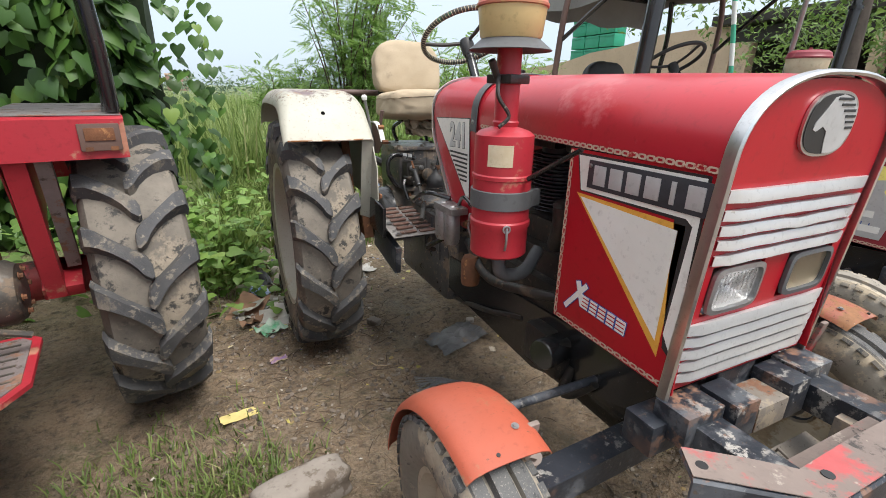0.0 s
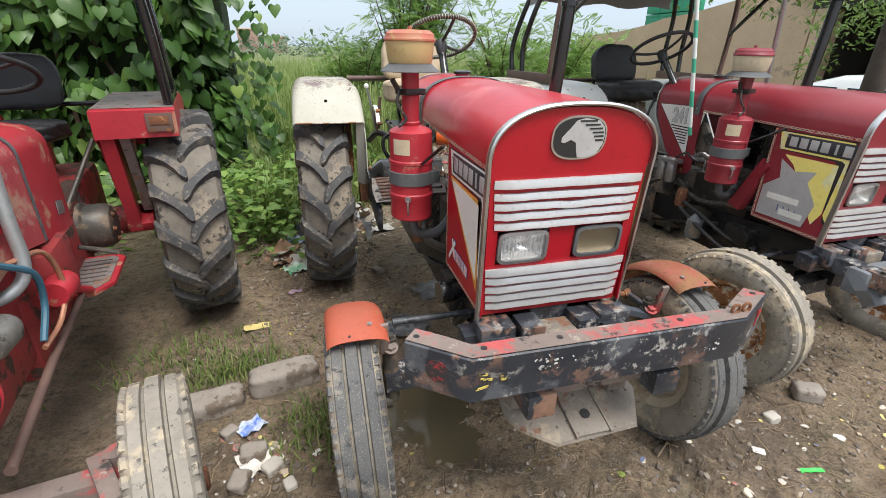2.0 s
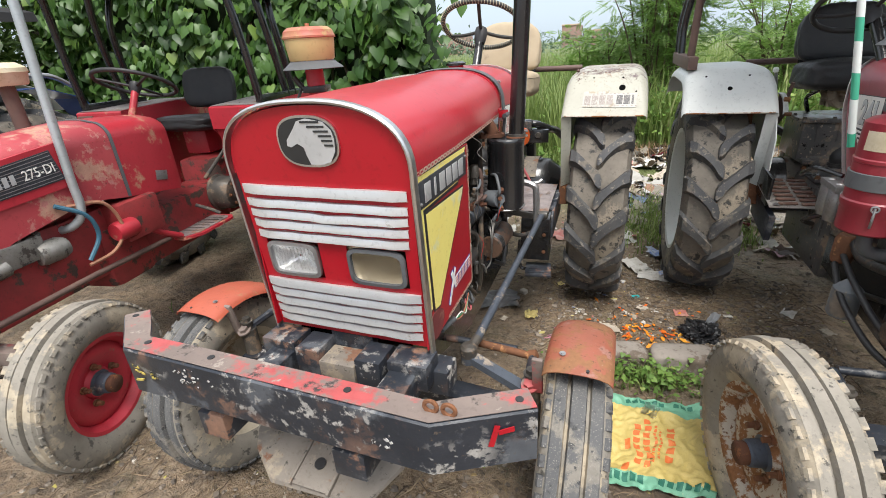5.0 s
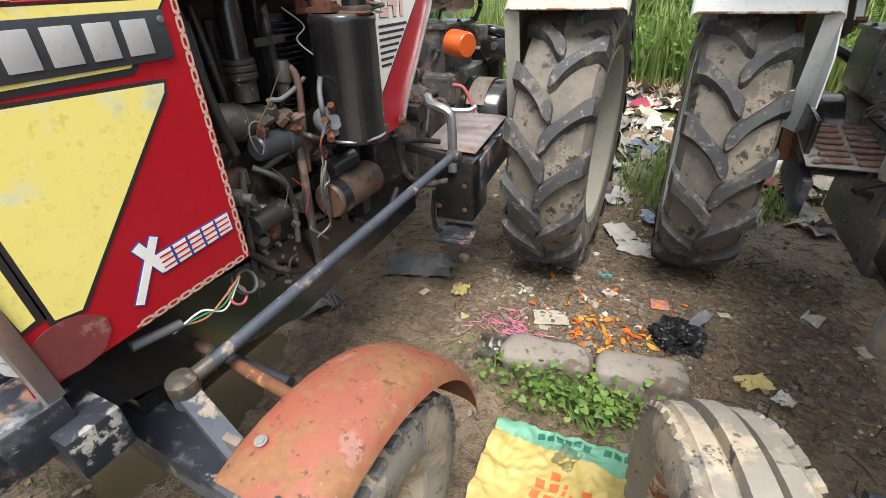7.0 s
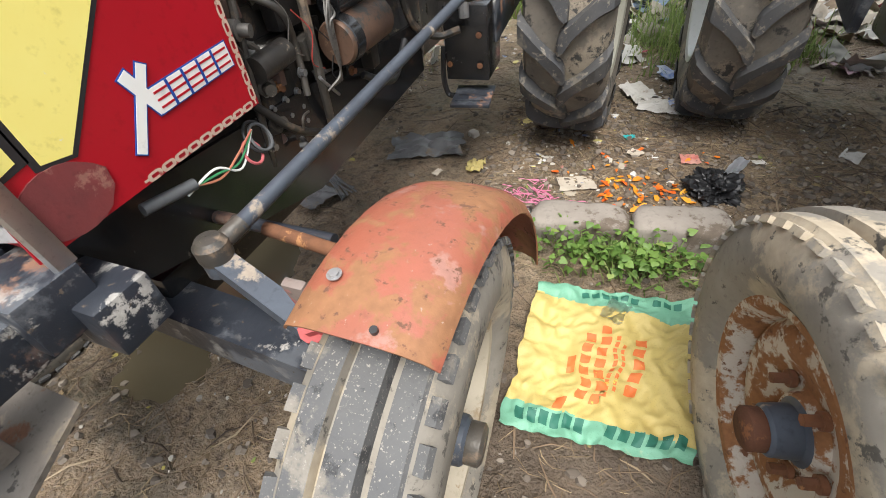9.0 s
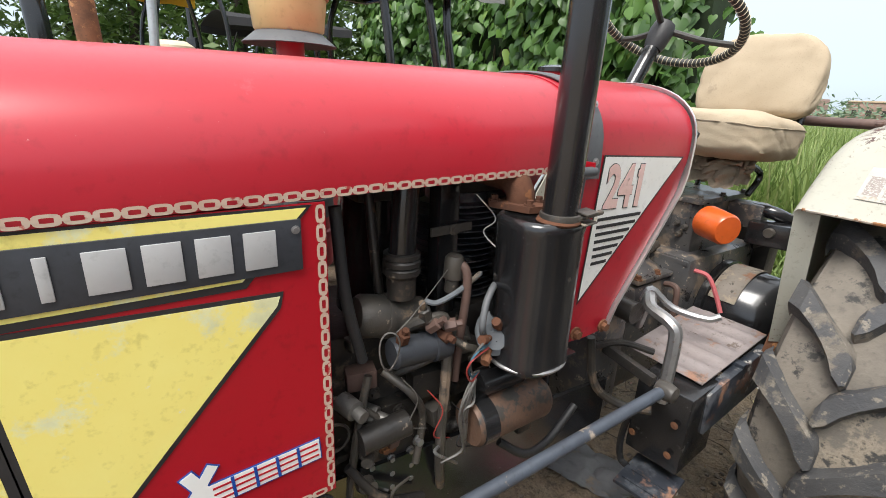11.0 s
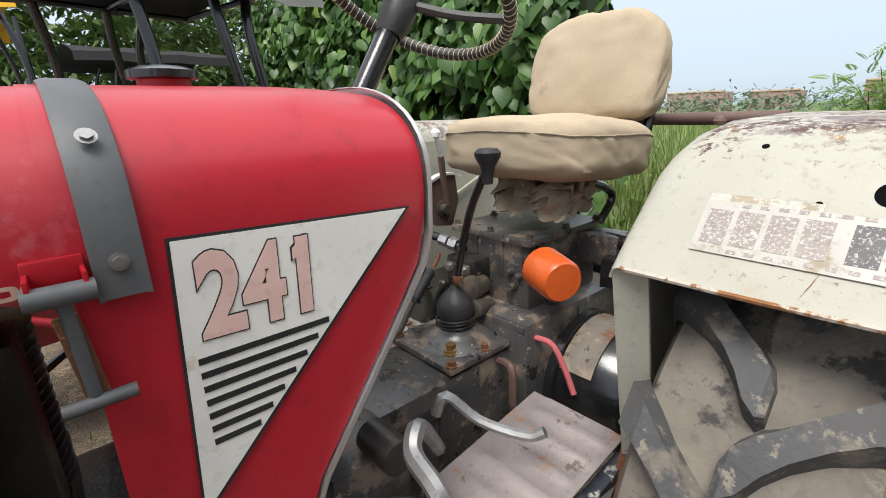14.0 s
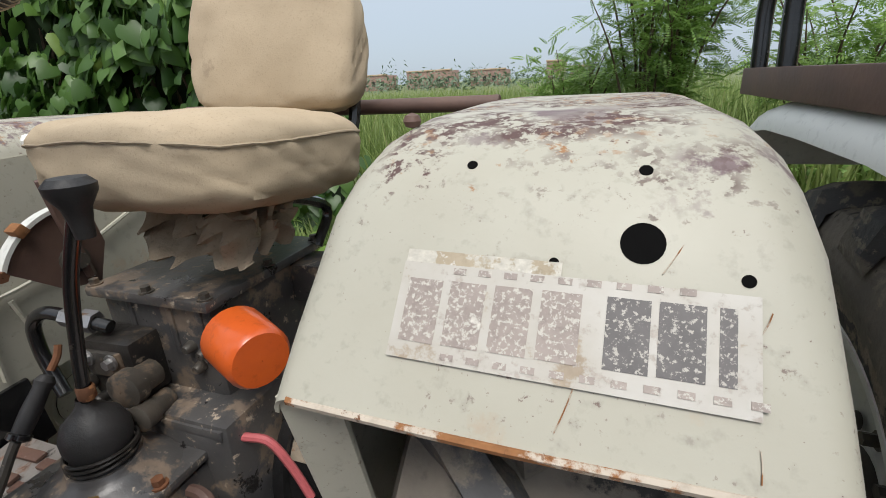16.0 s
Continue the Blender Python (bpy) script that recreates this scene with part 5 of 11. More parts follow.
    for dy in (0, 0.085):
        lathe(bm, [(0.001, 0.80), (0.028, 0.80), (0.034, 0.82), (0.034, 0.93), (0.025, 0.95), (0.012, 0.965), (0.001, 0.965)], (-0.30, 1.10 + dy, 0), (0, 0, 1), 20)
    bx(bm, (-0.29, 1.14, 0.945), (0.08, 0.17, 0.03), bev=0.006)
    pieces("fuel_filter", bm, STEEL, T, "grey fuel filter bowl")
    bm = B()
    lathe(bm, [(0.001, 0.66), (0.036, 0.66), (0.040, 0.68), (0.040, 0.76), (0.03, 0.78), (0.001, 0.78)], (-0.27, 0.98, 0), (0, 0, 1), 20)
    part("sediment_bowl", bm, RUST, T)
    bm = B()
    tube(bm, [(-0.26, 1.12, 0.96), (-0.30, 1.0, 1.02), (-0.28, 0.9, 0.98), (-0.2, 0.8, 1.0)], 0.008, 8)
    tube(bm, [(-0.26, 1.2, 0.97), (-0.33, 1.3, 0.98), (-0.34, 1.42, 0.92), (-0.28, 1.5, 0.90)], 0.010, 8)
    tube(bm, [(-0.3, 1.18, 0.80), (-0.34, 1.26, 0.74), (-0.28, 1.32, 0.70)], 0.012, 8)
    tube(bm, [(-0.36, 0.52, 1.18), (-0.32, 0.36, 1.28)], 0.007, 8, 1)
    pieces("fuel_line", bm, BLACK, T)

    # frame, front cross block and bumper
    bm = B()
    for sx in (1, -1):
        prism(bm, yz(((0.06, 0.62), (0.06, 0.74), (1.30, 0.66), (1.30, 0.50), (0.62, 0.46), (0.40, 0.52), (0.30, 0.55)), sx * 0.205), (-sx * 0.012, 0, 0))
    bx(bm, (0, 0.30, 0.52), (0.34, 0.25, 0.06), bev=0.01)
    frame_ = part("chassis", bm, BLACK, T, "black chassis side plates")
    bump = o["bump_z"]
    blocks = B()
    bx(blocks, (0, 0.055, 0.655), (0.66, 0.085, 0.085), bev=0.006)
    part("cross_block", blocks, CHIPPED, frame_)
    for xx, w, yy, d, zz, h in ((-0.103, 0.083, -0.005, 0.10, 0.692, 0.10), (0.107, 0.083, -0.005, 0.10, 0.692, 0.10), (0.0, 0.122, -0.012, 0.09, 0.678, 0.07), (0.0, 0.15, 0.06, 0.03, 0.72, 0.07), (-0.225, 0.125, 0.01, 0.09, 0.700, 0.085), (0.225, 0.125, 0.01, 0.09, 0.700, 0.085)):
        part("front_block", bx(B(), (xx, yy, zz), (w, d, h), bev=0.004), MUDPLATE if w == 0.122 else CHIPPED, frame_)
    for xx in (-0.245, 0.245):
        part("bumper_beam", bx(B(), (xx * 0.86, -0.155, 0.672), (0.088, 0.36, 0.080), bev=0.005), CHIPPED, frame_)
    bm = bx(B(), (0, -0.225, 0.680), (0.33, 0.105, 0.055), bev=0.004)
    part("bumper_crossbar", bm, CHIPRED, frame_)
    bm = B()
    for xx in (-0.23, 0.23):
        bolt(bm, (xx, -0.235, 0.708), (0, 0, 1), 0.015, 0.016)
    pieces("beam_bolt", bm, IRON, frame_)
    # the bumper: a channel with cranked ends
    if o["bumper"]:
        line = ((-0.585, -0.235), (-0.435, -0.350), (0.435, -0.350), (0.632, -0.240))
        hgt = 0.135
        zt = [bump + 0.012, bump + 0.008, bump - 0.004, bump - 0.008]

        def strip(inset, dz0, dz1, thick):
            return [((x * (1 - inset * 0.10), y + inset, zt[i] + dz0), (x * (1 - inset * 0.10), y + inset, zt[i] + dz1)) for i, (x, y) in enumerate(line)]

        bm = B()
        fine = []
        for i in range(3):
            for k in range(6 if i == 1 else 2):
                n_ = 6 if i == 1 else 2
                f_ = k / n_
                fine.append((line[i][0] + (line[i + 1][0] - line[i][0]) * f_, line[i][1] + (line[i + 1][1] - line[i][1]) * f_, zt[i] + (zt[i + 1] - zt[i]) * f_))
        fine.append((*line[3], zt[3]))
        def inward(x):
            return (0.61, 0.79) if x < -0.45 else (0.30, 0.95) if x < -0.43 else (-0.49, 0.87) if x > 0.45 else (-0.25, 0.97) if x > 0.43 else (0.0, 1.0)

        def off(x, y, d):
            return x + inward(x)[0] * d, y + inward(x)[1] * d

        rows = [[(*off(x, y, 0.070), z - 0.004), (*off(x, y, 0.004), z), (x, y, z - 0.004), (x, y, z - hgt), (*off(x, y, 0.004), z - hgt - 0.003), (*off(x, y, 0.055), z - hgt - 0.003)] for x, y, z in fine]
        loft(bm, rows, 0.007)
        bar = part("bumper", bm, CHIPPED, T, "heavy black steel bumper with chipped paint")
        bm = B()
        loft(bm, [[(*off(x, y, 0.0685), z - 0.0015), (*off(x, y, 0.005), z + 0.0025)] for x, y, z in fine], -0.0015)
        part("bumper_top", bm, CHIPRED, bar, "worn pink-red painted top")
        bm = B()
        for xx in (-0.55, -0.39, -0.17, 0.225, 0.59):
            i = 0 if xx < -0.435 else 2 if xx > 0.435 else 1
            f_ = (xx - line[i][0]) / (line[i + 1][0] - line[i][0])
            y = line[i][1] + (line[i + 1][1] - line[i][1]) * f_
            z = zt[i] + (zt[i + 1] - zt[i]) * f_
            cy(bm, (xx, y + 0.040, z - 0.006), (xx, y + 0.040, z + 0.0036), 0.009, seg=14)
        pieces("bolt_hole", bm, INK, bar)
        bm = B()
        for k, (xx, zz, w, h) in enumerate(((-0.405, -0.045, 0.025, 0.007), (-0.395, -0.062, 0.034, 0.007), (-0.405, -0.088, 0.036, 0.007), (-0.352, -0.062, 0.007, 0.022), (-0.342, -0.07, 0.016, 0.006))):
            bx(bm, (xx, -0.3525, bump + zz + 0.005), (w, 0.002, h), (0, random.uniform(-12, 12), 0))
        part("worn_writing", bm, WORNYELLOW, bar)
        bm = B()
        mid = Vector(((line[0][0] + line[1][0]) / 2, (line[0][1] + line[1][1]) / 2, bump - 0.055))
        along = Vector((line[1][0] - line[0][0], line[1][1] - line[0][1], 0)).normalized()
        face = Vector((along.y, -along.x, 0))
        cy(bm, mid - face * 0.001, mid + face * 0.0015, 0.034, seg=24)
        part("paint_mark", bm, WORNRED, bar)
        bm = B()
        for k in range(26):
            xx = -0.30 + 0.16 * random.random() if k < 18 else 0.30 + 0.05 * random.random()
            zz = -0.012 - 0.05 * random.random() if k < 18 else -0.03 - 0.07 * random.random()
            bx(bm, (xx, -0.3525, bump + zz), (random.uniform(0.003, 0.013), 0.002, random.uniform(0.002, 0.008)), (0, random.uniform(-60, 60), 0))
        pieces("paint_remain", bm, WORNWHITE, bar)
        bm = B()
        bx(bm, (0.552, -0.2895, bump - 0.055), (0.012, 0.002, 0.055), (0, 15, 29))
        bx(bm, (0.575, -0.2770, bump - 0.045), (0.034, 0.002, 0.012), (0, -8, 29))
        part("red_paint_mark", bm, RED_FRONT, bar)
        bm = B()
        for xx in (0.425, 0.465):
            tube(bm, ring((xx, -0.312, bump + 0.010), (0, 1, 0), 0.014, 16), 0.005, 6, closed=True)
        pieces("shackle_eye", bm, RUST, bar)
    # skid plate under the bumper
    bm = B()
    if o["bumper"]:
        prism(bm, [(-0.245, -0.175, 0.490), (-0.215, -0.225, 0.475), (-0.11, -0.295, 0.452), (0.19, -0.285, 0.452), (0.255, -0.165, 0.490), (0.235, -0.05, 0.525), (-0.235, -0.05, 0.525)], (0.0, 0.004, 0.012))
        skid = part("skid_plate", bm, o["skid"], T)
        part("tow_strip", bx(B(), (0.02, -0.175, 0.503), (0.115, 0.24, 0.012), (17, 0, 0), 0.004), o["skid"], skid)
        for xx in (-0.042, 0.082):
            part("strip_edge", bx(B(), (xx, -0.175, 0.506), (0.008, 0.25, 0.014), (17, 0, 0), 0.002), o["skid"], skid)
        for xx in (-0.19, 0.17):
            part("skid_bracket", bx(B(), (xx, -0.15, 0.60), (0.07, 0.05, 0.16), bev=0.004), o["skid"], skid)
    else:
        prism(bm, [(-0.2, -0.25, 0.60), (0.2, -0.25, 0.60), (0.2, -0.2, 0.5), (-0.2, -0.2, 0.5)], (0.0, 0.010, 0.004))
        part("skid_plate", bm, o["skid"], T)
    if not o["bumper"]:
        bm = B()
        prism(bm, [(-0.28, -0.16, 0.70), (0.28, -0.16, 0.70), (0.30, -0.24, 0.64), (0.24, -0.26, 0.56), (-0.24, -0.26, 0.56), (-0.30, -0.24, 0.64)], (0, 0.05, -0.03))
        bx(bm, (0, -0.16, 0.64), (0.56, 0.10, 0.13), bev=0.02)
        part("front_weight", bm, o["skid"], T, "grey cast front weight")
    bm = cy(B(), (0.02, -0.222, 0.482), (0.02, -0.227, 0.4985), 0.017, seg=16)
    part("tow_hole", bm, INK, T)

    # axle beam, steering arms, tie rod
    w = o["front"]
    bm = B()
    for sx, (wx, wy, wz) in ((-1, w[0]), (1, w[1])):
        a, b = Vector((sx * 0.05, wy + 0.02, 0.47)), Vector((wx - sx * 0.10, wy, 0.455))
        mid = (a + b) / 2
        L = (b - a).length
        bx_m(bm, Matrix.Translation(mid) @ (b - a).to_track_quat("X", "Z").to_matrix().to_4x4(), (L, 0.085, 0.075))
    axle = part("front_axle", bm, CHIPPED, T, "black axle beam with flaking paint")
    for sx, (wx, wy, wz) in ((-1, w[0]), (1, w[1])):
        kx = wx - sx * 0.125
        bm = B()
        cy(bm, (kx, wy, 0.36), (kx, wy, 0.60), 0.030)
        cy(bm, (kx, wy, 0.60), (kx, wy, 0.63), 0.020, seg=8)
        bolt(bm, (kx, wy, 0.628), (0, 0, 1), 0.016, 0.02)
        cy(bm, (kx, wy, wz + 0.02), (wx, wy, wz), 0.035)
        part("king_pin", bm, IRON, axle)
        bm = B()
        tube(bm, [(kx, wy, 0.60), (kx - sx * 0.012, wy + 0.06, 0.606), (kx - sx * 0.015, wy + 0.13, 0.606)], 0.015, 8)
        part("steering_arm", bm, CHIPPED, axle)
    bm = tube(B(), [(w[0][0] + 0.16, w[0][1] + 0.15, 0.60), (w[1][0] - 0.20, w[1][1] + 0.15, 0.60)], 0.013, 10, 1)
    part("tie_rod", bm, CHIPPED, axle)
    bm = B()
    cy(bm, (0.34, 0.30, 0.612), (0.52, 0.285, 0.605), 0.013)
    lathe(bm, [(0.001, -0.02), (0.02, -0.016), (0.022, 0.01), (0.001, 0.02)], (0.53, 0.285, 0.606), (1, 0, 0.2), 14)
    part("tie_rod_end", bm, RUST, axle)
    # drag link
    bm = tube(B(), [(0.392, 1.235, 0.752), (0.372, 0.80, 0.712), (0.348, 0.245, 0.662)], 0.0145, 12, 1)
    link_ = part("drag_link", bm, ARMGREY if o["dent"] else CHIPPED, T, "long worn steel steering rod")
    bm = B()
    lathe(bm, [(0.001, -0.03), (0.022, -0.028), (0.028, -0.01), (0.028, 0.016), (0.02, 0.026), (0.001, 0.03)], (0.335, 0.195, 0.650), (0, 0, 1), 18)
    cy(bm, (0.335, 0.20, 0.652), (0.348, 0.255, 0.664), 0.016)
    lathe(bm, [(0.001, -0.03), (0.020, -0.026), (0.024, 0), (0.02, 0.02), (0.001, 0.026)], (0.400, 1.255, 0.752), (1, 0, 0), 18)
    pieces("ball_joint", bm, IRON, link_)
    bm = B()
    a, b = Vector((0.335, 0.195, 0.632)), Vector((0.535, 0.150, 0.575))
    bx_m(bm, Matrix.Translation((a + b) / 2) @ (b - a).to_track_quat("X", "Z").to_matrix().to_4x4(), ((b - a).length, 0.038, 0.024))
    cy(bm, (0.335, 0.195, 0.610), (0.335, 0.195, 0.645), 0.026)
    part("drop_arm", bm, ARMGREY, link_)
    # mudguards over the front wheels
    for sx, (wx, wy, wz) in ((-1, w[0]), (1, w[1])):
        if not o["guards"]:
            continue
        bm = B()
        rows = []
        gx = wx + o["guard_dx"][0 if sx < 0 else 1]
        for k in range(15):
            a = radians((107 if sx < 0 else 108) - 7.2 * k)
            r = 0.405
            up, back = (0.0, 0.0) if sx < 0 else (0.024, 0.014)
            rows.append([(gx + sx * q * (0.104 if sx < 0 else 0.094), wy + back - (r - 0.012 * q * q - 0.022 * q ** 8) * math.cos(math.pi - a), wz + up + (r - 0.012 * q * q - 0.022 * q ** 8) * math.sin(a)) for q in (-1.0, -0.95, -0.85, -0.6, -0.3, 0.0, 0.3, 0.6, 0.85, 0.95, 1.0)])
        loft(bm, rows, 0.003)
        g = part("front_mudguard", bm, ORANGE if sx < 0 else ORANGERUST, T, "orange-red mudguard" if sx < 0 else "rusty orange-red mudguard")
        bm = B()
        bx(bm, (wx - sx * 0.10, wy - 0.035, 0.655), (0.032, 0.014, 0.14), (10, 0, 0), 0.004)
        bolt(bm, (wx - sx * 0.125, wy - 0.02, 0.60), (0, -0.4, 1), 0.018, 0.02)
        part("guard_bracket", bm, CHIPRED, g)
        bm = B()
        for q, aa in ((0.3, 104),):
            a = radians(aa)
            cy(bm, (gx + sx * q * 0.09, wy + 0.40 * math.cos(a), wz + (0.024 if sx > 0 else 0) + 0.40 * math.sin(a)), (gx + sx * q * 0.09, wy + 0.4055 * math.cos(a), wz + (0.024 if sx > 0 else 0) + 0.4055 * math.sin(a)), 0.0045, seg=10)
        pieces("guard_hole", bm, INK, g)
        a = radians(97)
        top_ = Vector((gx - sx * 0.045, wy + 0.404 * math.cos(a), wz + (0.024 if sx > 0 else 0) + 0.404 * math.sin(a)))
        part("guard_rivet", bolt(B(), top_, (0, math.cos(a), math.sin(a)), 0.006, 0.004), STEEL, g)
    for k, (sx, (wx, wy, wz)) in enumerate(((-1, w[0]), (1, w[1]))):
        front_wheel(T, pose(wx, wy, wz, random.uniform(0, 90), o["camber"][k], o["steer"][k]), 0.365, 0.185, sx, o["front_rim"], o["front_tyre"], RIBTOP if o["dent"] else None)

    # gearbox: bell housing, box, lid with the lever's boot
    bm = B()
    bx(bm, (-0.078, 1.64, 0.61), (0.245, 0.62, 0.41), bev=0.03)
    gear = part("gearbox", bm, GEARGREY, T, "greasy black gearbox housing")
    part("bell_housing", bx(B(), (-0.01, 1.34, 0.66), (0.36, 0.18, 0.36), bev=0.05), GEARGREY, gear)
    part("axle_housing", bx(B(), (-0.03, 2.10, 0.70), (0.27, 0.50, 0.40), bev=0.03), GEARGREY, gear)
    part("clutch_hump", bx(B(), (-0.06, 1.50, 0.78), (0.25, 0.26, 0.10), bev=0.045), GEARGREY, gear)
    for xx in (0.046, -0.202):
        for yy in (1.42, 1.52, 1.60):
            part("casting_rib", bx(B(), (xx, yy, 0.70), (0.012, 0.014, 0.20), bev=0.003), GEARGREY, gear)
    lx, ly = -0.070, 1.762
    bm = B()
    bx(bm, (-0.078, 1.758, 0.829), (0.250, 0.246, 0.018), bev=0.005)
    lathe(bm, [(0.110, 0.836), (0.096, 0.846), (0.078, 0.858), (0.062, 0.866), (0.056, 0.878), (0.001, 0.878)], (lx, ly, 0), (0, 0, 1), 28)
    part("gearbox_lid", bm, GEARGREY, gear, "black cast lid with stepped dome")
    for px, py in ((0.034, 1.650), (0.030, 1.768), (0.032, 1.866), (-0.188, 1.652), (-0.188, 1.866)):
        part("lid_bolt", bolt(B(), (px, py, 0.837), (0, 0, 1), 0.010, 0.016), RUST, gear)
    bm = B()
    cy(bm, (-0.020, 1.696, 0.836), (-0.020, 1.696, 0.842), 0.026, seg=20)
    bolt(bm, (-0.020, 1.696, 0.842), (0, 0, 1), 0.014, 0.020)
    part("filler_plug", bm, BRASS if o["dent"] else RUST, gear, "worn brass filler plug on a round washer")
    for k in range(4):
        part("cast_mark", bx(B(), (-0.12 + 0.012 * k, 1.672 - 0.002 * k, 0.8405), (0.007, 0.014, 0.004), (0, 0, -10), 0.001), GEARGREY, gear)
    bm = lathe(B(), [(0.050, 0.876), (0.046, 0.884), (0.045, 0.900), (0.050, 0.914), (0.050, 0.934), (0.042, 0.954), (0.026, 0.970), (0.014, 0.982), (0.011, 0.996)], (lx, ly, 0), (0, 0, 1), 28)
    boot = part("lever_boot", bm, VINYL, gear, "black rubber bulb round the lever's foot")
    for k in range(3):
        part("boot_wire", tube(B(), [Vector((lx, ly, 0.888 + 0.006 * k)) + Vector((0.052 * math.cos(2 * math.pi * j / 28), 0.052 * math.sin(2 * math.pi * j / 28), 0.004 * math.sin(2 * math.pi * j / 28 + k))) for j in range(28)], 0.003, 6, closed=True), ENGINE, boot)
    if o["dent"]:
        # hand brake with its toothed ratchet
        bm = tube(B(), [(-0.188, 1.640, 0.835), (-0.190, 1.668, 0.860), (-0.190, 1.700, 0.905), (-0.190, 1.716, 0.925)], 0.008, 8)
        brake = part("hand_brake", bm, IRON, T, "black hand brake lever beside the gearbox lid")
        part("brake_grip", lathe(B(), [(0.001, 0), (0.012, 0.002), (0.014, 0.02), (0.015, 0.05), (0.013, 0.085), (0.016, 0.098), (0.010, 0.108), (0.001, 0.110)], (-0.190, 1.712, 0.918), (0, 0.67, 0.75), 14), VINYL, brake)
        part("grip_collar", lathe(B(), [(0.014, -0.006), (0.018, -0.004), (0.018, 0.004), (0.014, 0.006)], (-0.190, 1.718, 0.925), (0, 0.67, 0.75), 14), BLACK, brake)
        part("release_rod", tube(B(), [(-0.190, 1.790, 1.004), (-0.190, 1.806, 1.022), (-0.192, 1.815, 1.040)], 0.006, 8), RUST, brake)
        part("brake_sector", tube(B(), [(-0.195, 1.640, 0.836), (-0.215, 1.585, 0.850), (-0.245, 1.525, 0.845), (-0.285, 1.455, 0.810)], 0.012, 8), IRON, brake)
        for k in range(12):
            u = k / 11
            part("ratchet_tooth", bx(B(), (-0.198 - 0.040 * u, 1.632 - 0.094 * u, 0.852 + 0.012 * math.sin(3.1 * u)), (0.006, 0.007, 0.012), (0, 0, 24)), IRON, brake)
        # pipe with a hex union out of the control valve
        bm = tube(B(), [(-0.150, 1.880, 1.045), (-0.225, 1.862, 1.066), (-0.275, 1.852, 1.072), (-0.312, 1.848, 1.045), (-0.318, 1.846, 0.99), (-0.300, 1.842, 0.945), (-0.270, 1.835, 0.905)], 0.0125, 10)
        pipe = part("hydraulic_pipe", bm, BLACK, gear)
        for at, r in (((-0.190, 1.872, 1.056), 0.021), ((-0.222, 1.863, 1.064), 0.018)):
            part("pipe_union", lathe(B(), [(0.001, -0.013), (r, -0.013), (r, 0.013), (0.001, 0.013)], at, (-0.9, -0.25, 0.2), 6), STEEL, pipe)
        part("drain_pipe", tube(B(), [(0.052, 1.80, 0.80), (0.085, 1.795, 0.806), (0.105, 1.79, 0.79), (0.108, 1.79, 0.70)], 0.011, 8), RUSTDARK, gear)
        # control valve on the front of the lift box
        valve = part("control_valve", bx(B(), (-0.150, 1.893, 0.965), (0.115, 0.075, 0.125), (0, 0, 4), 0.014), ENGINE, gear, "oily control valve with bolted covers")
        part("valve_cover", bx(B(), (-0.150, 1.853, 0.985), (0.080, 0.012, 0.050), (0, 0, 4), 0.005), IRON, valve)
        for dx, dz in ((-0.030, 0.012), (0.030, 0.012)):
            part("valve_bolt", bolt(B(), (-0.150 + dx, 1.846, 0.985 + dz), (0, -1, 0), 0.010, 0.014), STEEL, valve)
        for at, r, d in (((-0.088, 1.870, 0.955), 0.034, 0.05), ((-0.062, 1.868, 0.905), 0.025, 0.055), ((-0.200, 1.868, 0.940), 0.014, 0.05), ((-0.175, 1.866, 0.912), 0.011, 0.04)):
            part("valve_spool", lathe(B(), [(0.001, d), (r * 0.7, d), (r, d * 0.9), (r, d * 0.4), (r * 0.8, d * 0.35), (r * 0.8, -0.02)], at, (0.15, -1, 0.05), 18), (IRON, ENGINE)[r < 0.02], valve)
        part("spool_lever", tube(B(), [(-0.215, 1.86, 0.93), (-0.228, 1.84, 0.90), (-0.222, 1.815, 0.855), (-0.218, 1.80, 0.83)], 0.009, 8), BLACK, valve)
        for px, pz in ((-0.015, 1.000), (0.016, 0.992), (-0.002, 0.960)):
            part("box_bolt", lathe(B(), [(0.001, 0.020), (0.007, 0.020), (0.009, 0.017), (0.012, 0.004), (0.012, -0.01)], (px, 1.926, pz), (0, -1, 0), 12), IRON, gear)
    bm = tube(B(), [(-0.068, 1.762, 0.985), (-0.045, 1.764, 1.08), (-0.012, 1.77, 1.20), (0.036, 1.778, 1.305)], 0.010, 10)
    lever = part("gear_lever", bm, BLACK, T, "black gear lever with a worn knob")
    bm = lathe(B(), [(0.001, 1.262), (0.012, 1.264), (0.014, 1.285), (0.018, 1.305), (0.030, 1.326), (0.031, 1.336), (0.022, 1.345), (0.001, 1.347)], (0.036, 1.779, 0.0), (0, 0, 1), 20)
    part("knob", bm, VINYL, lever)
    part("lever_joint", lathe(B(), [(0.010, 0.0), (0.013, 0.004), (0.013, 0.022), (0.010, 0.026)], (-0.060, 1.763, 0.995), (0.1, 0, 1), 12), RUST, lever)
    # hydraulic lift box behind, its bolted cover under the seat
    bm = B()
    bx(bm, (-0.088, 2.09, 0.975), (0.27, 0.33, 0.215), bev=0.014)
    lift = part("lift_box", bm, GEARGREY, T, "oily black hydraulic lift box")
    part("base_flange", bx(B(), (-0.060, 2.04, 0.876), (0.30, 0.38, 0.022), bev=0.005), GEARGREY, lift)
    for xx in (-0.15, -0.05, 0.02):
        part("casting_rib", bx(B(), (xx, 1.927, 1.03), (0.014, 0.012, 0.10), bev=0.003), GEARGREY, lift)
    part("rockshaft_boss", bx(B(), (0.10, 2.20, 1.035), (0.12, 0.10, 0.09), (0, 0, 8), 0.012), GEARGREY, lift)
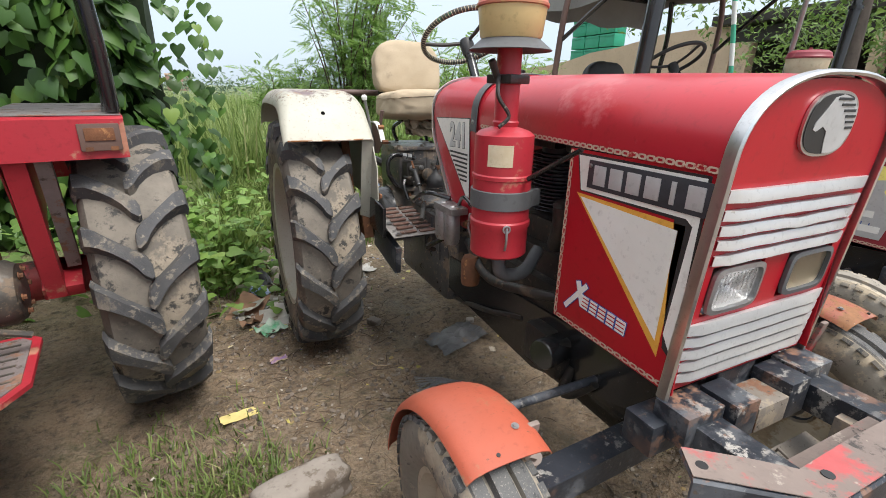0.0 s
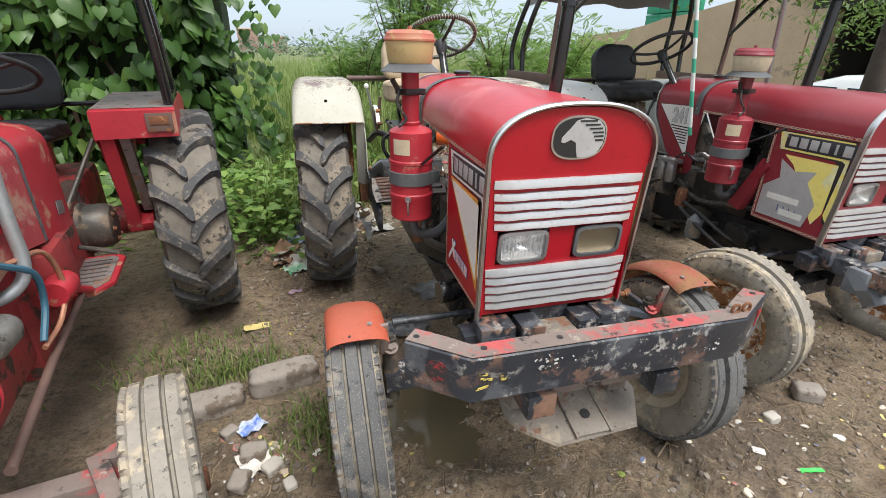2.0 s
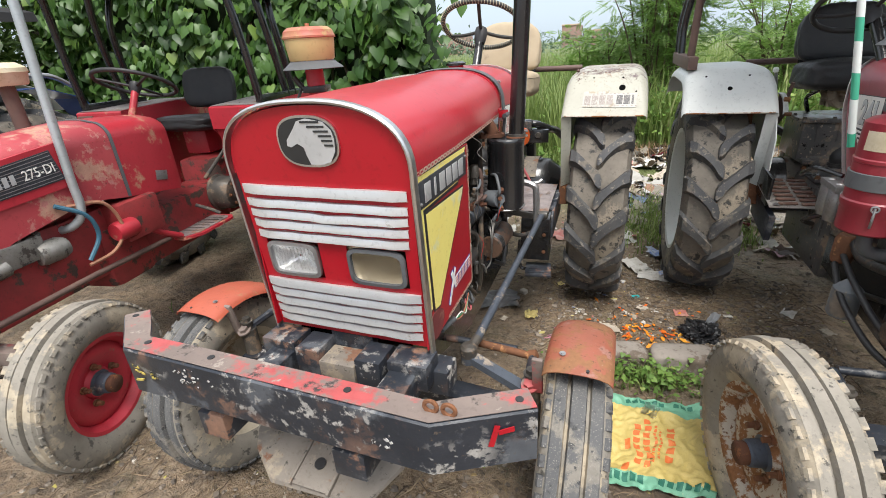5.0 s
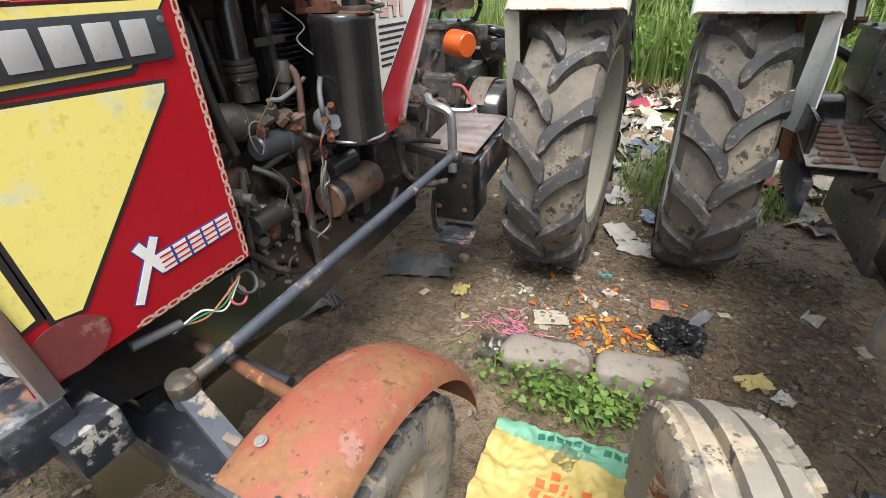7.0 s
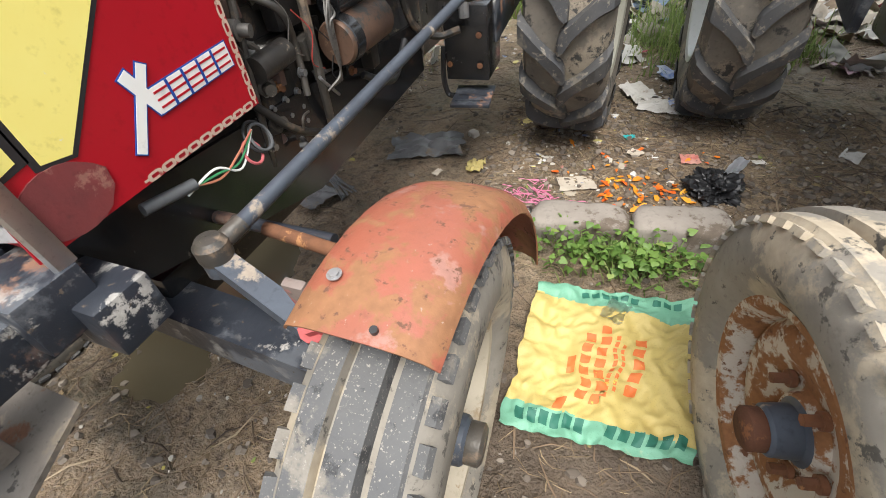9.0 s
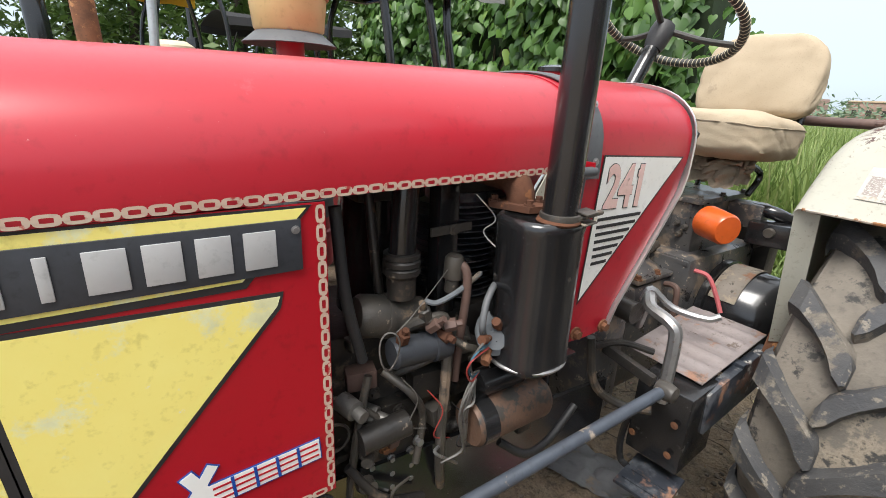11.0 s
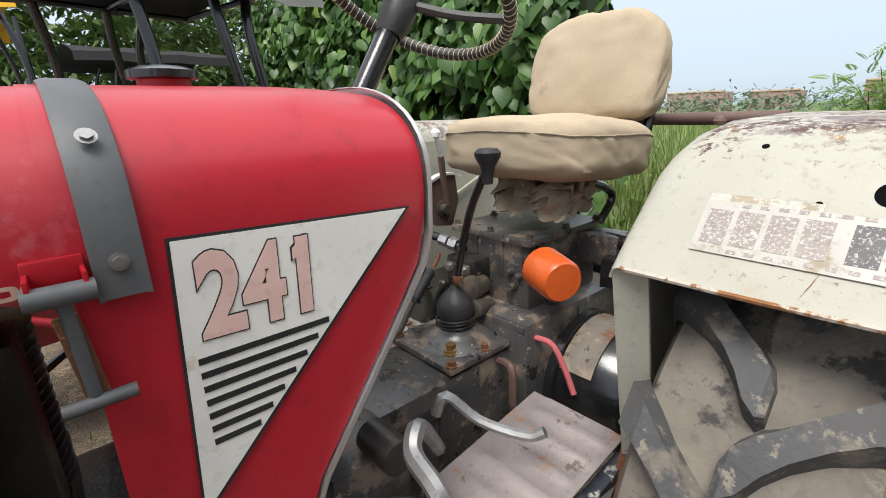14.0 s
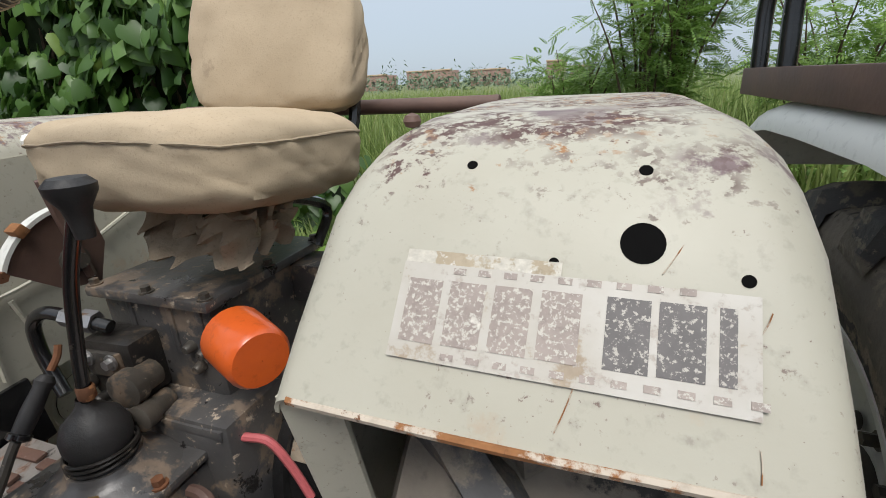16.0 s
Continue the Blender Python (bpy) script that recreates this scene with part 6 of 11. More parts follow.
    part("lift_cover", bx(B(), (-0.088, 2.085, 1.094), (0.300, 0.355, 0.020), bev=0.004), GEARGREY, lift, "flat oily cover plate")
    for px, py in ((-0.225, 1.922), (-0.088, 1.920), (0.048, 1.922), (0.048, 2.085), (0.048, 2.245), (-0.225, 2.085), (-0.225, 2.245)):
        part("cover_bolt", bolt(B(), (px, py, 1.103), (0, 0, 1), 0.009, 0.013), IRON, lift)
    part("side_arm", tube(B(), [(0.05, 2.20, 1.05), (0.17, 2.19, 1.06), (0.24, 2.24, 1.03), (0.28, 2.36, 0.99)], 0.024, 10), BLACK, lift)
    part("side_bracket", bx(B(), (0.205, 2.17, 0.985), (0.14, 0.09, 0.085), (0, 0, 12), 0.006), BLACK, lift)
    part("bracket_boss", lathe(B(), [(0.001, 0.010), (0.016, 0.010), (0.020, 0.0), (0.020, -0.01)], (0.215, 2.125, 0.995), (0.1, -1, 0), 16), IRON, lift)
    # quadrant of the lift lever: sector plate, pale rim, two levers
    qy, qz, qr = 1.985, 1.085, 0.150
    bm = B()
    arcs = [(qy - qr * math.cos(radians(a)), qz + qr * math.sin(radians(a))) for a in range(24, 112, 8)]
    prism(bm, yz([(qy + 0.02, qz - 0.02), (qy - 0.05, qz - 0.01)] + arcs + [(qy + 0.05, qz + 0.06)], -0.345), (0.006, 0, 0))
    quad = part("lever_quadrant", bm, RUSTDARK, lift, "brown steel lever quadrant with a pale rim")
    bm = B()
    rows = [[(-0.356 + d, qy - (qr + h) * math.cos(radians(a)), qz + (qr + h) * math.sin(radians(a))) for d, h in ((0, 0), (0, 0.008), (0.024, 0.008), (0.024, 0))] for a in range(22, 114, 7)]
    loft(bm, rows)
    part("quadrant_rim", bm, WHITEGREY, quad)
    part("rim_stop", lathe(B(), [(0.001, -0.016), (0.011, -0.016), (0.011, 0.016), (0.001, 0.016)], (-0.335, qy - 0.150, qz + 0.060), (1, 0, 0), 6), RUST, quad)
    part("rim_clamp", bx(B(), (-0.338, qy - 0.095, qz + 0.130), (0.030, 0.022, 0.022), (35, 0, 0), 0.004), RUSTPALE, quad)
    part("pivot_boss", lathe(B(), [(0.001, 0.03), (0.016, 0.03), (0.018, 0.01), (0.028, 0.008), (0.028, 0)], (-0.340, qy - 0.02, qz + 0.045), (1, -0.1, 0), 16), IRON, quad)
    part("lift_lever", tube(B(), [(-0.345, 1.99, 1.08), (-0.37, 2.0, 1.25), (-0.394, 1.992, 1.364)], 0.008, 8), STEEL, quad)
    part("lift_lever", tube(B(), [(-0.325, 1.98, 1.09), (-0.320, 1.955, 1.22), (-0.312, 1.94, 1.30)], 0.010, 8), RUSTDARK, quad)
    bm = lathe(B(), [(0.001, -0.016), (0.014, -0.01), (0.016, 0.004), (0.01, 0.014), (0.001, 0.016)], (-0.394, 1.992, 1.364), (0, 0, 1), 14)
    part("lever_ball", bm, WHITE, quad)
    # axle trumpets with a bent cover sheet near the box
    for sx in (1, -1):
        bm = B()
        lathe(bm, [(0.150, 0.10), (0.188, 0.11), (0.188, 0.135), (0.176, 0.14), (0.172, 0.30), (0.150, 0.33), (0.120, 0.37), (0.115, 0.46)], (0, 2.10, 0.675), (sx, 0, 0), 36)
        trumpet = part("axle_housing", bm, BLACK, T)
        rows = [[(sx * xx, 2.10 - 0.181 * math.cos(radians(a)), 0.675 + 0.181 * math.sin(radians(a))) for xx in (0.142, 0.235)] for a in range(28, 128, 10)]
        part("cover_sheet", loft(B(), rows, 0.003), MUDPLATE, trumpet)
    if o["dent"]:
        for pts in ([(-0.441, 1.828, 0.905), (-0.441, 1.840, 1.052), (-0.441, 1.905, 1.078), (-0.441, 1.995, 1.096)], [(-0.441, 1.905, 0.975), (-0.441, 1.885, 1.06)], [(-0.441, 2.08, 1.13), (-0.441, 2.30, 1.22)]):
            part("weld_bead", tube(B(), pts, 0.005, 6, 2), CREAM, T)
        for py, pz in ((1.745, 0.915), (1.62, 0.905)):
            part("wall_bolt", bolt(B(), (-0.444, py, pz), (1, 0, 0), 0.011, 0.012), RUST, T)
    # orange lamp
    if o["dent"]:
        bm = B()
        lathe(bm, [(0.001, 0), (0.055, 0), (0.058, 0.004), (0.055, 0.098), (0.048, 0.108), (0.001, 0.110)], (0.080, 1.935, 1.030), (0.90, -0.42, -0.05), 24)
        part("side_lamp", bm, REFLECT, T, "orange plastic side lamp")
        bm = tube(B(), [(0.015, 1.885, 0.862), (0.05, 1.880, 0.850), (0.11, 1.885, 0.855), (0.15, 1.895, 0.845), (0.185, 1.900, 0.79), (0.215, 1.90, 0.73)], 0.008, 8)
        part("battery_cable", bm, PINKWIRE, T, "thick pink battery cable")
    # pedals and their shafts
    bm = B()
    tube(bm, [(0.15, 1.50, 0.76), (0.225, 1.40, 0.905), (0.26, 1.36, 0.895), (0.325, 1.35, 0.88), (0.345, 1.35, 0.84), (0.350, 1.34, 0.66)], 0.017, 8, 4)
    pedal = part("clutch_pedal", bm, STEEL, T, "worn steel pedal arm")
    bm = B()
    tube(bm, [(0.15, 1.50, 0.84), (0.16, 1.52, 0.88), (0.215, 1.56, 0.83), (0.30, 1.60, 0.82), (0.33, 1.62, 0.835)], 0.011, 8, 4)
    part("brake_lever", bm, STEEL, T)
    bm = B()
    cy(bm, (0.13, 1.36, 0.86), (0.22, 1.36, 0.86), 0.032)
    tube(bm, [(0.20, 1.20, 0.82), (0.22, 1.22, 0.68), (0.27, 1.28, 0.62), (0.34, 1.32, 0.63)], 0.012, 8)
    tube(bm, [(0.19, 1.22, 0.78), (0.20, 1.35, 0.76), (0.26, 1.42, 0.74)], 0.010, 8)
    bx(bm, (0.26, 1.30, 0.74), (0.16, 0.02, 0.03), (0, 8, 0), 0.003)
    part("steering_box", bm, ENGINE, T)
    # footboards with pressed ribs
    for sx in (1, -1):
        bm = B()
        rows = []
        for j in range(33):
            yy = 1.45 + 0.36 * j / 32
            hump = 0.009 * max(0.0, math.sin(2 * math.pi * j / 5.3))
            rows.append([(sx * xx, yy, (0.70 if sx > 0 else 0.735) + 0.055 * j / 32 + (hump if 0.20 < xx < 0.37 else 0)) for xx in ((0.16, 0.195, 0.21, 0.365, 0.38, 0.395) if sx > 0 else (0.16, 0.195, 0.21, 0.395, 0.41, 0.43))])
        loft(bm, rows, 0.004)
        board = part("footboard", bm, RUSTPLATE if sx > 0 else WORNPLATE, T, "ribbed steel footboard with brown dirt")
        if sx < 0:
            for k in range(7):
                yy = 1.475 + 0.049 * k
                for xa in (0.245, 0.345):
                    part("tread_bar", bx(B(), (-xa, yy + 0.006 * (xa > 0.3), 0.745 + 0.153 * (yy - 1.45)), (0.085, 0.022, 0.008), (8.7, 0, 3), 0.002), TREADBROWN, board)
            for xa, yy in ((0.40, 1.47), (0.40, 1.60), (0.19, 1.50)):
                part("board_bolt", bolt(B(), (-xa, yy, 0.742 + 0.153 * (yy - 1.45)), (0, 0, 1), 0.010, 0.007), STEEL, board)
        bm = B()
        bx(bm, (sx * 0.405, 1.63, 0.635), (0.03, 0.34, 0.14), (9, 0, 0), 0.004)
        bx(bm, (sx * 0.30, 1.64, 0.69), (0.24, 0.03, 0.05), (0, 0, 0), 0.004)
        part("footboard_bracket", bm, CHIPPED, T)
    if o["dent"]:
        bm = bx(B(), (0.335, 1.46, 0.567), (0.155, 0.19, 0.245), (0, 0, 4), 0.006)
        box_ = part("battery_box", bm, BLACK, T, "black sheet steel battery box")
        bm = B()
        for yy, zz in ((1.361, 0.60), (1.361, 0.50)):
            for xx in (0.28, 0.39):
                bolt(bm, (xx, yy - 0.002, zz), (0, -1, 0), 0.007, 0.006)
        pieces("box_bolt", bm, RUST, box_)
    bm = bx(B(), (0.365, 1.345, 0.395), (0.14, 0.15, 0.012), (3, 0, 8), 0.003)
    for k in range(3):
        bx(bm, (0.365, 1.30 + k * 0.045, 0.402), (0.10, 0.012, 0.004), (3, 0, 8))
    stp = part("mounting_step", bm, CHIPPED, T)
    bm = tube(B(), [(0.26, 1.36, 0.56), (0.255, 1.35, 0.46), (0.27, 1.345, 0.40), (0.30, 1.345, 0.392)], 0.010, 8)
    part("step_hanger", bm, BLACK, stp)

    # steering column and wheel
    hub, foot = (Vector((0.0, 1.585, 1.628)), Vector((0.0, 1.375, 1.30))) if o["dent"] else (Vector((-0.20, 1.53, 1.628)), Vector((-0.15, 1.30, 1.32)))
    d = (hub - foot).normalized()
    bm = tube(B(), [foot, hub - d * 0.02], 0.022, 14, 1)
    col = part("steering_column", bm, BLACK, T)
    wd = Vector((0, 0.60, 1)).normalized()
    bm = B()
    lathe(bm, [(0.024, -0.07), (0.030, -0.05), (0.034, -0.01), (0.030, 0.012), (0.001, 0.018)], hub, wd, 20)
    part("wheel_hub", bm, VINYL, col)
    bm = tube(B(), ring(hub + wd * 0.03, wd, 0.205, 56), 0.0125, 10, closed=True)
    swheel = part("steering_wheel", bm, o["wheel_mat"], col, "steering wheel bound with dark tape")
    bm = B()
    mm = Matrix.Translation(hub) @ spin(wd)
    for a in (90, 210, 330):
        c, s = math.cos(radians(a + 10)), math.sin(radians(a + 10))
        tube(bm, [mm @ Vector((0.02 * c, 0.02 * s, 0)), mm @ Vector((0.11 * c, 0.11 * s, 0.008)), mm @ Vector((0.205 * c, 0.205 * s, 0.03))], 0.009, 8)
    pieces("spoke", bm, o["wheel_mat"], swheel)
    if o["dent"]:
        bm = B()
        for k in range(90):
            a = 2 * math.pi * k / 90
            c0 = mm @ Vector((0.205 * math.cos(a), 0.205 * math.sin(a), 0.03))
            tdir = (mm.to_3x3() @ Vector((-math.sin(a) + 0.25 * math.cos(a), math.cos(a), 0.1))).normalized()
            tube(bm, ring(c0, tdir, 0.0132, 8), 0.0012, 4, closed=True)
        part("cord_binding", bm, LABELPAPER, swheel, "pale cord wound round the rim")

    # seat
    sxm = o["seat_x"]
    bm = seat_shape(B(), (sxm, 2.08, 1.325), (0.47, 0.43, 0.155), -4, 0, 0.6)
    seat = part("seat", bm, o["seat"], T, o["seat_label"])
    if o["dent"]:
        part("seat_seam", seat_seam((sxm, 2.08, 1.325), (0.47, 0.43, 0.155), -4, 0.45, 0, 0.6), SEAM, seat)
    bm = seat_shape(B(), (sxm, 2.315, 1.535), (0.43, 0.31, 0.11), 78, 0.30, 0.8)
    part("backrest", bm, o["seat"], seat)
    bm = B()
    bx(bm, (sxm, 2.12, 1.258), (0.22, 0.24, 0.03), bev=0.005)
    for sx in (-1, 1):
        tube(bm, [(sxm + sx * 0.14, 2.26, 1.26), (sxm + sx * 0.16, 2.34, 1.36), (sxm + sx * 0.16, 2.36, 1.5)], 0.014, 8)
        tube(bm, [(sxm + sx * 0.10, 2.22, 1.10), (sxm + sx * 0.11, 2.26, 1.18), (sxm + sx * 0.10, 2.12, 1.24)], 0.012, 8)
    part("seat_frame", bm, BLACK, seat)
    for k in range(3):
        nn = 26
        rows = []
        for i in range(nn):
            row = []
            for j in range(16):
                u, v = i / (nn - 1), j / 15
                n1 = noise.noise(Vector((u * 3 + k * 9, v * 2, k)))
                n2 = noise.noise(Vector((u * 6 + k * 5, v * 4, k + 7)))
                row.append((sxm - 0.10 + 0.25 * u, 2.0 + 0.05 * k + 0.06 * n2 - 0.03 * v, 1.245 - 0.085 * v + 0.026 * n1 + 0.02 * n2))
            rows.append(row)
        part("crumpled_cloth", loft(B(), rows), RAG, seat, "crumpled dirty cloth hanging under the seat")

    # rear mudguards
    for sx, (gx0, gx1), (wx, wy, wz) in ((1, o["guard_r"], o["rear"][1]), (-1, o["guard_l"], o["rear"][0])):
        xin, xout = gx0, gx1
        prof = [(1.655, 1.182), (1.668, 1.1985), (1.701, 1.2402), (1.738, 1.287), (1.772, 1.335), (1.812, 1.366), (1.862, 1.388), (1.93, 1.398), (2.2, 1.402), (2.40, 1.398), (2.52, 1.370), (2.62, 1.30), (2.68, 1.20)]
        rows = []
        for y, z in prof:
            k = min(1.0, max(0.0, (z - 1.15) / 0.25))
            inx = xin + sx * 0.008 * k ** 1.5
            outx = xout - sx * 0.008 * k ** 1.5
            w_ = outx - inx
            rr = 0.024 + 0.060 * k * k
            edge = [(rr * (1 - math.sin(a)), rr * 0.9 * (1 - math.cos(a))) for a in [math.pi / 2 * j / 5 for j in range(5, -1, -1)]]
            rows.append([(inx + sx * dx, y + dz * 0.25, z - dz) for dx, dz in edge] +
                        [(inx + w_ * f_, y, z) for f_ in (0.35, 0.5, 0.65)] +
                        [(outx - sx * dx, y + dz * 0.25, z - dz) for dx, dz in reversed(edge)])
        bm = loft(B(), rows, 0.004)
        mg = part("rear_mudguard", bm, CREAMTOP if o["dent"] else o["guard_mat"], T, o["guard_label"])
        bm = tube(B(), [(xin + sx * 0.02, 1.657, 1.180), (xin + (xout - xin) * 0.5, 1.654, 1.179), (xout - sx * 0.02, 1.657, 1.180)], 0.0042, 6)
        part("rolled_edge", bm, RUSTPALE, mg)
        # inner wall beside the wheel
        wall = [(1.672, 1.150), (1.745, 1.250), (1.820, 1.305), (1.90, 1.332), (2.2, 1.342), (2.45, 1.332), (2.60, 1.25), (2.65, 1.12), (2.45, 0.98), (2.25, 0.92), (2.1, 0.86), (1.95, 0.80), (1.85, 0.74), (1.82, 0.72), (1.775, 0.76)]
        if sx < 0:
            wall = wall[:9] + [(2.25, 0.92), (2.1, 0.88), (1.85, 0.875), (1.605, 0.885), (1.61, 1.05)]
            part("platform_side", bx(B(), (xin, 1.70, 0.80), (0.016, 0.34, 0.155), (4, 0, 0), 0.004), BLACK, T)
        bm = prism(B(), [(xin + sx * (0.002 + 0.008 * min(1, max(0, (z - 1.15) / 0.25)) ** 1.5), y, z) for y, z in wall], (sx * 0.005, 0, 0))
        part("inner_wall", bm, o["guard_mat"], mg)
        bm = B()
        prism(bm, [(xin + sx * 0.004, 1.660, 1.178), (xin + sx * 0.055, 1.680, 1.17), (xin + sx * 0.055, 1.765, 0.78), (xin + sx * 0.004, 1.755, 0.76)], (0, 0.006, 0))
        part("front_flange", bm, o["guard_mat"], mg)
        bm = B()
        bx(bm, (xin + sx * 0.02, 1.80, 0.72), (0.05, 0.10, 0.16), (-18, 0, 0), 0.006)
        bx(bm, (xin + sx * 0.09, 1.84, 1.0), (0.04, 0.03, 0.34), (-16, 0, 0), 0.006)
        part("guard_stay", bm, RUST, mg)
        bm = B()
        holes = o["holes_r"] if sx > 0 else o["holes_l"]
        for f_, y, z, r in holes:
            xx = xin + (xout - xin) * f_
            for (ya, za), (yb, zb) in zip(prof, prof[1:]):
                if ya <= y <= yb:
                    z = za + (zb - za) * (y - ya) / (yb - ya)
                    nrm = Vector((0, za - zb, yb - ya)).normalized()
            cy(bm, Vector((xx, y, z)) - nrm * 0.008, Vector((xx, y, z)) + nrm * 0.0006, r, seg=24)
        pieces("drilled_hole", bm, HOLEDARK, mg)
        if sx > 0 and o["dent"]:
            # worn sticker, its writing as plain bars
            nrm = Vector((0, -0.785, 0.62)).normalized()
            up = Vector((0, 0.62, 0.785)).normalized()
            fr = Matrix(((1, 0, 0, 0.656), (0, up.y, nrm.y, 1.7115), (0, up.z, nrm.z, 1.2549), (0, 0, 0, 1))) @ Matrix.Scale(0.90, 4)
            bm = B()
            bx_m(bm, fr @ pose(0.002, -0.002, 0.0018, 0, 0, -1), (0.300, 0.092, 0.0006))
            stick_top = B()
            bx_m(stick_top, fr @ pose(-0.072, 0.049, 0.0014, 0, 0, -1), (0.148, 0.018, 0.0006))
            part("glue_stain", stick_top, GLUE, mg)
            stick = part("sticker", bm, STICKER, mg, "worn white sticker with faded dark bars")
            for k, xx in enumerate((-0.122, -0.080, -0.038, 0.004, 0.058, 0.098, 0.130)):
                bm = B()
                bx_m(bm, fr @ pose(xx, 0.0, 0.0024, 0, 0, -1), (0.012 if k == 6 else 0.034, 0.060, 0.0005))
                part("print_bar", bm, FADEDINK if k < 4 else INKGREY, stick)
            for xa, ya, xb, yb in ((0.008, -0.085, 0.020, -0.048), (0.083, 0.054, 0.104, 0.092), (0.150, -0.070, 0.150, -0.092), (0.152, 0.012, 0.160, 0.030)):
                cut_ = B()
                tube(cut_, [fr @ Vector((xa, ya, 0.0004)), fr @ Vector(((xa + xb) / 2 + 0.0006, (ya + yb) / 2, 0.0004)), fr @ Vector((xb, yb, 0.0001))], 0.0005, 5, 3)
                part("rust_scratch", cut_, RUSTPALE, mg)
            for yy, n_ in ((0.040, 9), (-0.040, 11)):
                for k in range(n_):
                    bm = B()
                    bx_m(bm, fr @ pose(-0.09 + 0.024 * k, yy, 0.0024, 0, 0, -1), (0.012, 0.006, 0.0005))
                    part("print_bar", bm, FADEDINK, stick)
    # bar across behind the seat
    bm = cy(B(), (o["guard_l"][0] - 0.03, 2.46, 1.385), (o["guard_r"][0] + 0.03, 2.46, 1.385), 0.018)
    part("cross_bar", bm, RUSTDARK, T)
    bm = B()
    bx(bm, (0, 2.42, 0.80), (0.30, 0.10, 0.30), bev=0.02)
    tube(bm, [(0.1, 2.3, 0.9), (0.25, 2.45, 0.98), (0.32, 2.6, 0.90)], 0.025, 8)
    tube(bm, [(-0.1, 2.3, 0.9), (-0.25, 2.45, 0.98), (-0.32, 2.6, 0.90)], 0.025, 8)
    pieces("lift_arm", bm, ENGINE, T)
    for k, sx in ((0, -1), (1, 1)):
        wx, wy, wz = o["rear"][k]
        rear_wheel(T, wx, wy, wz, 0.635, 0.315, sx, o["rear_rim"], 0.13 + 0.4 * k)
    return T


RUSTPLATE = pmat("dirty_ribbed_steel", (0.31, 0.265, 0.255), (0.22, 0.19, 0.185), 0.50, 0.3, 9, 0.3, 70, stain=[((0.27, 0.15, 0.10), 9, 0.34, 0.85), ((0.12, 0.09, 0.075), 16, 0.30, 0.8)])
RUSTDARK = pmat("brown_painted_bar", (0.10, 0.06, 0.05), (0.15, 0.09, 0.07), 0.6, 0.0, 9, 0.2, 70)
STICKER = pmat("scraped_sticker", (0.49, 0.475, 0.44), (0.42, 0.395, 0.345), 0.5, 0.0, 14, 0.05, 60, stain=[((0.34, 0.28, 0.21), 14, 0.30, 0.7), ((0.40, 0.36, 0.32), 60, 0.34, 0.7)])
FADEDINK = pmat("faded_print", (0.36, 0.31, 0.28), (0.26, 0.22, 0.20), 0.6, 0.0, 30, 0.05, 120, stain=[((0.50, 0.48, 0.43), 260, 0.44, 0.6), ((0.54, 0.52, 0.47), 30, 0.20, 0.6)])
INKGREY = pmat("worn_black_print", (0.10, 0.095, 0.095), (0.15, 0.14, 0.14), 0.6, 0.0, 30, 0.05, 120, stain=((0.44, 0.42, 0.38), 260, 0.40, 0.6))
ARMGREY = pmat("blue_grey_worn_paint", (0.080, 0.095, 0.120), (0.055, 0.062, 0.078), 0.5, 0.2, 9, 0.15, 70, stain=((0.30, 0.25, 0.20), 12, 0.30, 0.8))
TAPE = pmat("dark_bound_rim", (0.035, 0.04, 0.035), (0.05, 0.045, 0.04), 0.5, 0.0, 14, 0.3, 120, stain=((0.02, 0.20, 0.10), 6, 0.25, 0.5))
GREYBLUE = pmat("grey_painted_cast", (0.17, 0.185, 0.20), (0.13, 0.14, 0.15), 0.6, 0.0, 7, 0.2, 60, stain=((0.25, 0.21, 0.17), 8, 0.30, 0.85))

main_options = dict(
    red=RED, front_red=RED_FRONT, dent=True, mascot=False, decal_right=YELLOW, decal_left=WHITE, patch=RUSTRED, stack=1.80, bowl=BOWL,
    cleaner=(-0.385, 0.615), label_at=235, bump_z=0.880, bumper=True, skid=MUDPLATE,
    front=((-0.690, 0.165, 0.335), (0.670, 0.165, 0.335)), guards=True, guard_dx=(0.005, 0.015), camber=(-3, 3), steer=(-2, 4),
    front_rim=RIMTAN, front_tyre=RUBBERGREY, wheel_mat=TAPE, seat_x=-0.025, seat=CANVAS,
    seat_label="seat in a beige canvas cover", guard_r=(0.415, 0.852), guard_l=(-0.450, -0.875), guard_mat=CREAM,
    guard_label="cream sheet steel mudguard with flaking paint",
    holes_r=((0.689, 1.7555, 1.310, 0.0165), (0.348, 1.806, 1.362, 0.0050), (0.69, 1.803, 1.360, 0.0055), (0.540, 1.7435, 1.294, 0.0042), (0.850, 1.742, 1.292, 0.0048)),
    holes_l=((0.52, 1.745, 1.298, 0.010),), rear=((-0.715, 2.10, 0.615), (0.640, 2.10, 0.615)), rear_rim=CREAM)
main_tractor = arch_tractor(main_options, None, "red tractor with arched bonnet, bright louvres and cream mudguards", "parked tractors")

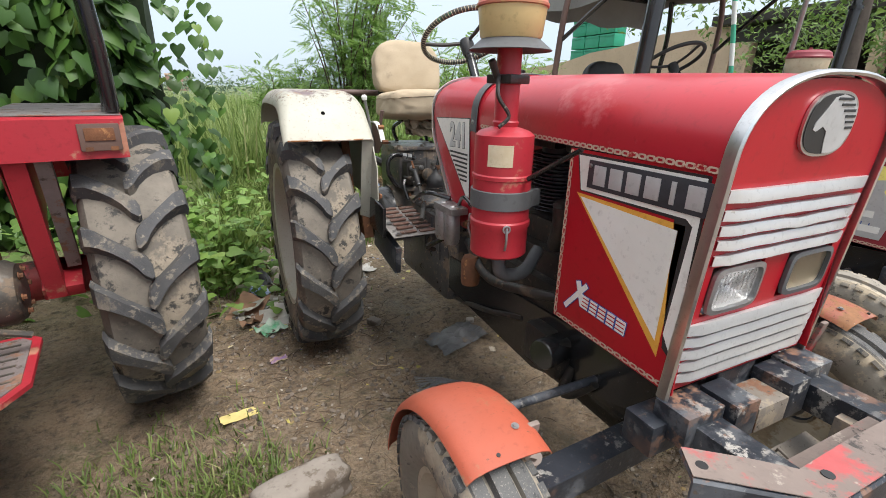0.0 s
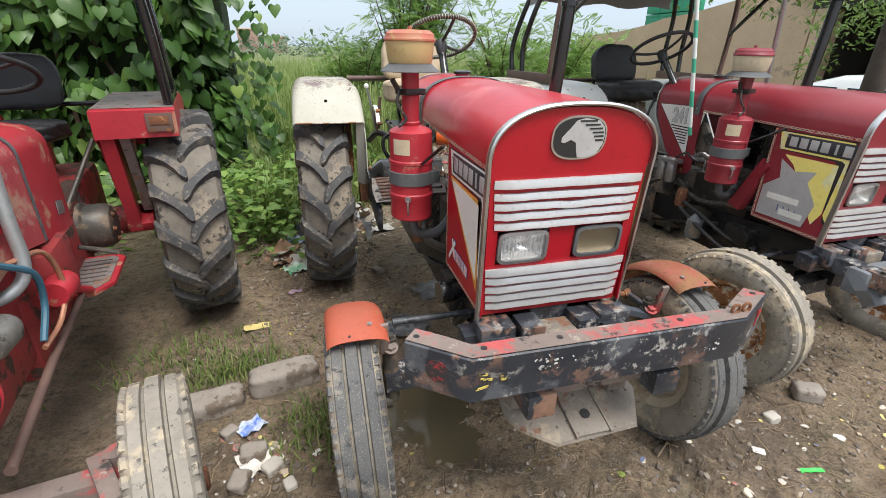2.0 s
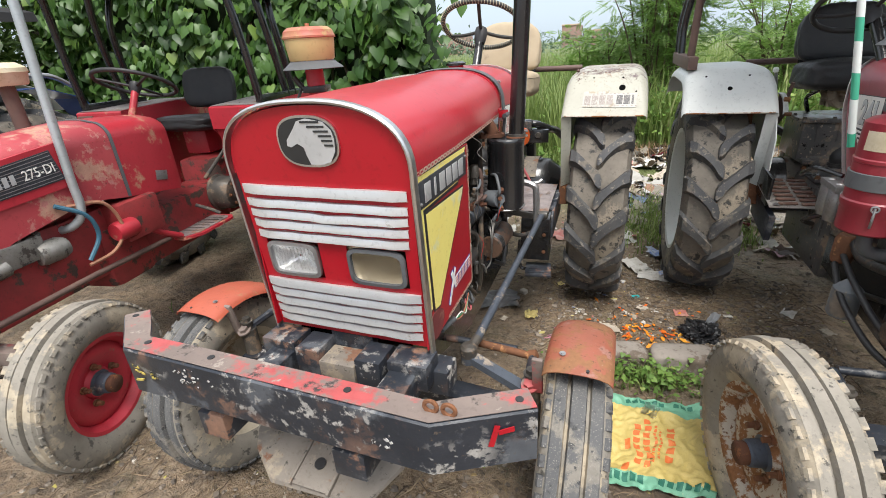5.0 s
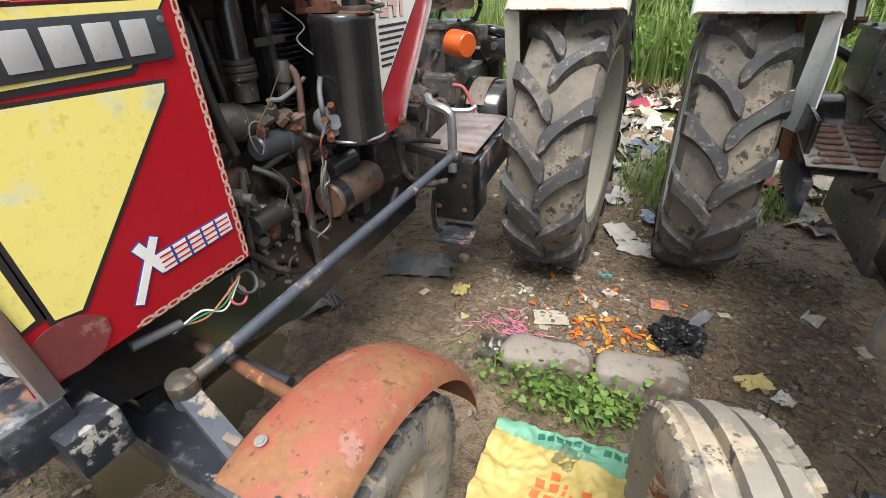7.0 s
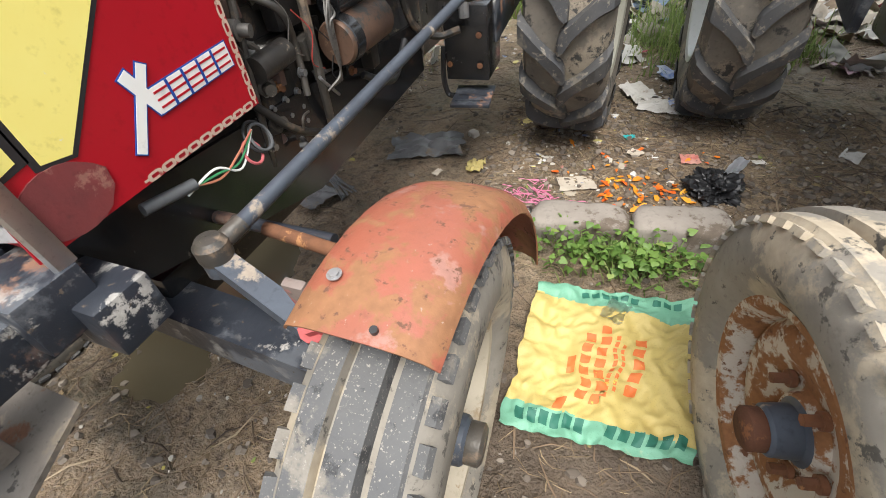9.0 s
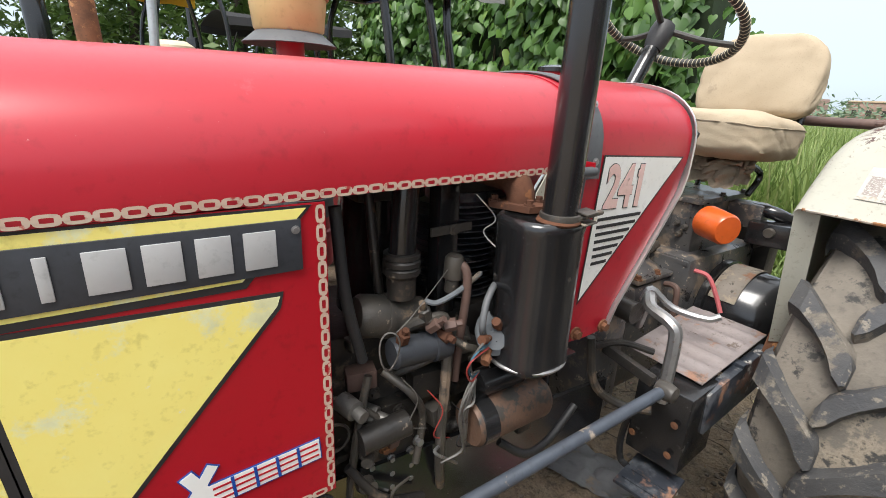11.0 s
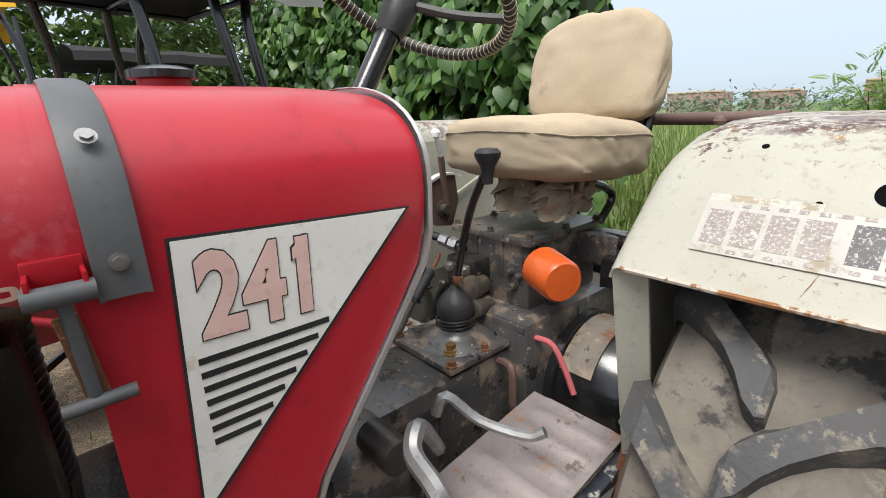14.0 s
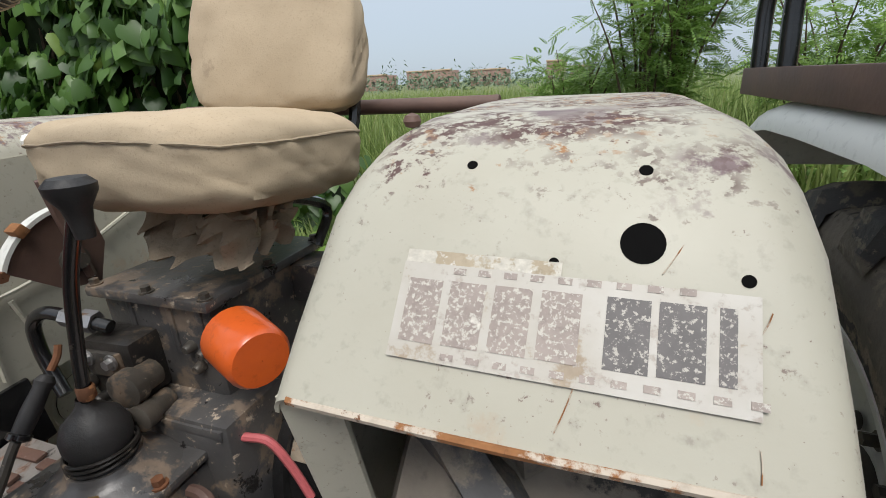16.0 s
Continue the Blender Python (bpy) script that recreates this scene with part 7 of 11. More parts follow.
next_options = dict(main_options)
next_options.update(
    red=RED_DULL, front_red=RED_DULL, dent=False, mascot=True, decal_left=YELLOW, stack=1.95, label_at=225, bumper=False, front_rim=RUSTPALE, skid=GREYBLUE, bowl=LABELPAPER,
    front=((-0.665, 0.100, 0.355), (0.690, 0.130, 0.345)), guards=False, camber=(-3, 3), steer=(12, 11), front_tyre=RUBBERGREY,
    wheel_mat=VINYL, seat=VINYL, seat_label="black vinyl seat", guard_mat=WHITEGREY, guard_label="white sheet steel mudguard",
    guard_r=(0.42, 0.88), guard_l=(-0.42, -0.88), holes_r=(), holes_l=((0.5, 1.745, 1.298, 0.012), (0.3, 1.80, 1.36, 0.006), (0.75, 1.80, 1.36, 0.006)),
    rear=((-0.66, 2.10, 0.625), (0.70, 2.10, 0.625)), rear_rim=WHITEGREY)
next_tractor = arch_tractor(next_options, pose(1.94, 0.28, -0.03, 0, 0, 1.0), "dark red tractor with black seat and white mudguards", "parked tractors")


# ---- the older red tractor beside it ----
DUSTROOF = pmat("sun_faded_red_hood", (0.42, 0.065, 0.072), (0.37, 0.042, 0.055), 0.44, 0.0, 3, 0.08, 50, stain=[((0.46, 0.25, 0.18), 3.5, 0.40, 0.7), ((0.44, 0.17, 0.15), 14, 0.36, 0.7), ((0.20, 0.06, 0.05), 60, 0.20, 0.7)])
RIMRED = pmat("red_wheel_paint", (0.52, 0.03, 0.05), (0.42, 0.025, 0.04), 0.45, 0.0, 5, 0.08, 60, stain=((0.30, 0.14, 0.10), 9, 0.2, 0.8))
MESHBLACK = pmat("black_radiator_mesh", (0.02, 0.02, 0.02), (0.05, 0.04, 0.035), 0.7, 0.0, 30, 0.6, 160)


def old_tractor(m):
    T = thing("tractor", "older dusty red tractor with black seat and canopy posts", "tractor", m, "parked tractors")

    # hood: boxy with rounded shoulders
    def section(y, half, top, low, r):
        pts = [(-half, low)]
        for k in range(7):
            a = math.pi / 2 * k / 6
            pts.append((-half + r - r * math.cos(a), top - r + r * math.sin(a)))
        pts += [(-half * 0.4, top + 0.012), (0, top + 0.016), (half * 0.4, top + 0.012)]
        for k in range(7):
            a = math.pi / 2 * (1 - k / 6)
            pts.append((half - r + r * math.cos(a), top - r + r * math.sin(a)))
        pts.append((half, low))
        return [(x, y, z) for x, z in pts]

    side = ((-0.43, 0.105), (-0.39, 0.132), (-0.20, 0.158), (0.0, 0.188), (0.26, 0.212), (0.45, 0.222), (0.60, 0.228), (1.1, 0.222))

    def hx(y):
        for (y0, h0), (y1, h1) in zip(side, side[1:]):
            if y <= y1:
                return h0 + (h1 - h0) * (y - y0) / (y1 - y0)
        return side[-1][1]

    rows = [section(y, hx(y), t, lo, r) for y, t, lo, r in ((-0.43, 1.13, 0.76, 0.075), (-0.39, 1.19, 0.74, 0.09), (-0.20, 1.245, 0.80, 0.09), (0.0, 1.275, 0.90, 0.09), (0.26, 1.300, 0.95, 0.085), (0.45, 1.312, 0.95, 0.085), (0.60, 1.318, 0.92, 0.085))]
    bm = loft(B(), rows, 0.004)
    hood = part("hood", bm, DUSTROOF, T, "sun-faded red hood with dust streaks")
    rows = [section(y, h, t, lo, r) for y, h, t, lo, r in ((0.605, 0.228, 1.315, 0.92, 0.085), (0.75, 0.230, 1.312, 0.90, 0.085), (0.98, 0.226, 1.296, 0.86, 0.085), (1.02, 0.210, 1.280, 0.88, 0.08))]
    bm = loft(B(), rows, 0.004)
    part("rear_hood", bm, RED_OLD, T)
    bm = loft(B(), [[(x * 1.004, y, z + 0.003) for x, y, z in section(y, 0.231, 1.320, 0.92, 0.086)] for y in (0.595, 0.615)], 0.003)
    part("hood_seal", bm, GREYRUBBER, T)
    bm = prism(B(), [(-0.20, 1.0, 0.88), (0.20, 1.0, 0.88), (0.20, 1.0, 1.26), (-0.20, 1.0, 1.26)], (0, 0.01, 0))
    part("dash_plate", bm, RED_OLD, T)

    def on_side(pts, sx, d0, d1):
        """A plate that follows the hood's side, from d0 to d1 outside it; pts run along the foot and then the head."""
        half_ = len(pts) // 2
        rows_ = []
        for k in range(9):
            u = k / 8
            (ya, za), (yb, zb), (yc, zc), (yd, zd) = pts
            y0, z0, y1, z1 = ya + (yb - ya) * u, za + (zb - za) * u, yd + (yc - yd) * u, zd + (zc - zd) * u
            rows_.append([(sx * (hx(y0) + d0 - 0.006), y0, z0), (sx * (hx(y0) + d1), y0, z0), (sx * (hx(y1) + d1), y1, z1), (sx * (hx(y1) + d0 - 0.006), y1, z1)])
        bm_ = loft(B(), rows_)
        bmesh.ops.holes_fill(bm_, edges=bm_.edges[:], sides=4)
        return bm_

    for sx in (1, -1):
        part("side_moulding", on_side(((-0.18, 1.035), (0.36, 1.07), (0.32, 1.272), (-0.25, 1.205)), sx, 0.0, 0.012), RED_OLD, hood)
        plate = part("name_plate", on_side(((-0.135, 1.075), (0.295, 1.105), (0.268, 1.245), (-0.19, 1.188)), sx, 0.010, 0.016), PLATEGREY, hood, "dark ribbed name plate with pale bars")
        for k in range(9):
            t = (k + 0.5) / 9
            za, zb = 1.075 + 0.113 * t, 1.105 + 0.140 * t
            ya, yb = -0.135 - 0.055 * t, 0.295 - 0.027 * t
            part("plate_rib", on_side(((ya + 0.008, za - 0.0015), (yb - 0.008, zb - 0.0015), (yb - 0.008, zb + 0.0015), (ya + 0.008, za + 0.0015)), sx, 0.014, 0.0175), STEEL, plate)
        yl = 0.195
        nrm = Vector((sx, -0.11, 0)).normalized()
        along = Vector((0.11 * sx, 1, 0.085)).normalized() * (1 if sx > 0 else -1)
        up_ = nrm.cross(along)
        fr = Matrix(((along.x, up_.x, nrm.x, sx * (hx(yl) + 0.0185)), (along.y, up_.y, nrm.y, yl), (along.z, up_.z, nrm.z, 1.163), (0, 0, 0, 1)))
        lettering("275-DI", 0.062, fr, WHITE, plate, "lettering", 0.001, squash=0.8)
        for k in range(8):
            y0 = -0.13 + k * 0.029
            z0 = 1.112 + 0.105 * (y0 + 0.13)
            part("letter_bar", on_side(((y0, z0), (y0 + 0.020, z0 + 0.002), (y0 + 0.020, z0 + 0.044), (y0, z0 + 0.042)), sx, 0.015, 0.019), SMOKE, plate)
        bm = bx(B(), (sx * 0.233, 0.86, 0.975), (0.003, 0.085, 0.055), (-12, 0, 0), 0.001)
        part("maker_plate", bm, STEEL, hood)
    # nose grille with three curved red bars over black mesh
    bm = bx(B(), (0, -0.385, 0.90), (0.20, 0.02, 0.36), bev=0.004)
    grille = part("radiator_mesh", bm, MESHBLACK, T)
    for k in range(4):
        z = 0.77 + 0.09 * k
        rows = []
        for j in range(15):
            a = math.pi * (j / 14 - 0.5) * 0.98
            x, y = 0.150 * math.sin(a), -0.33 - 0.125 * max(0.0, math.cos(a)) ** 0.5
            rows.append([(x, y, z + 0.024), (x * 1.02, y - 0.012, z + 0.018), (x * 1.02, y - 0.012, z - 0.018), (x, y, z - 0.024)])
        bm = loft(B(), rows, 0.006)
        part("grille_bar", bm, RED_OLD, grille)
    bm = B()
    bx(bm, (0, -0.30, 0.64), (0.30, 0.24, 0.22), bev=0.02)
    bx(bm, (0, -0.44, 0.70), (0.13, 0.07, 0.12), bev=0.01)
    part("front_bolster", bm, RED_OLD, T)
    # side lamp on a stalk
    lx, ly, lz = 0.232, -0.297, 0.879
    for sx in (1, -1):
        d = Vector((sx * 0.25, -1, 0.10)).normalized()
        c = Vector((sx * lx, ly, lz))
        bm = lathe(B(), [(0.001, -0.085), (0.034, -0.080), (0.070, -0.050), (0.096, -0.018), (0.098, 0.004), (0.084, 0.010)], c, d, 32)
        lamp = part("headlight", bm, RED_OLD, T, "round headlight with a dusty lens")
        bm = lathe(B(), [(0.0825, 0.006), (0.093, 0.006), (0.093, 0.016), (0.084, 0.019), (0.0825, 0.014)], c, d, 32)
        part("lamp_rim", bm, BLACK, lamp)
        bm = lathe(B(), [(0.001, 0.026), (0.030, 0.024), (0.066, 0.018), (0.0835, 0.011)], c, d, 32)
        part("lens", bm, GLASS, lamp)
        bm = lathe(B(), [(0.006, -0.028), (0.030, -0.022), (0.064, -0.006), (0.082, 0.008)], c, d, 32)
        part("reflector", bm, CHROME, lamp)
        bm = lathe(B(), [(0.001, 0.0285), (0.009, 0.0275), (0.010, 0.024)], c, d, 16)
        part("lens_boss", bm, BLUEPAINT, lamp)
        bm = tube(B(), [c - d * 0.05, c - d * 0.06 + Vector((-sx * 0.04, 0.02, 0)), c + Vector((-sx * 0.11, 0.05, -0.01))], 0.018, 10)
        lathe(bm, [(0.018, -0.02), (0.034, -0.012), (0.036, 0.004), (0.020, 0.016)], c + Vector((-sx * 0.085, 0.045, -0.005)), (sx, 0, 0), 18)
        part("lamp_stalk", bm, RUSTDARK, lamp)
    # engine, seen under the hood
    bm = B()
    bx(bm, (0, 0.10, 0.72), (0.30, 0.95, 0.36), bev=0.03)
    eng = part("engine", bm, RED_GREASE, T, "greasy red engine and gearbox castings")
    for nm, at, size, bev_ in (("rocker_cover", (0, 0.05, 0.95), (0.24, 0.80, 0.14), 0.02), ("bell_housing", (0, 0.55, 0.62), (0.34, 0.30, 0.34), 0.05), ("gearbox", (0, 1.05, 0.62), (0.30, 0.90, 0.32), 0.04),
                               ("axle_housing", (0, 1.75, 0.72), (0.34, 0.55, 0.42), 0.04), ("clutch_cover", (0.16, 0.62, 0.80), (0.20, 0.28, 0.22), 0.03)):
        part(nm, bx(B(), at, size, bev=bev_), RED_GREASE, eng)
    bm = B()
    for k in range(4):
        y = -0.16 + 0.09 * k
        cy(bm, (0.135, y, 0.86), (0.175, y, 0.90), 0.016, seg=10)
        tube(bm, [(0.17, y, 0.90), (0.18, y + 0.02, 0.98), (0.14, y + 0.04, 1.03), (0.08, y + 0.02, 1.05)], 0.004, 6)
    lathe(bm, [(0.001, 0), (0.048, 0), (0.055, 0.02), (0.055, 0.10), (0.042, 0.13), (0.001, 0.14)], (0.165, 0.08, 0.80), (0.15, 1, 0), 20)
    lathe(bm, [(0.001, 0), (0.035, 0), (0.038, 0.08), (0.001, 0.09)], (0.17, -0.14, 0.80), (0.0, 1, 0.1), 16)
    bx(bm, (0.14, -0.03, 0.84), (0.10, 0.30, 0.11), bev=0.015)
    part("fuel_pump", bm, PUMPALLOY, eng, "oily alloy fuel injection pump")
    bm = B()
    lathe(bm, [(0.001, 0), (0.045, 0), (0.052, 0.02), (0.052, 0.10), (0.045, 0.12), (0.001, 0.12)], (0.25, 0.42, 0.78), (0.1, 1, 0), 20)
    part("filter_canister", bm, RED_OLD, eng)
    bm = tube(B(), [(0.22, 0.20, 1.0), (0.26, 0.30, 0.92), (0.25, 0.33, 0.80), (0.24, 0.25, 0.70)], 0.011, 8)
    part("coolant_hose", bm, BLUEHOSE, eng)
    bm = tube(B(), [(0.22, 0.25, 0.98), (0.27, 0.40, 0.95), (0.28, 0.45, 0.80), (0.26, 0.38, 0.70), (0.24, 0.24, 0.68)], 0.009, 8)
    part("fuel_pipe", bm, COPPER, eng)
    # bent galvanised pipe rising beside the hood
    bm = tube(B(), [(0.13, 0.24, 0.860), (0.19, 0.26, 0.872), (0.234, 0.285, 0.91), (0.249, 0.30, 0.98), (0.248, 0.302, 1.1), (0.255, 0.32, 1.45), (0.267, 0.34, 1.85), (0.28, 0.355, 2.25)], 0.0195, 14, 6)
    part("upright_pipe", bm, GALV, T, "bent galvanised pipe rising past the hood")
    # rusty exhaust and pre-cleaner on the far side
    bm = lathe(B(), [(0.024, 1.22), (0.026, 1.50), (0.048, 1.53), (0.052, 1.56), (0.052, 2.10), (0.03, 2.13), (0.024, 2.14), (0.024, 2.4)], (-0.12, 0.20, 0), (-0.06, -0.02, 1), 20)
    part("exhaust_pipe", bm, RUST, T, "rust-brown exhaust pipe and silencer")
    bm = B()
    lathe(bm, [(0.034, 1.22), (0.034, 1.52)], (-0.18, 0.52, 0), (0, 0, 1), 16)
    part("cleaner_stem", bm, RUSTDARK, T)
    bm = lathe(B(), [(0.001, 1.52), (0.088, 1.52), (0.096, 1.53), (0.104, 1.575), (0.109, 1.58), (0.106, 1.60), (0.07, 1.625), (0.001, 1.628)], (-0.18, 0.52, 0), (0, 0, 1), 24)
    part("pre_cleaner", bm, LABELPAPER, T)
    # platform, rods, footboards
    for sx in (1, -1):
        bm = B()
        pts = [(sx * 0.11, 0.93, 0.553), (sx * 0.18, 0.86, 0.553), (sx * 0.252, 0.855, 0.553), (sx * 0.318, 0.95, 0.553), (sx * 0.325, 1.27, 0.550), (sx * 0.285, 1.315, 0.550), (sx * 0.11, 1.315, 0.553)]
        prism(bm, pts, (0, 0, 0.016))
        fb = part("footboard", bm, RED_OLD, T, "red footboard with a worn black tread")
        bm = prism(B(), [(sx * 0.135, 0.95, 0.5685), (sx * 0.19, 0.885, 0.5685), (sx * 0.240, 0.88, 0.5685), (sx * 0.295, 0.96, 0.5685), (sx * 0.300, 1.25, 0.5660), (sx * 0.275, 1.285, 0.5660), (sx * 0.135, 1.285, 0.5685)], (0, 0, 0.005))
        part("tread_plate", bm, RUSTPLATE, fb, "brown tread worn to bare metal")
        for k in range(6):
            part("tread_bar", bx(B(), (sx * 0.215, 0.98 + 0.05 * k, 0.573), (0.12, 0.010, 0.004), bev=0.001), IRON, fb)
        bm = tube(B(), [(sx * 0.19, 0.50, 0.88), (sx * 0.205, 0.62, 0.76), (sx * 0.225, 0.74, 0.655), (sx * 0.238, 0.86, 0.585)], 0.020, 10)
        part("support_arm", bm, RED_OLD, fb)
        bm = tube(B(), [(sx * 0.228, 0.775, 0.602), (sx * 0.246, 0.25, 0.625), (sx * 0.270, -0.26, 0.635)], 0.0145, 10, 1)
        part("radius_rod", bm, RUSTDARK, T)
    bm = B()
    tube(bm, [(0.18, 1.12, 0.70), (0.26, 1.15, 0.66), (0.32, 1.16, 0.63)], 0.012, 8)
    tube(bm, [(0.12, 1.35, 0.82), (0.20, 1.55, 1.0), (0.26, 1.62, 1.12)], 0.013, 8)
    lathe(bm, [(0.001, 0.15), (0.06, 0.15), (0.10, 0.14), (0.118, 0.11), (0.118, 0.03), (0.13, 0.02), (0.13, 0.0), (0.001, 0.0)], (0.15, 1.42, 0.70), (1, -0.05, 0), 28)
    part("brake_drum", bm, IRON, T, "dark brake drum with bolted cover")
    for k in range(6):
        part("drum_bolt", bolt(B(), (0.295, 1.42 + 0.078 * math.cos(k * 1.05), 0.70 + 0.078 * math.sin(k * 1.05)), (1, 0, 0), 0.009, 0.014), RUST, T)
    # steering wheel, seat
    hub, foot = Vector((0.02, 1.10, 1.46)), Vector((0.02, 0.97, 1.24))
    bm = tube(B(), [foot, hub], 0.02, 12, 1)
    col = part("steering_column", bm, RED_OLD, T)
    wd = Vector((0, 0.45, 1)).normalized()
    bm = tube(B(), ring(hub + wd * 0.02, wd, 0.215, 48), 0.012, 10, closed=True)
    sw = part("steering_wheel", bm, VINYL, col)
    bm = B()
    mm = Matrix.Translation(hub) @ spin(wd)
    for a in (30, 150, 270):
        tube(bm, [mm @ Vector((0, 0, 0.0)), mm @ Vector((0.21 * math.cos(radians(a)), 0.21 * math.sin(radians(a)), 0.02))], 0.008, 8, 1)
    lathe(bm, [(0.001, 0.03), (0.03, 0.025), (0.034, 0), (0.02, -0.04)], hub, wd, 16)
    pieces("spoke", bm, VINYL, sw)
    bm = seat_shape(B(), (-0.09, 1.69, 1.165), (0.46, 0.42, 0.11), -5, 0, 0.5)
    seat = part("seat", bm, VINYL, T, "black vinyl seat")
    bm = seat_shape(B(), (-0.09, 1.93, 1.395), (0.44, 0.29, 0.07), 80, 0.10, 0.4)
    part("backrest", bm, VINYL, seat)
    bm = bx(B(), (-0.09, 1.77, 1.03), (0.20, 0.30, 0.18), (0, 0, 0), 0.03)
    part("seat_base", bm, RED_OLD, seat)
    # mudguards: flat topped boxes with a lamp pocket
    for sx in (1, -1):
        x0, x1 = sx * 0.335, sx * 0.690
        bm = B()
        rows = []
        for y, z in ((1.292, 1.165), (1.289, 1.297), (1.300, 1.306), (1.75, 1.318), (2.05, 1.318), (2.35, 1.26), (2.52, 1.10), (2.58, 0.92)):
            rows.append([(x0, y, z), (x0 + sx * 0.01, y, z), ((x0 + x1) / 2, y, z), (x1 - sx * 0.01, y, z), (x1, y, z)])
        loft(bm, rows, 0.005)
        mg = part("rear_mudguard", bm, RED_OLD, T, "red flat-topped mudguard with dusty top")
        for xx in (x0, x1):
            prof = ((1.292, 1.165), (1.289, 1.298), (1.75, 1.316), (2.05, 1.316), (2.35, 1.26), (2.40, 1.16), (2.2, 1.20), (1.9, 1.22), (1.6, 1.20))
            if xx == x0:
                prof = ((1.292, 1.165), (1.289, 1.298), (1.75, 1.316), (2.05, 1.316), (2.35, 1.26), (2.55, 0.95), (2.2, 0.75), (1.75, 0.58), (1.58, 0.62), (1.36, 1.10))
            bm = prism(B(), yz(prof, xx), (-sx * 0.006, 0, 0))
            part("side_wall", bm, RED_OLD, mg)
        bm = loft(B(), [[(x0 + sx * 0.004, y, z + 0.004), ((x0 + x1) / 2, y, z + 0.005), (x1 - sx * 0.004, y, z + 0.004)] for y, z in ((1.302, 1.306), (1.75, 1.318), (2.05, 1.318), (2.34, 1.262))], 0.002)
        part("worn_top", bm, RUSTPLATE, mg)
        bm = bx(B(), (sx * 0.615, 1.284, 1.238), (0.118, 0.012, 0.090), bev=0.004)
        lampbox = part("lamp_pocket", bm, RUSTDARK, mg, "empty brown lamp pocket")
        bm = bx(B(), (sx * 0.615, 1.277, 1.248), (0.085, 0.006, 0.042), bev=0.002)
        bx(bm, (sx * 0.580, 1.274, 1.200), (0.022, 0.004, 0.014))
        bx(bm, (sx * 0.650, 1.274, 1.200), (0.022, 0.004, 0.014))
        part("lamp_recess", bm, RUST, lampbox)
        bm = B()
        prism(bm, yz(((1.305, 1.17), (1.365, 1.17), (1.575, 0.64), (1.490, 0.62)), x0 + sx * 0.008), (sx * 0.060, 0, 0))
        part("guard_leg", bm, RED_OLD, mg)
        bm = prism(B(), yz(((1.335, 1.17), (1.395, 1.17), (1.59, 0.74), (1.545, 0.72)), x0 + sx * 0.085), (sx * 0.045, 0, 0))
        part("guard_stay", bm, RUSTPLATE, mg)
        bm = bx(B(), (x0 + sx * 0.06, 1.545, 0.655), (0.13, 0.10, 0.055), (24, 0, 0), 0.006)
        part("guard_foot", bm, RED_OLD, mg)
        # canopy posts on the guard
        bm = B()
        bx(bm, (sx * 0.668, 1.62, 1.335), (0.04, 0.56, 0.04), bev=0.004)
        part("post_rail", bm, BLACK, mg)
        for ya, yb, yc in ((1.36, 1.30, 1.26), (1.72, 1.62, 1.60), (1.82, 1.75, 1.80)):
            bm = tube(B(), [(sx * 0.668, ya, 1.32), (sx * 0.66, (ya + yb) / 2, 1.55), (sx * 0.635, yb, 1.85), (sx * 0.60, yc, 2.07)], 0.024, 10)
            part("canopy_post", bm, BLACK, mg)
    bm = cy(B(), (-0.45, 1.98, 1.27), (0.45, 1.98, 1.27), 0.014)
    part("cross_bar", bm, BLACK, T)
    # canopy: black top, grey valance
    bm = B()
    rows = []
    for i in range(9):
        y = 1.05 + 1.05 * i / 8
        rows.append([(x, y, 2.10 + 0.05 * (1 - (x / 0.8) ** 2) + 0.010 * math.sin(i * 1.7 + x * 4)) for x in [-0.78 + 1.56 * j / 12 for j in range(13)]])
    loft(bm, rows, 0.006)
    can = part("canopy", bm, FABRICBLACK, T, "black fabric canopy with a grey valance")
    bm = B()
    rows = [[(0.785, 1.0 + 1.08 * j / 16, z + 0.010 * math.sin(j * 1.3)) for j in range(17)] for z in (2.115, 2.03, 1.935)]
    loft(bm, rows, 0.003)
    part("valance", bm, FABRICGREY, can)
    bm = B()
    for x in (-0.6, 0.6):
        tube(bm, [(x, 1.05, 2.08), (x, 2.08, 2.08)], 0.018, 8, 1)
    for y in (1.05, 1.6, 2.06):
        tube(bm, [(-0.6, y, 2.08), (0.6, y, 2.08)], 0.018, 8, 1)
    part("canopy_frame", bm, BLACK, can)
    # wheels and axle
    for sx in (1, -1):
        rear_wheel(T, sx * 0.67, 1.775, 0.61, 0.63, 0.34, sx, RIMRED, 0.2 + sx * 0.1)
    bm = cy(B(), (-0.5, 1.775, 0.61), (0.5, 1.775, 0.61), 0.085)
    part("axle_housing", bm, RED_GREASE, T)
    bm = B()
    bx(bm, (0, -0.19, 0.45), (0.90, 0.07, 0.07), bev=0.008)
    for sx in (1, -1):
        cy(bm, (sx * 0.455, -0.19, 0.30), (sx * 0.455, -0.19, 0.55), 0.03)
        bx(bm, (sx * 0.44, -0.27, 0.53), (0.05, 0.20, 0.035), (0, 0, sx * 20), 0.01)
    part("front_axle", bm, CHIPRED, T)
    for k, sx in ((0, -1), (1, 1)):
        front_wheel(T, pose(sx * 0.555, -0.19, 0.335, 20, sx * 3, 6), 0.355, 0.18, sx, RIMRED, RUBBERGREY)
    return T


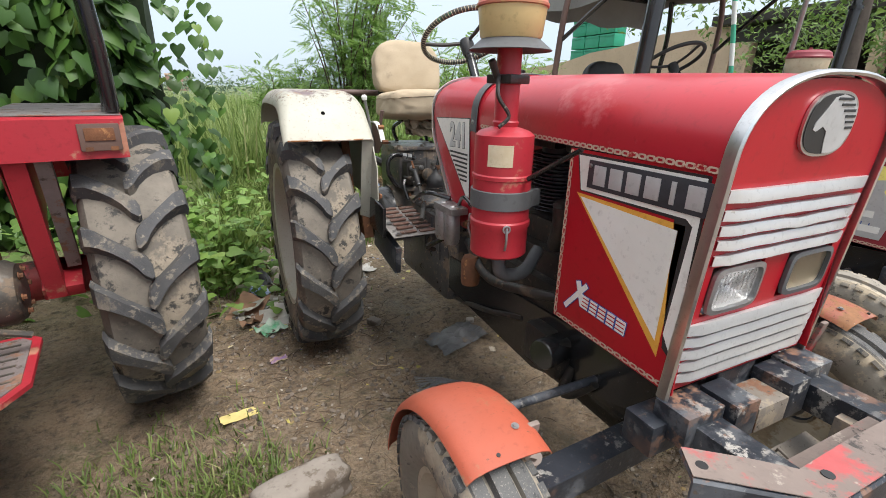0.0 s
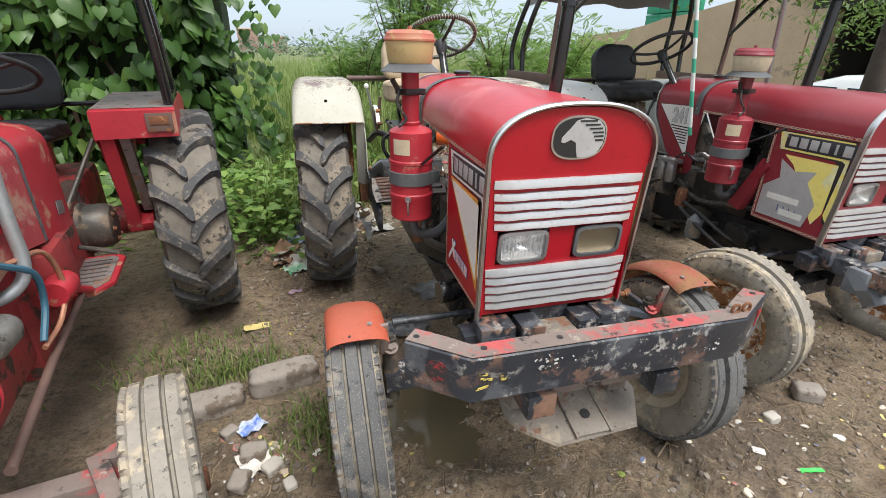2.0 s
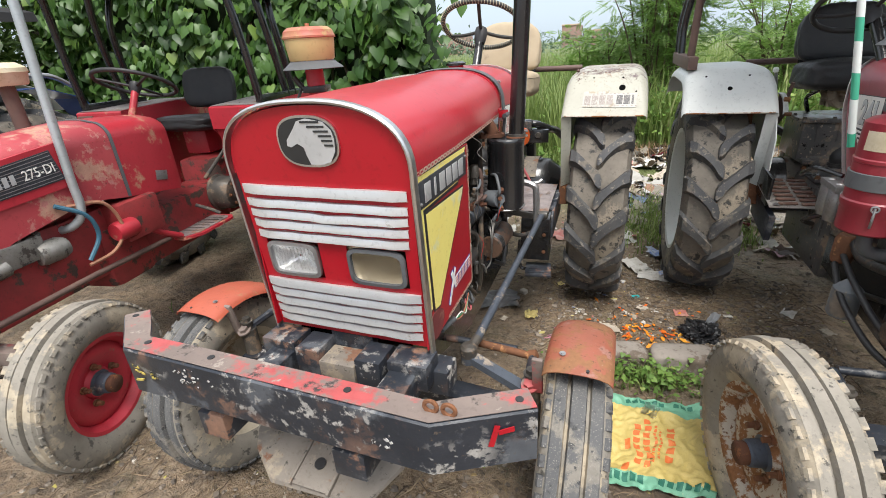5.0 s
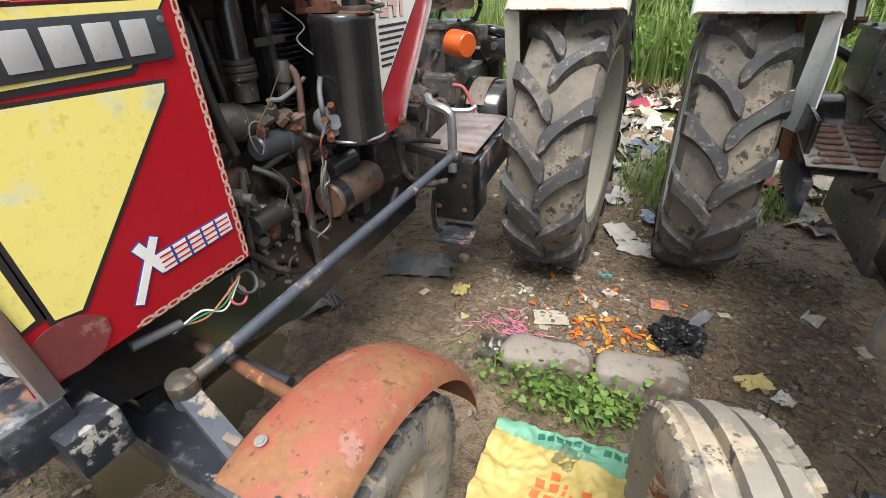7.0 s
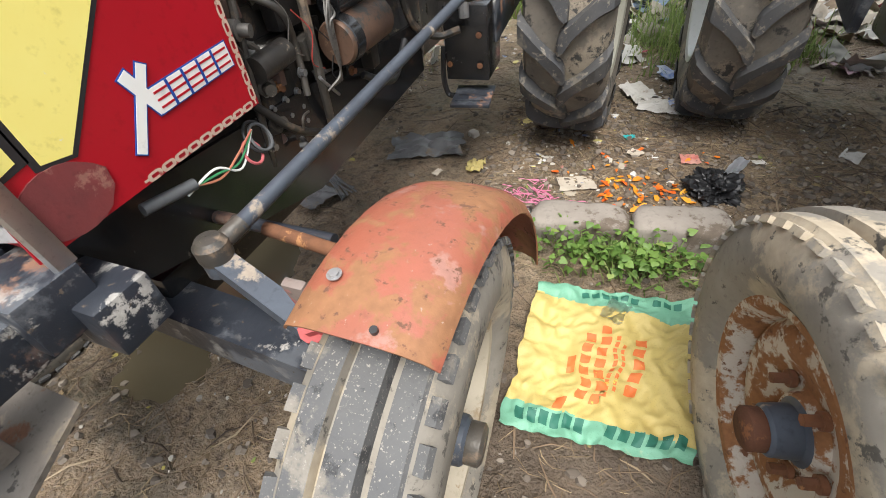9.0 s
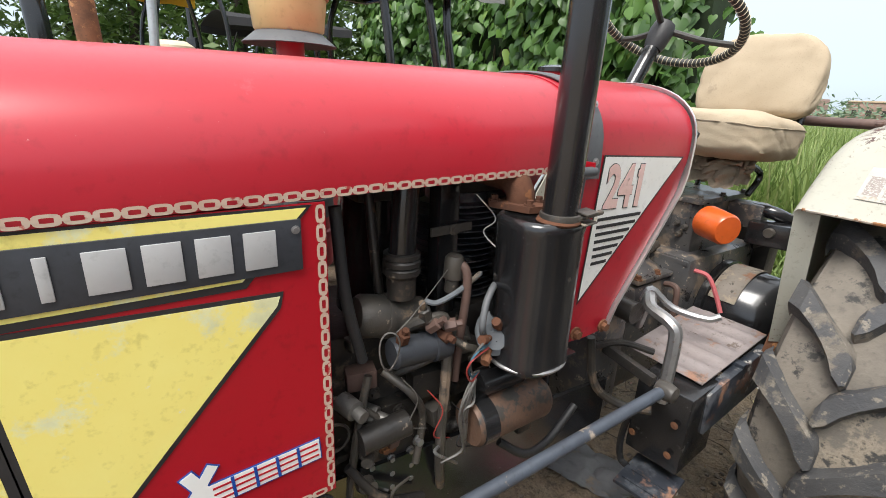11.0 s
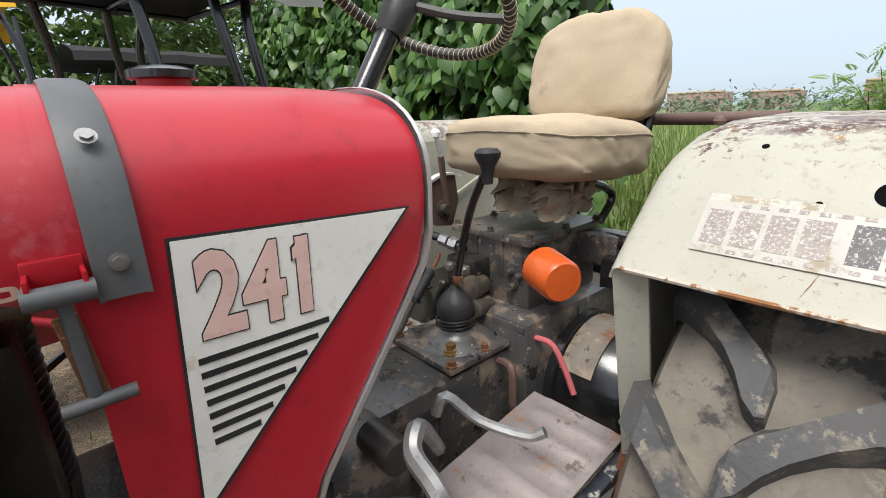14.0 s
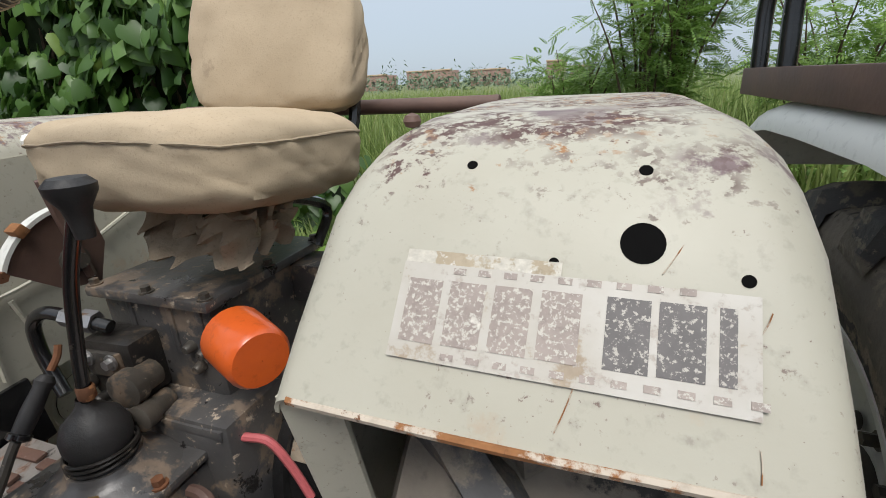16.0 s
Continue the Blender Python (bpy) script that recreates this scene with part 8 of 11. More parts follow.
RED_GREASE = pmat("greasy_red_casting", (0.34, 0.035, 0.038), (0.22, 0.03, 0.030), 0.55, 0.0, 8, 0.3, 50, stain=((0.07, 0.045, 0.035), 7, 0.42, 0.75))
PUMPALLOY = pmat("oily_alloy", (0.30, 0.29, 0.27), (0.18, 0.17, 0.15), 0.5, 0.6, 14, 0.2, 80, stain=((0.05, 0.04, 0.035), 14, 0.42, 0.6))
old_red = old_tractor(pose(-1.867, 0.035, 0.0, 0, 0, 10.5))


# ---- canopy over the dark red tractor ----
def canopy_kit(parent, right_x):
    for sx in (-1, 1):
        part("canopy_rail", bx(B(), (sx * 0.835, 2.30, 1.425), (0.05, 0.90, 0.07), bev=0.004), RUSTDARK, parent)
        for ya, yc in ((1.99, 1.93), (2.48, 2.36), (2.70, 2.56)):
            pts = [(sx * 0.835, ya, 1.45), (sx * 0.835, ya + 0.01, 1.66), (sx * 0.79, (ya + yc) / 2, 1.92), (sx * 0.70, yc, 2.20)] if ya > 2.1 else [(sx * 0.835, ya, 1.45), (sx * 0.82, yc + 0.02, 1.95), (sx * 0.76, yc, 2.20)]
            part("canopy_post", tube(B(), pts, 0.021, 10), RUSTDARK if ya < 2.1 else BLACK, parent)
        bm = tube(B(), [(sx * 0.82, 1.96, 1.78), (sx * 0.76, 1.68, 1.98), (sx * 0.70, 1.40, 2.16)], 0.015, 8)
        part("canopy_brace", bm, BLACK, parent)
    bm = B()
    rows = []
    for i in range(15):
        u = i / 14
        y = 1.02 + 1.62 * u
        row = []
        for j in range(17):
            v = j / 16
            x = -0.74 + 1.48 * v
            sag = 0.02 * math.sin(u * 9 + v * 3) + 0.012 * math.sin(v * 14)
            row.append((x, y, 2.28 + 0.05 * (1 - (2 * v - 1) ** 2) + sag * 0.6))
        rows.append(row)
    loft(bm, rows, 0.006)
    top = part("canopy", bm, FABRICGREY, parent, "sagging grey fabric canopy")
    for nm, rows in (
        ("side_valance", [[(-0.745 - 0.02 * math.sin(j * 1.1) * k, 1.0 + 1.66 * j / 20, 2.29 - 0.30 * k + 0.012 * math.sin(j * 0.9) * k) for j in range(21)] for k in (0, 0.5, 1)]),
        ("side_valance", [[(0.745 + 0.02 * math.sin(j * 1.1) * k, 1.0 + 1.66 * j / 20, 2.29 - 0.12 * k + 0.012 * math.sin(j * 0.9) * k) for j in range(21)] for k in (0, 0.5, 1)]),
        ("rear_valance", [[(-0.74 + 1.48 * j / 16, 2.655 + 0.02 * math.sin(j * 1.4) * k, 2.29 - 0.28 * k + 0.015 * math.sin(j) * k) for j in range(17)] for k in (0, 0.5, 1)]),
        ("front_valance", [[(-0.74 + 1.48 * j / 16, 1.01 + 0.02 * math.sin(j * 1.4) * k, 2.29 - 0.10 * k + 0.012 * math.sin(j) * k) for j in range(17)] for k in (0, 0.5, 1)]),
    ):
        part(nm, loft(B(), rows, 0.003), FABRICGREY, top)
    bm = B()
    for y in (1.05, 1.85, 2.62):
        tube(bm, [(-0.70, y, 2.24), (0.70, y, 2.24)], 0.017, 8, 1)
    for x in (-0.70, 0.70):
        tube(bm, [(x, 1.05, 2.24), (x, 2.62, 2.24)], 0.017, 8, 1)
    part("canopy_frame", bm, BLACK, top)


canopy_kit(next_tractor, 0.7)
bm = tube(B(), [(-0.366, 0.940, 1.15), (-0.452, 0.972, 1.70), (-0.535, 1.002, 2.18)], 0.0125, 10, 1)
STRIPED = bpy.data.materials.new("green_and_white_tape")
STRIPED.use_nodes = True
_n, _l = STRIPED.node_tree.nodes, STRIPED.node_tree.links
_tc, _wv, _rp = _n.new("ShaderNodeTexCoord"), _n.new("ShaderNodeTexWave"), _n.new("ShaderNodeValToRGB")
_wv.bands_direction = "Z"
_wv.inputs["Scale"].default_value, _wv.inputs["Distortion"].default_value = 1.6, 3.5
_rp.color_ramp.interpolation = "CONSTANT"
_rp.color_ramp.elements[0].color, _rp.color_ramp.elements[1].color = (0.06, 0.38, 0.24, 1), (0.68, 0.72, 0.69, 1)
_rp.color_ramp.elements[1].position = 0.42
_l.new(_tc.outputs["Object"], _wv.inputs["Vector"])
_l.new(_wv.outputs["Fac"], _rp.inputs[0])
_l.new(_rp.outputs[0], _n["Principled BSDF"].inputs["Base Color"])
_n["Principled BSDF"].inputs["Roughness"].default_value = 0.4
part("taped_pole", bm, STRIPED, next_tractor, "upright pole wound with green and white tape")
bm = tube(B(), [(0.50, 1.21, 1.15), (0.26, 1.05, 1.73), (0.07, 0.92, 2.20)], 0.0145, 10, 1)
part("upright_pole", bm, GALV, next_tractor)
bm = B()
prism(bm, [(-0.29, 0.42, 1.06), (-0.29, 0.55, 0.80), (-0.24, 0.55, 0.80), (-0.24, 0.42, 1.06)], (0, 0.02, 0.02))
prism(bm, yz(((0.46, 1.10), (0.60, 0.80), (0.52, 0.78), (0.46, 0.95)), -0.30), (0.06, 0, 0))
part("belt_guard", bm, RED_DULL, next_tractor)
bm = B()
tube(bm, [(-0.30, 0.95, 0.66), (-0.33, 0.75, 0.60), (-0.30, 0.55, 0.52), (-0.25, 0.40, 0.50)], 0.012, 10)
tube(bm, [(-0.28, 0.95, 0.70), (-0.30, 0.75, 0.66), (-0.27, 0.55, 0.58), (-0.22, 0.40, 0.56)], 0.012, 10)
pieces("engine_hose", bm, VINYL, next_tractor)
bm = lathe(B(), [(0.001, 0.50), (0.045, 0.50), (0.050, 0.51), (0.050, 0.62), (0.03, 0.64), (0.012, 0.66)], (-0.295, 0.80, 0), (0, 0, 1), 20)
part("oil_can_filter", bm, GREYBLUE, next_tractor)


# ---- ground ----
def wet(x, y):
    """How wet the ground is: 0 dry, 1 standing water."""
    d = min(math.hypot((x + 0.38) / 0.30, (y - 0.62) / 0.38), math.hypot((x + 0.30) / 0.17, (y - 0.26) / 0.13), math.hypot((x + 1.75) / 0.5, (y - 1.1) / 0.7))
    return max(0.0, 1.25 - d)


def ground_z(x, y):
    r = math.hypot(x, y - 1.0)
    f = 1.0 if r < 6 else max(0.0, 1 - (r - 6) / 10)
    n1 = noise.noise(Vector((x * 1.3, y * 1.3, 0.3)))
    n2 = noise.noise(Vector((x * 5.0, y * 5.0, 2.0)))
    n3 = noise.noise(Vector((x * 17.0, y * 17.0, 5.0)))
    n4 = noise.noise(Vector((x * 38.0, y * 38.0, 9.0)))
    rough = 2.6 if y < 0.5 else 1.2
    z = 0.018 * n1 + 0.010 * n2 + rough * (0.0065 * n3 + 0.0035 * n4)
    if y < 0.9 and r < 3:
        # churned mud, thrown up in lumps
        lump = max(0.0, 0.9 - y) * (1.0 if x < 0.6 else 0.45)
        z += min(1.0, lump) * (0.018 * (0.25 - abs(noise.noise(Vector((x * 9.0, y * 9.0, 13))))) + 0.010 * max(0.0, noise.noise(Vector((x * 24, y * 24, 17)))))
    # a wheel rut before the wheels
    for x0, x1, y0 in ((0.56, 0.81, 0.0), (0.655, 0.86, 0.0)):
        if y < 0.25:
            c = x0 + (x1 - x0) * (-y) / 1.0
            z -= 0.042 * math.exp(-((x - c) / 0.022) ** 2) * min(1.0, (0.25 - y) * 4)
            z += 0.014 * math.exp(-((abs(x - c) - 0.045) / 0.018) ** 2) * min(1.0, (0.25 - y) * 4)
    z -= 0.048 * min(1.0, wet(x, y) * 1.5)
    bank = min(1.0, max(0.0, (y - 2.9) / 2.5)) * min(1.0, max(0.0, (5.0 - x) / 2.0))
    z += 0.10 * bank
    return z * f - 0.012


N = 540
span = [0.62 * math.sinh(8.0 * (k / (N / 2) - 1)) for k in range(N + 1)]
gverts = [(x, y + 0.9, ground_z(x, y + 0.9)) for x in span for y in span]
gfaces = [(i * (N + 1) + j, (i + 1) * (N + 1) + j, (i + 1) * (N + 1) + j + 1, i * (N + 1) + j + 1) for i in range(N) for j in range(N)]

MUD = bpy.data.materials.new("trodden_mud")
MUD.use_nodes = True
n, link = MUD.node_tree.nodes, MUD.node_tree.links
p = n["Principled BSDF"]
tc = n.new("ShaderNodeTexCoord")
sep = n.new("ShaderNodeSeparateXYZ")
link.new(tc.outputs["Object"], sep.inputs[0])


def tex(scale, detail=8.0, rgh=0.6):
    t = n.new("ShaderNodeTexNoise")
    t.inputs["Scale"].default_value, t.inputs["Detail"].default_value, t.inputs["Roughness"].default_value = scale, detail, rgh
    link.new(tc.outputs["Object"], t.inputs["Vector"])
    return t.outputs["Fac"]


def mrange(src, lo, hi, a=0.0, b=1.0):
    r = n.new("ShaderNodeMapRange")
    for key, v in (("From Min", lo), ("From Max", hi), ("To Min", a), ("To Max", b)):
        r.inputs[key].default_value = v
    link.new(src, r.inputs["Value"])
    return r.outputs[0]


def cmix(fac, a, b):
    x = n.new("ShaderNodeMix")
    x.data_type = "RGBA"
    link.new(fac, x.inputs[0])
    for i, c in ((6, a), (7, b)):
        if isinstance(c, tuple):
            x.inputs[i].default_value = (*c, 1)
        else:
            link.new(c, x.inputs[i])
    return x.outputs[2]


def calc(op, a, b):
    x = n.new("ShaderNodeMath")
    x.operation = op
    for i, v in enumerate((a, b)):
        if isinstance(v, (int, float)):
            x.inputs[i].default_value = v
        else:
            link.new(v, x.inputs[i])
    return x.outputs[0]


base = cmix(mrange(tex(1.6), 0.36, 0.62), (0.335, 0.245, 0.162), (0.215, 0.158, 0.107))
base = cmix(mrange(tex(9.0), 0.45, 0.75), base, (0.340, 0.272, 0.198))
base = cmix(mrange(tex(22.0, 7, 0.7), 0.50, 0.66), base, (0.100, 0.075, 0.056))
base = cmix(mrange(tex(60.0, 5), 0.52, 0.80), base, (0.075, 0.056, 0.043))
base = cmix(mrange(tex(150.0, 3), 0.60, 0.72), base, (0.40, 0.33, 0.255))
# moss in the damp hollows
moss = calc("MULTIPLY", mrange(tex(2.3), 0.5, 0.64), mrange(tex(30.0), 0.40, 0.62))
base = cmix(calc("MULTIPLY", moss, 0.55), base, (0.075, 0.085, 0.035))
# dry open dirt ahead of the row
blur = calc("MULTIPLY", calc("SUBTRACT", tex(0.9, 6), 0.5), 4.0)
dry = calc("MULTIPLY", mrange(calc("ADD", sep.outputs[1], blur), 0.9, -1.6), mrange(calc("ADD", sep.outputs[0], calc("MULTIPLY", blur, 0.5)), 0.9, 2.1))
base = cmix(calc("MULTIPLY", dry, 0.45), base, cmix(mrange(tex(3.0), 0.4, 0.65), (0.34, 0.250, 0.170), (0.24, 0.178, 0.124)))
# dark damp clay trodden up in patches, most of it where water has stood
soak = calc("MULTIPLY", mrange(tex(4.2, 7, 0.65), 0.48, 0.60), calc("MULTIPLY", mrange(calc("ADD", sep.outputs[1], blur), 2.6, 0.6), mrange(sep.outputs[0], 1.9, 0.9)))
base = cmix(calc("MULTIPLY", soak, 0.62), base, (0.082, 0.064, 0.046))
# smooth dark clay between the front wheels of the two tractors
spot = calc("ADD", calc("POWER", calc("DIVIDE", calc("SUBTRACT", sep.outputs[0], 0.98), 0.50), 2.0), calc("POWER", calc("DIVIDE", calc("SUBTRACT", sep.outputs[1], 0.12), 0.42), 2.0))
clay = mrange(calc("ADD", spot, calc("MULTIPLY", blur, 0.25)), 1.25, 0.55)
base = cmix(calc("MULTIPLY", clay, 0.72), base, cmix(tex(26.0, 6), (0.150, 0.114, 0.086), (0.105, 0.080, 0.062)))
# turf beyond the yard
far = mrange(calc("ADD", sep.outputs[1], calc("MULTIPLY", tex(0.8), 2.2)), 4.4, 5.8)
base = cmix(far, base, cmix(tex(2.0), (0.10, 0.14, 0.04), (0.17, 0.19, 0.07)))
link.new(base, p.inputs["Base Color"])
rg = mrange(tex(2.6), 0.38, 0.60, 0.42, 0.95)
# wetter where the water stands
damp = calc("MULTIPLY", mrange(sep.outputs[1], 1.3, 0.3), mrange(calc("ABSOLUTE", sep.outputs[0], 0.0), 1.0, 0.35))
rg = calc("SUBTRACT", calc("SUBTRACT", rg, calc("MULTIPLY", damp, 0.38)), calc("MULTIPLY", soak, 0.12))
link.new(rg, p.inputs["Roughness"])
p.inputs["Specular IOR Level"].default_value = 0.4
bp = n.new("ShaderNodeBump")
bp.inputs["Strength"].default_value, bp.inputs["Distance"].default_value = 1.0, 0.026
link.new(calc("ADD", calc("ADD", tex(45.0, 6), calc("MULTIPLY", tex(16.0, 6, 0.65), 1.3)), calc("MULTIPLY", tex(160.0, 3), 0.4)), bp.inputs["Height"])
link.new(bp.outputs[0], p.inputs["Normal"])
ground_mesh = bpy.data.meshes.new("ground")
ground_mesh.from_pydata(gverts, [], gfaces)
ground_mesh.materials.append(MUD)
ground_mesh.polygons.foreach_set("use_smooth", [True] * len(ground_mesh.polygons))
tagged(new("ground", ground_mesh), "trodden brown mud with moss, straw and ruts", "ground", kind="structure")

# standing water under the tractor
WATER = bpy.data.materials.new("muddy_water")
WATER.use_nodes = True
p = WATER.node_tree.nodes["Principled BSDF"]
p.inputs["Base Color"].default_value, p.inputs["Roughness"].default_value, p.inputs["IOR"].default_value = (0.095, 0.078, 0.048, 1), 0.06, 1.33
for k, (cx, cyy, rx, ry) in enumerate(((-0.38, 0.62, 0.34, 0.42), (-0.30, 0.26, 0.19, 0.15))):
    bm = B()
    pts = []
    for j in range(60):
        a = 2 * math.pi * j / 60
        r = 1 + 0.35 * noise.noise(Vector((math.cos(a) * 1.6 + k * 5, math.sin(a) * 1.6, 1))) + 0.12 * noise.noise(Vector((math.cos(a) * 6, math.sin(a) * 6, 3)))
        pts.append((cx + rx * r * math.cos(a), cyy + ry * r * math.sin(a), -0.032 - 0.010 * abs(cx)))
    bm.faces.new([bm.verts.new(q) for q in pts])
    tagged(part("puddle", bm, WATER), "shallow brown puddle in the mud", "puddle", kind="structure")


# ---- foliage ----
def leafmat(name, dark, light, rough=0.5, trans=0.25, third=None):
    m = bpy.data.materials.new(name)
    m.use_nodes = True
    nt = m.node_tree
    nn, ll = nt.nodes, nt.links
    pb = nn["Principled BSDF"]
    geo = nn.new("ShaderNodeNewGeometry")
    ramp = nn.new("ShaderNodeValToRGB")
    ramp.color_ramp.elements[0].color, ramp.color_ramp.elements[1].color = (*dark, 1), (*light, 1)
    if third:
        e = ramp.color_ramp.elements.new(0.93)
        e.color = (*light, 1)
        ramp.color_ramp.elements[-1].color = (*third, 1)
    ll.new(geo.outputs["Random Per Island"], ramp.inputs[0])
    ll.new(ramp.outputs[0], pb.inputs["Base Color"])
    pb.inputs["Roughness"].default_value = rough
    tr = nn.new("ShaderNodeBsdfTranslucent")
    ll.new(ramp.outputs[0], tr.inputs[0])
    mix = nn.new("ShaderNodeMixShader")
    mix.inputs[0].default_value = trans
    ll.new(pb.outputs[0], mix.inputs[1])
    ll.new(tr.outputs[0], mix.inputs[2])
    ll.new(mix.outputs[0], nn["Material Output"].inputs[0])
    return m


VINE = leafmat("vine_leaf", (0.030, 0.078, 0.016), (0.105, 0.21, 0.042), 0.42, 0.32, (0.23, 0.33, 0.07))
GRASS = leafmat("tall_grass", (0.13, 0.20, 0.05), (0.30, 0.38, 0.12), 0.6, 0.42, (0.42, 0.42, 0.20))
LAWN = leafmat("short_grass", (0.10, 0.16, 0.04), (0.24, 0.31, 0.09), 0.6, 0.35, (0.38, 0.36, 0.18))
ACACIA = leafmat("feathery_leaf", (0.13, 0.24, 0.05), (0.28, 0.43, 0.11), 0.5, 0.45)
TREELEAF = leafmat("tree_leaf", (0.035, 0.075, 0.016), (0.11, 0.18, 0.04), 0.5, 0.3)
SPRAYLEAF = leafmat("light_tree_leaf", (0.06, 0.12, 0.025), (0.19, 0.29, 0.065), 0.5, 0.4)
FARLEAF = leafmat("hazy_far_leaf", (0.13, 0.19, 0.13), (0.20, 0.26, 0.17), 0.8, 0.2)
STRAW = leafmat("dry_straw", (0.14, 0.095, 0.055), (0.34, 0.26, 0.16), 0.85, 0.0)
BARK = pmat("tree_bark", (0.070, 0.055, 0.044), (0.035, 0.028, 0.023), 0.9, 0.0, 6, 0.9, 30)
TWIG = pmat("brown_twig", (0.13, 0.09, 0.06), (0.08, 0.06, 0.04), 0.9, 0.0, 12, 0.4, 60)


def mesh_ob(name, verts, faces, material, parent=None, label="", category="", kind=""):
    me = bpy.data.meshes.new(name)
    me.from_pydata(verts, [], faces)
    me.materials.append(material)
    me.polygons.foreach_set("use_smooth", [True] * len(me.polygons))
    ob = new(name, me)
    if parent is not None:
        ob.parent = parent
    return tagged(ob, label, category, "", kind)


HEART = ((0, 0.0, 0), (-0.22, 0.16, 0.02), (-0.46, 0.06, -0.02), (-0.52, -0.22, -0.05), (-0.30, -0.62, -0.06), (0, -1.0, -0.16), (0.30, -0.62, -0.06), (0.52, -0.22, -0.05), (0.46, 0.06, -0.02), (0.22, 0.16, 0.02), (0, -0.45, 0.05))


def heart_leaf(V, F, m):
    b = len(V)
    V.extend(tuple(m @ Vector(v)) for v in HEART)
    F.extend((b + 10, b + k, b + (k + 1) % 10) for k in range(10))


def hedge_front(x, z):
    """How far forward (towards -y) the vine wall bulges."""
    return 4.25 - 0.34 * noise.noise(Vector((x * 0.9, z * 0.9, 4))) - 0.14 * noise.noise(Vector((x * 2.7, z * 2.7, 8))) + 0.25 * max(0.0, z - 2.2)


rnd = random.Random(5)
hedge = thing("vine_hedge", "tall hedge smothered in heart-leaved green climber", "hedge", Matrix.Translation((-4, 4.6, 0)))
V, F = [], []
near = []
for k in range(7600):
    x = -8.2 + 7.0 * rnd.random()
    z = 0.15 + 3.9 * rnd.random() ** 0.9
    if z > 3.4 + 0.5 * noise.noise(Vector((x * 1.2, 0, 3))):
        continue
    edge = x - (-1.50 + 0.16 * noise.noise(Vector((z * 1.7, 1, 2))) - 0.05 * z)
    if edge > 0:
        continue
    gap = noise.noise(Vector((x * 1.6, z * 1.6, 11)))
    if gap < -0.24 and rnd.random() < 0.8:
        continue
    depth = rnd.random() ** 1.3 * 0.34
    y = hedge_front(x, z) + depth
    s = rnd.uniform(0.10, 0.19)
    m = Matrix.Translation((x, y, z)) @ Euler((radians(rnd.uniform(42, 86)), radians(rnd.uniform(-48, 48)), radians(rnd.uniform(-70, 70))), "XYZ").to_matrix().to_4x4() @ Matrix.Scale(s, 4)
    if depth < 0.12 and x > -3.4 and 1.0 < z < 2.7 and len(near) < 280:
        near.append(m)
    else:
        heart_leaf(V, F, m)
# the hedge's end, turning back from the yard
for k in range(650):
    y = 4.2 + 1.0 * rnd.random()
    z = 0.2 + 3.4 * rnd.random()
    x = -1.58 - 0.05 * z + 0.16 * noise.noise(Vector((y, z * 1.3, 6))) - 0.22 * rnd.random() ** 2
    m = Matrix.Translation((x, y, z)) @ Euler((radians(rnd.uniform(20, 70)), radians(rnd.uniform(-30, 30)), radians(rnd.uniform(20, 120))), "XYZ").to_matrix().to_4x4() @ Matrix.Scale(rnd.uniform(0.11, 0.19), 4)
    heart_leaf(V, F, m)
# trailing shoots past the end
for k in range(16):
    x0, y0, z0 = -1.50 + 0.1 * rnd.random(), 4.0 + 0.5 * rnd.random(), rnd.uniform(0.8, 3.2)
    for j in range(9):
        x, z = x0 + 0.045 * j + 0.05 * math.sin(k + j), z0 - 0.07 * j + 0.03 * math.sin(j * 2.0 + k)
        m = Matrix.Translation((x, y0, z)) @ Euler((radians(rnd.uniform(30, 70)), 0, radians(rnd.uniform(-60, 60))), "XYZ").to_matrix().to_4x4() @ Matrix.Scale(rnd.uniform(0.07, 0.13), 4)
        heart_leaf(V, F, m)
V = [(x + 4, y - 4.6, z) for x, y, z in V]
mesh_ob("foliage", V, F, VINE, hedge, "", "", "stuff")
HM = bpy.data.meshes.new("leaf")
HM.from_pydata([tuple(v) for v in HEART], [], [(10, k, (k + 1) % 10) for k in range(10)])
VINE1 = leafmat("vine_leaf_single", (0.038, 0.095, 0.020), (0.125, 0.24, 0.050), 0.42, 0.32)
_g = VINE1.node_tree
_oi = _g.nodes.new("ShaderNodeObjectInfo")
for _nd in _g.nodes:
    if _nd.type == "VALTORGB":
        _g.links.new(_oi.outputs["Random"], _nd.inputs[0])
HM.materials.append(VINE1)
HM.polygons.foreach_set("use_smooth", [True] * len(HM.polygons))
for m in near:
    ob = new("leaf", HM)
    ob.parent = hedge
    ob.matrix_basis = Matrix.Translation((4, -4.6, 0)) @ m
# woody core behind the leaves
bm = B()
for k in range(46):
    x = -8.0 + 5.9 * rnd.random()
    y = 4.55 + 0.3 * rnd.random()
    tube(bm, [(x + 4, y - 4.6, 0), (x + 4 + rnd.uniform(-0.2, 0.2), y - 4.6, 1.2), (x + 4 + rnd.uniform(-0.5, 0.5), y - 4.5, 2.4), (x + 4 + rnd.uniform(-0.7, 0.7), y - 4.4, 3.3)], 0.03, 6, 3, r1=0.008)
part("stem", bm, TWIG, hedge)
# added dark sheet: the shade deep in the hedge, put into its colour
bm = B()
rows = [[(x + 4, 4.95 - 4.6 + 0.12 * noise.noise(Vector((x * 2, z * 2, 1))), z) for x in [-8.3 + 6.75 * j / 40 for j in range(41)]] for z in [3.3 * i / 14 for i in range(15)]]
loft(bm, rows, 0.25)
LEAFSHADE = pmat("deep_leaf_shade", (0.018, 0.034, 0.010), (0.010, 0.020, 0.006), 0.9, 0, 5, 0.8, 14)
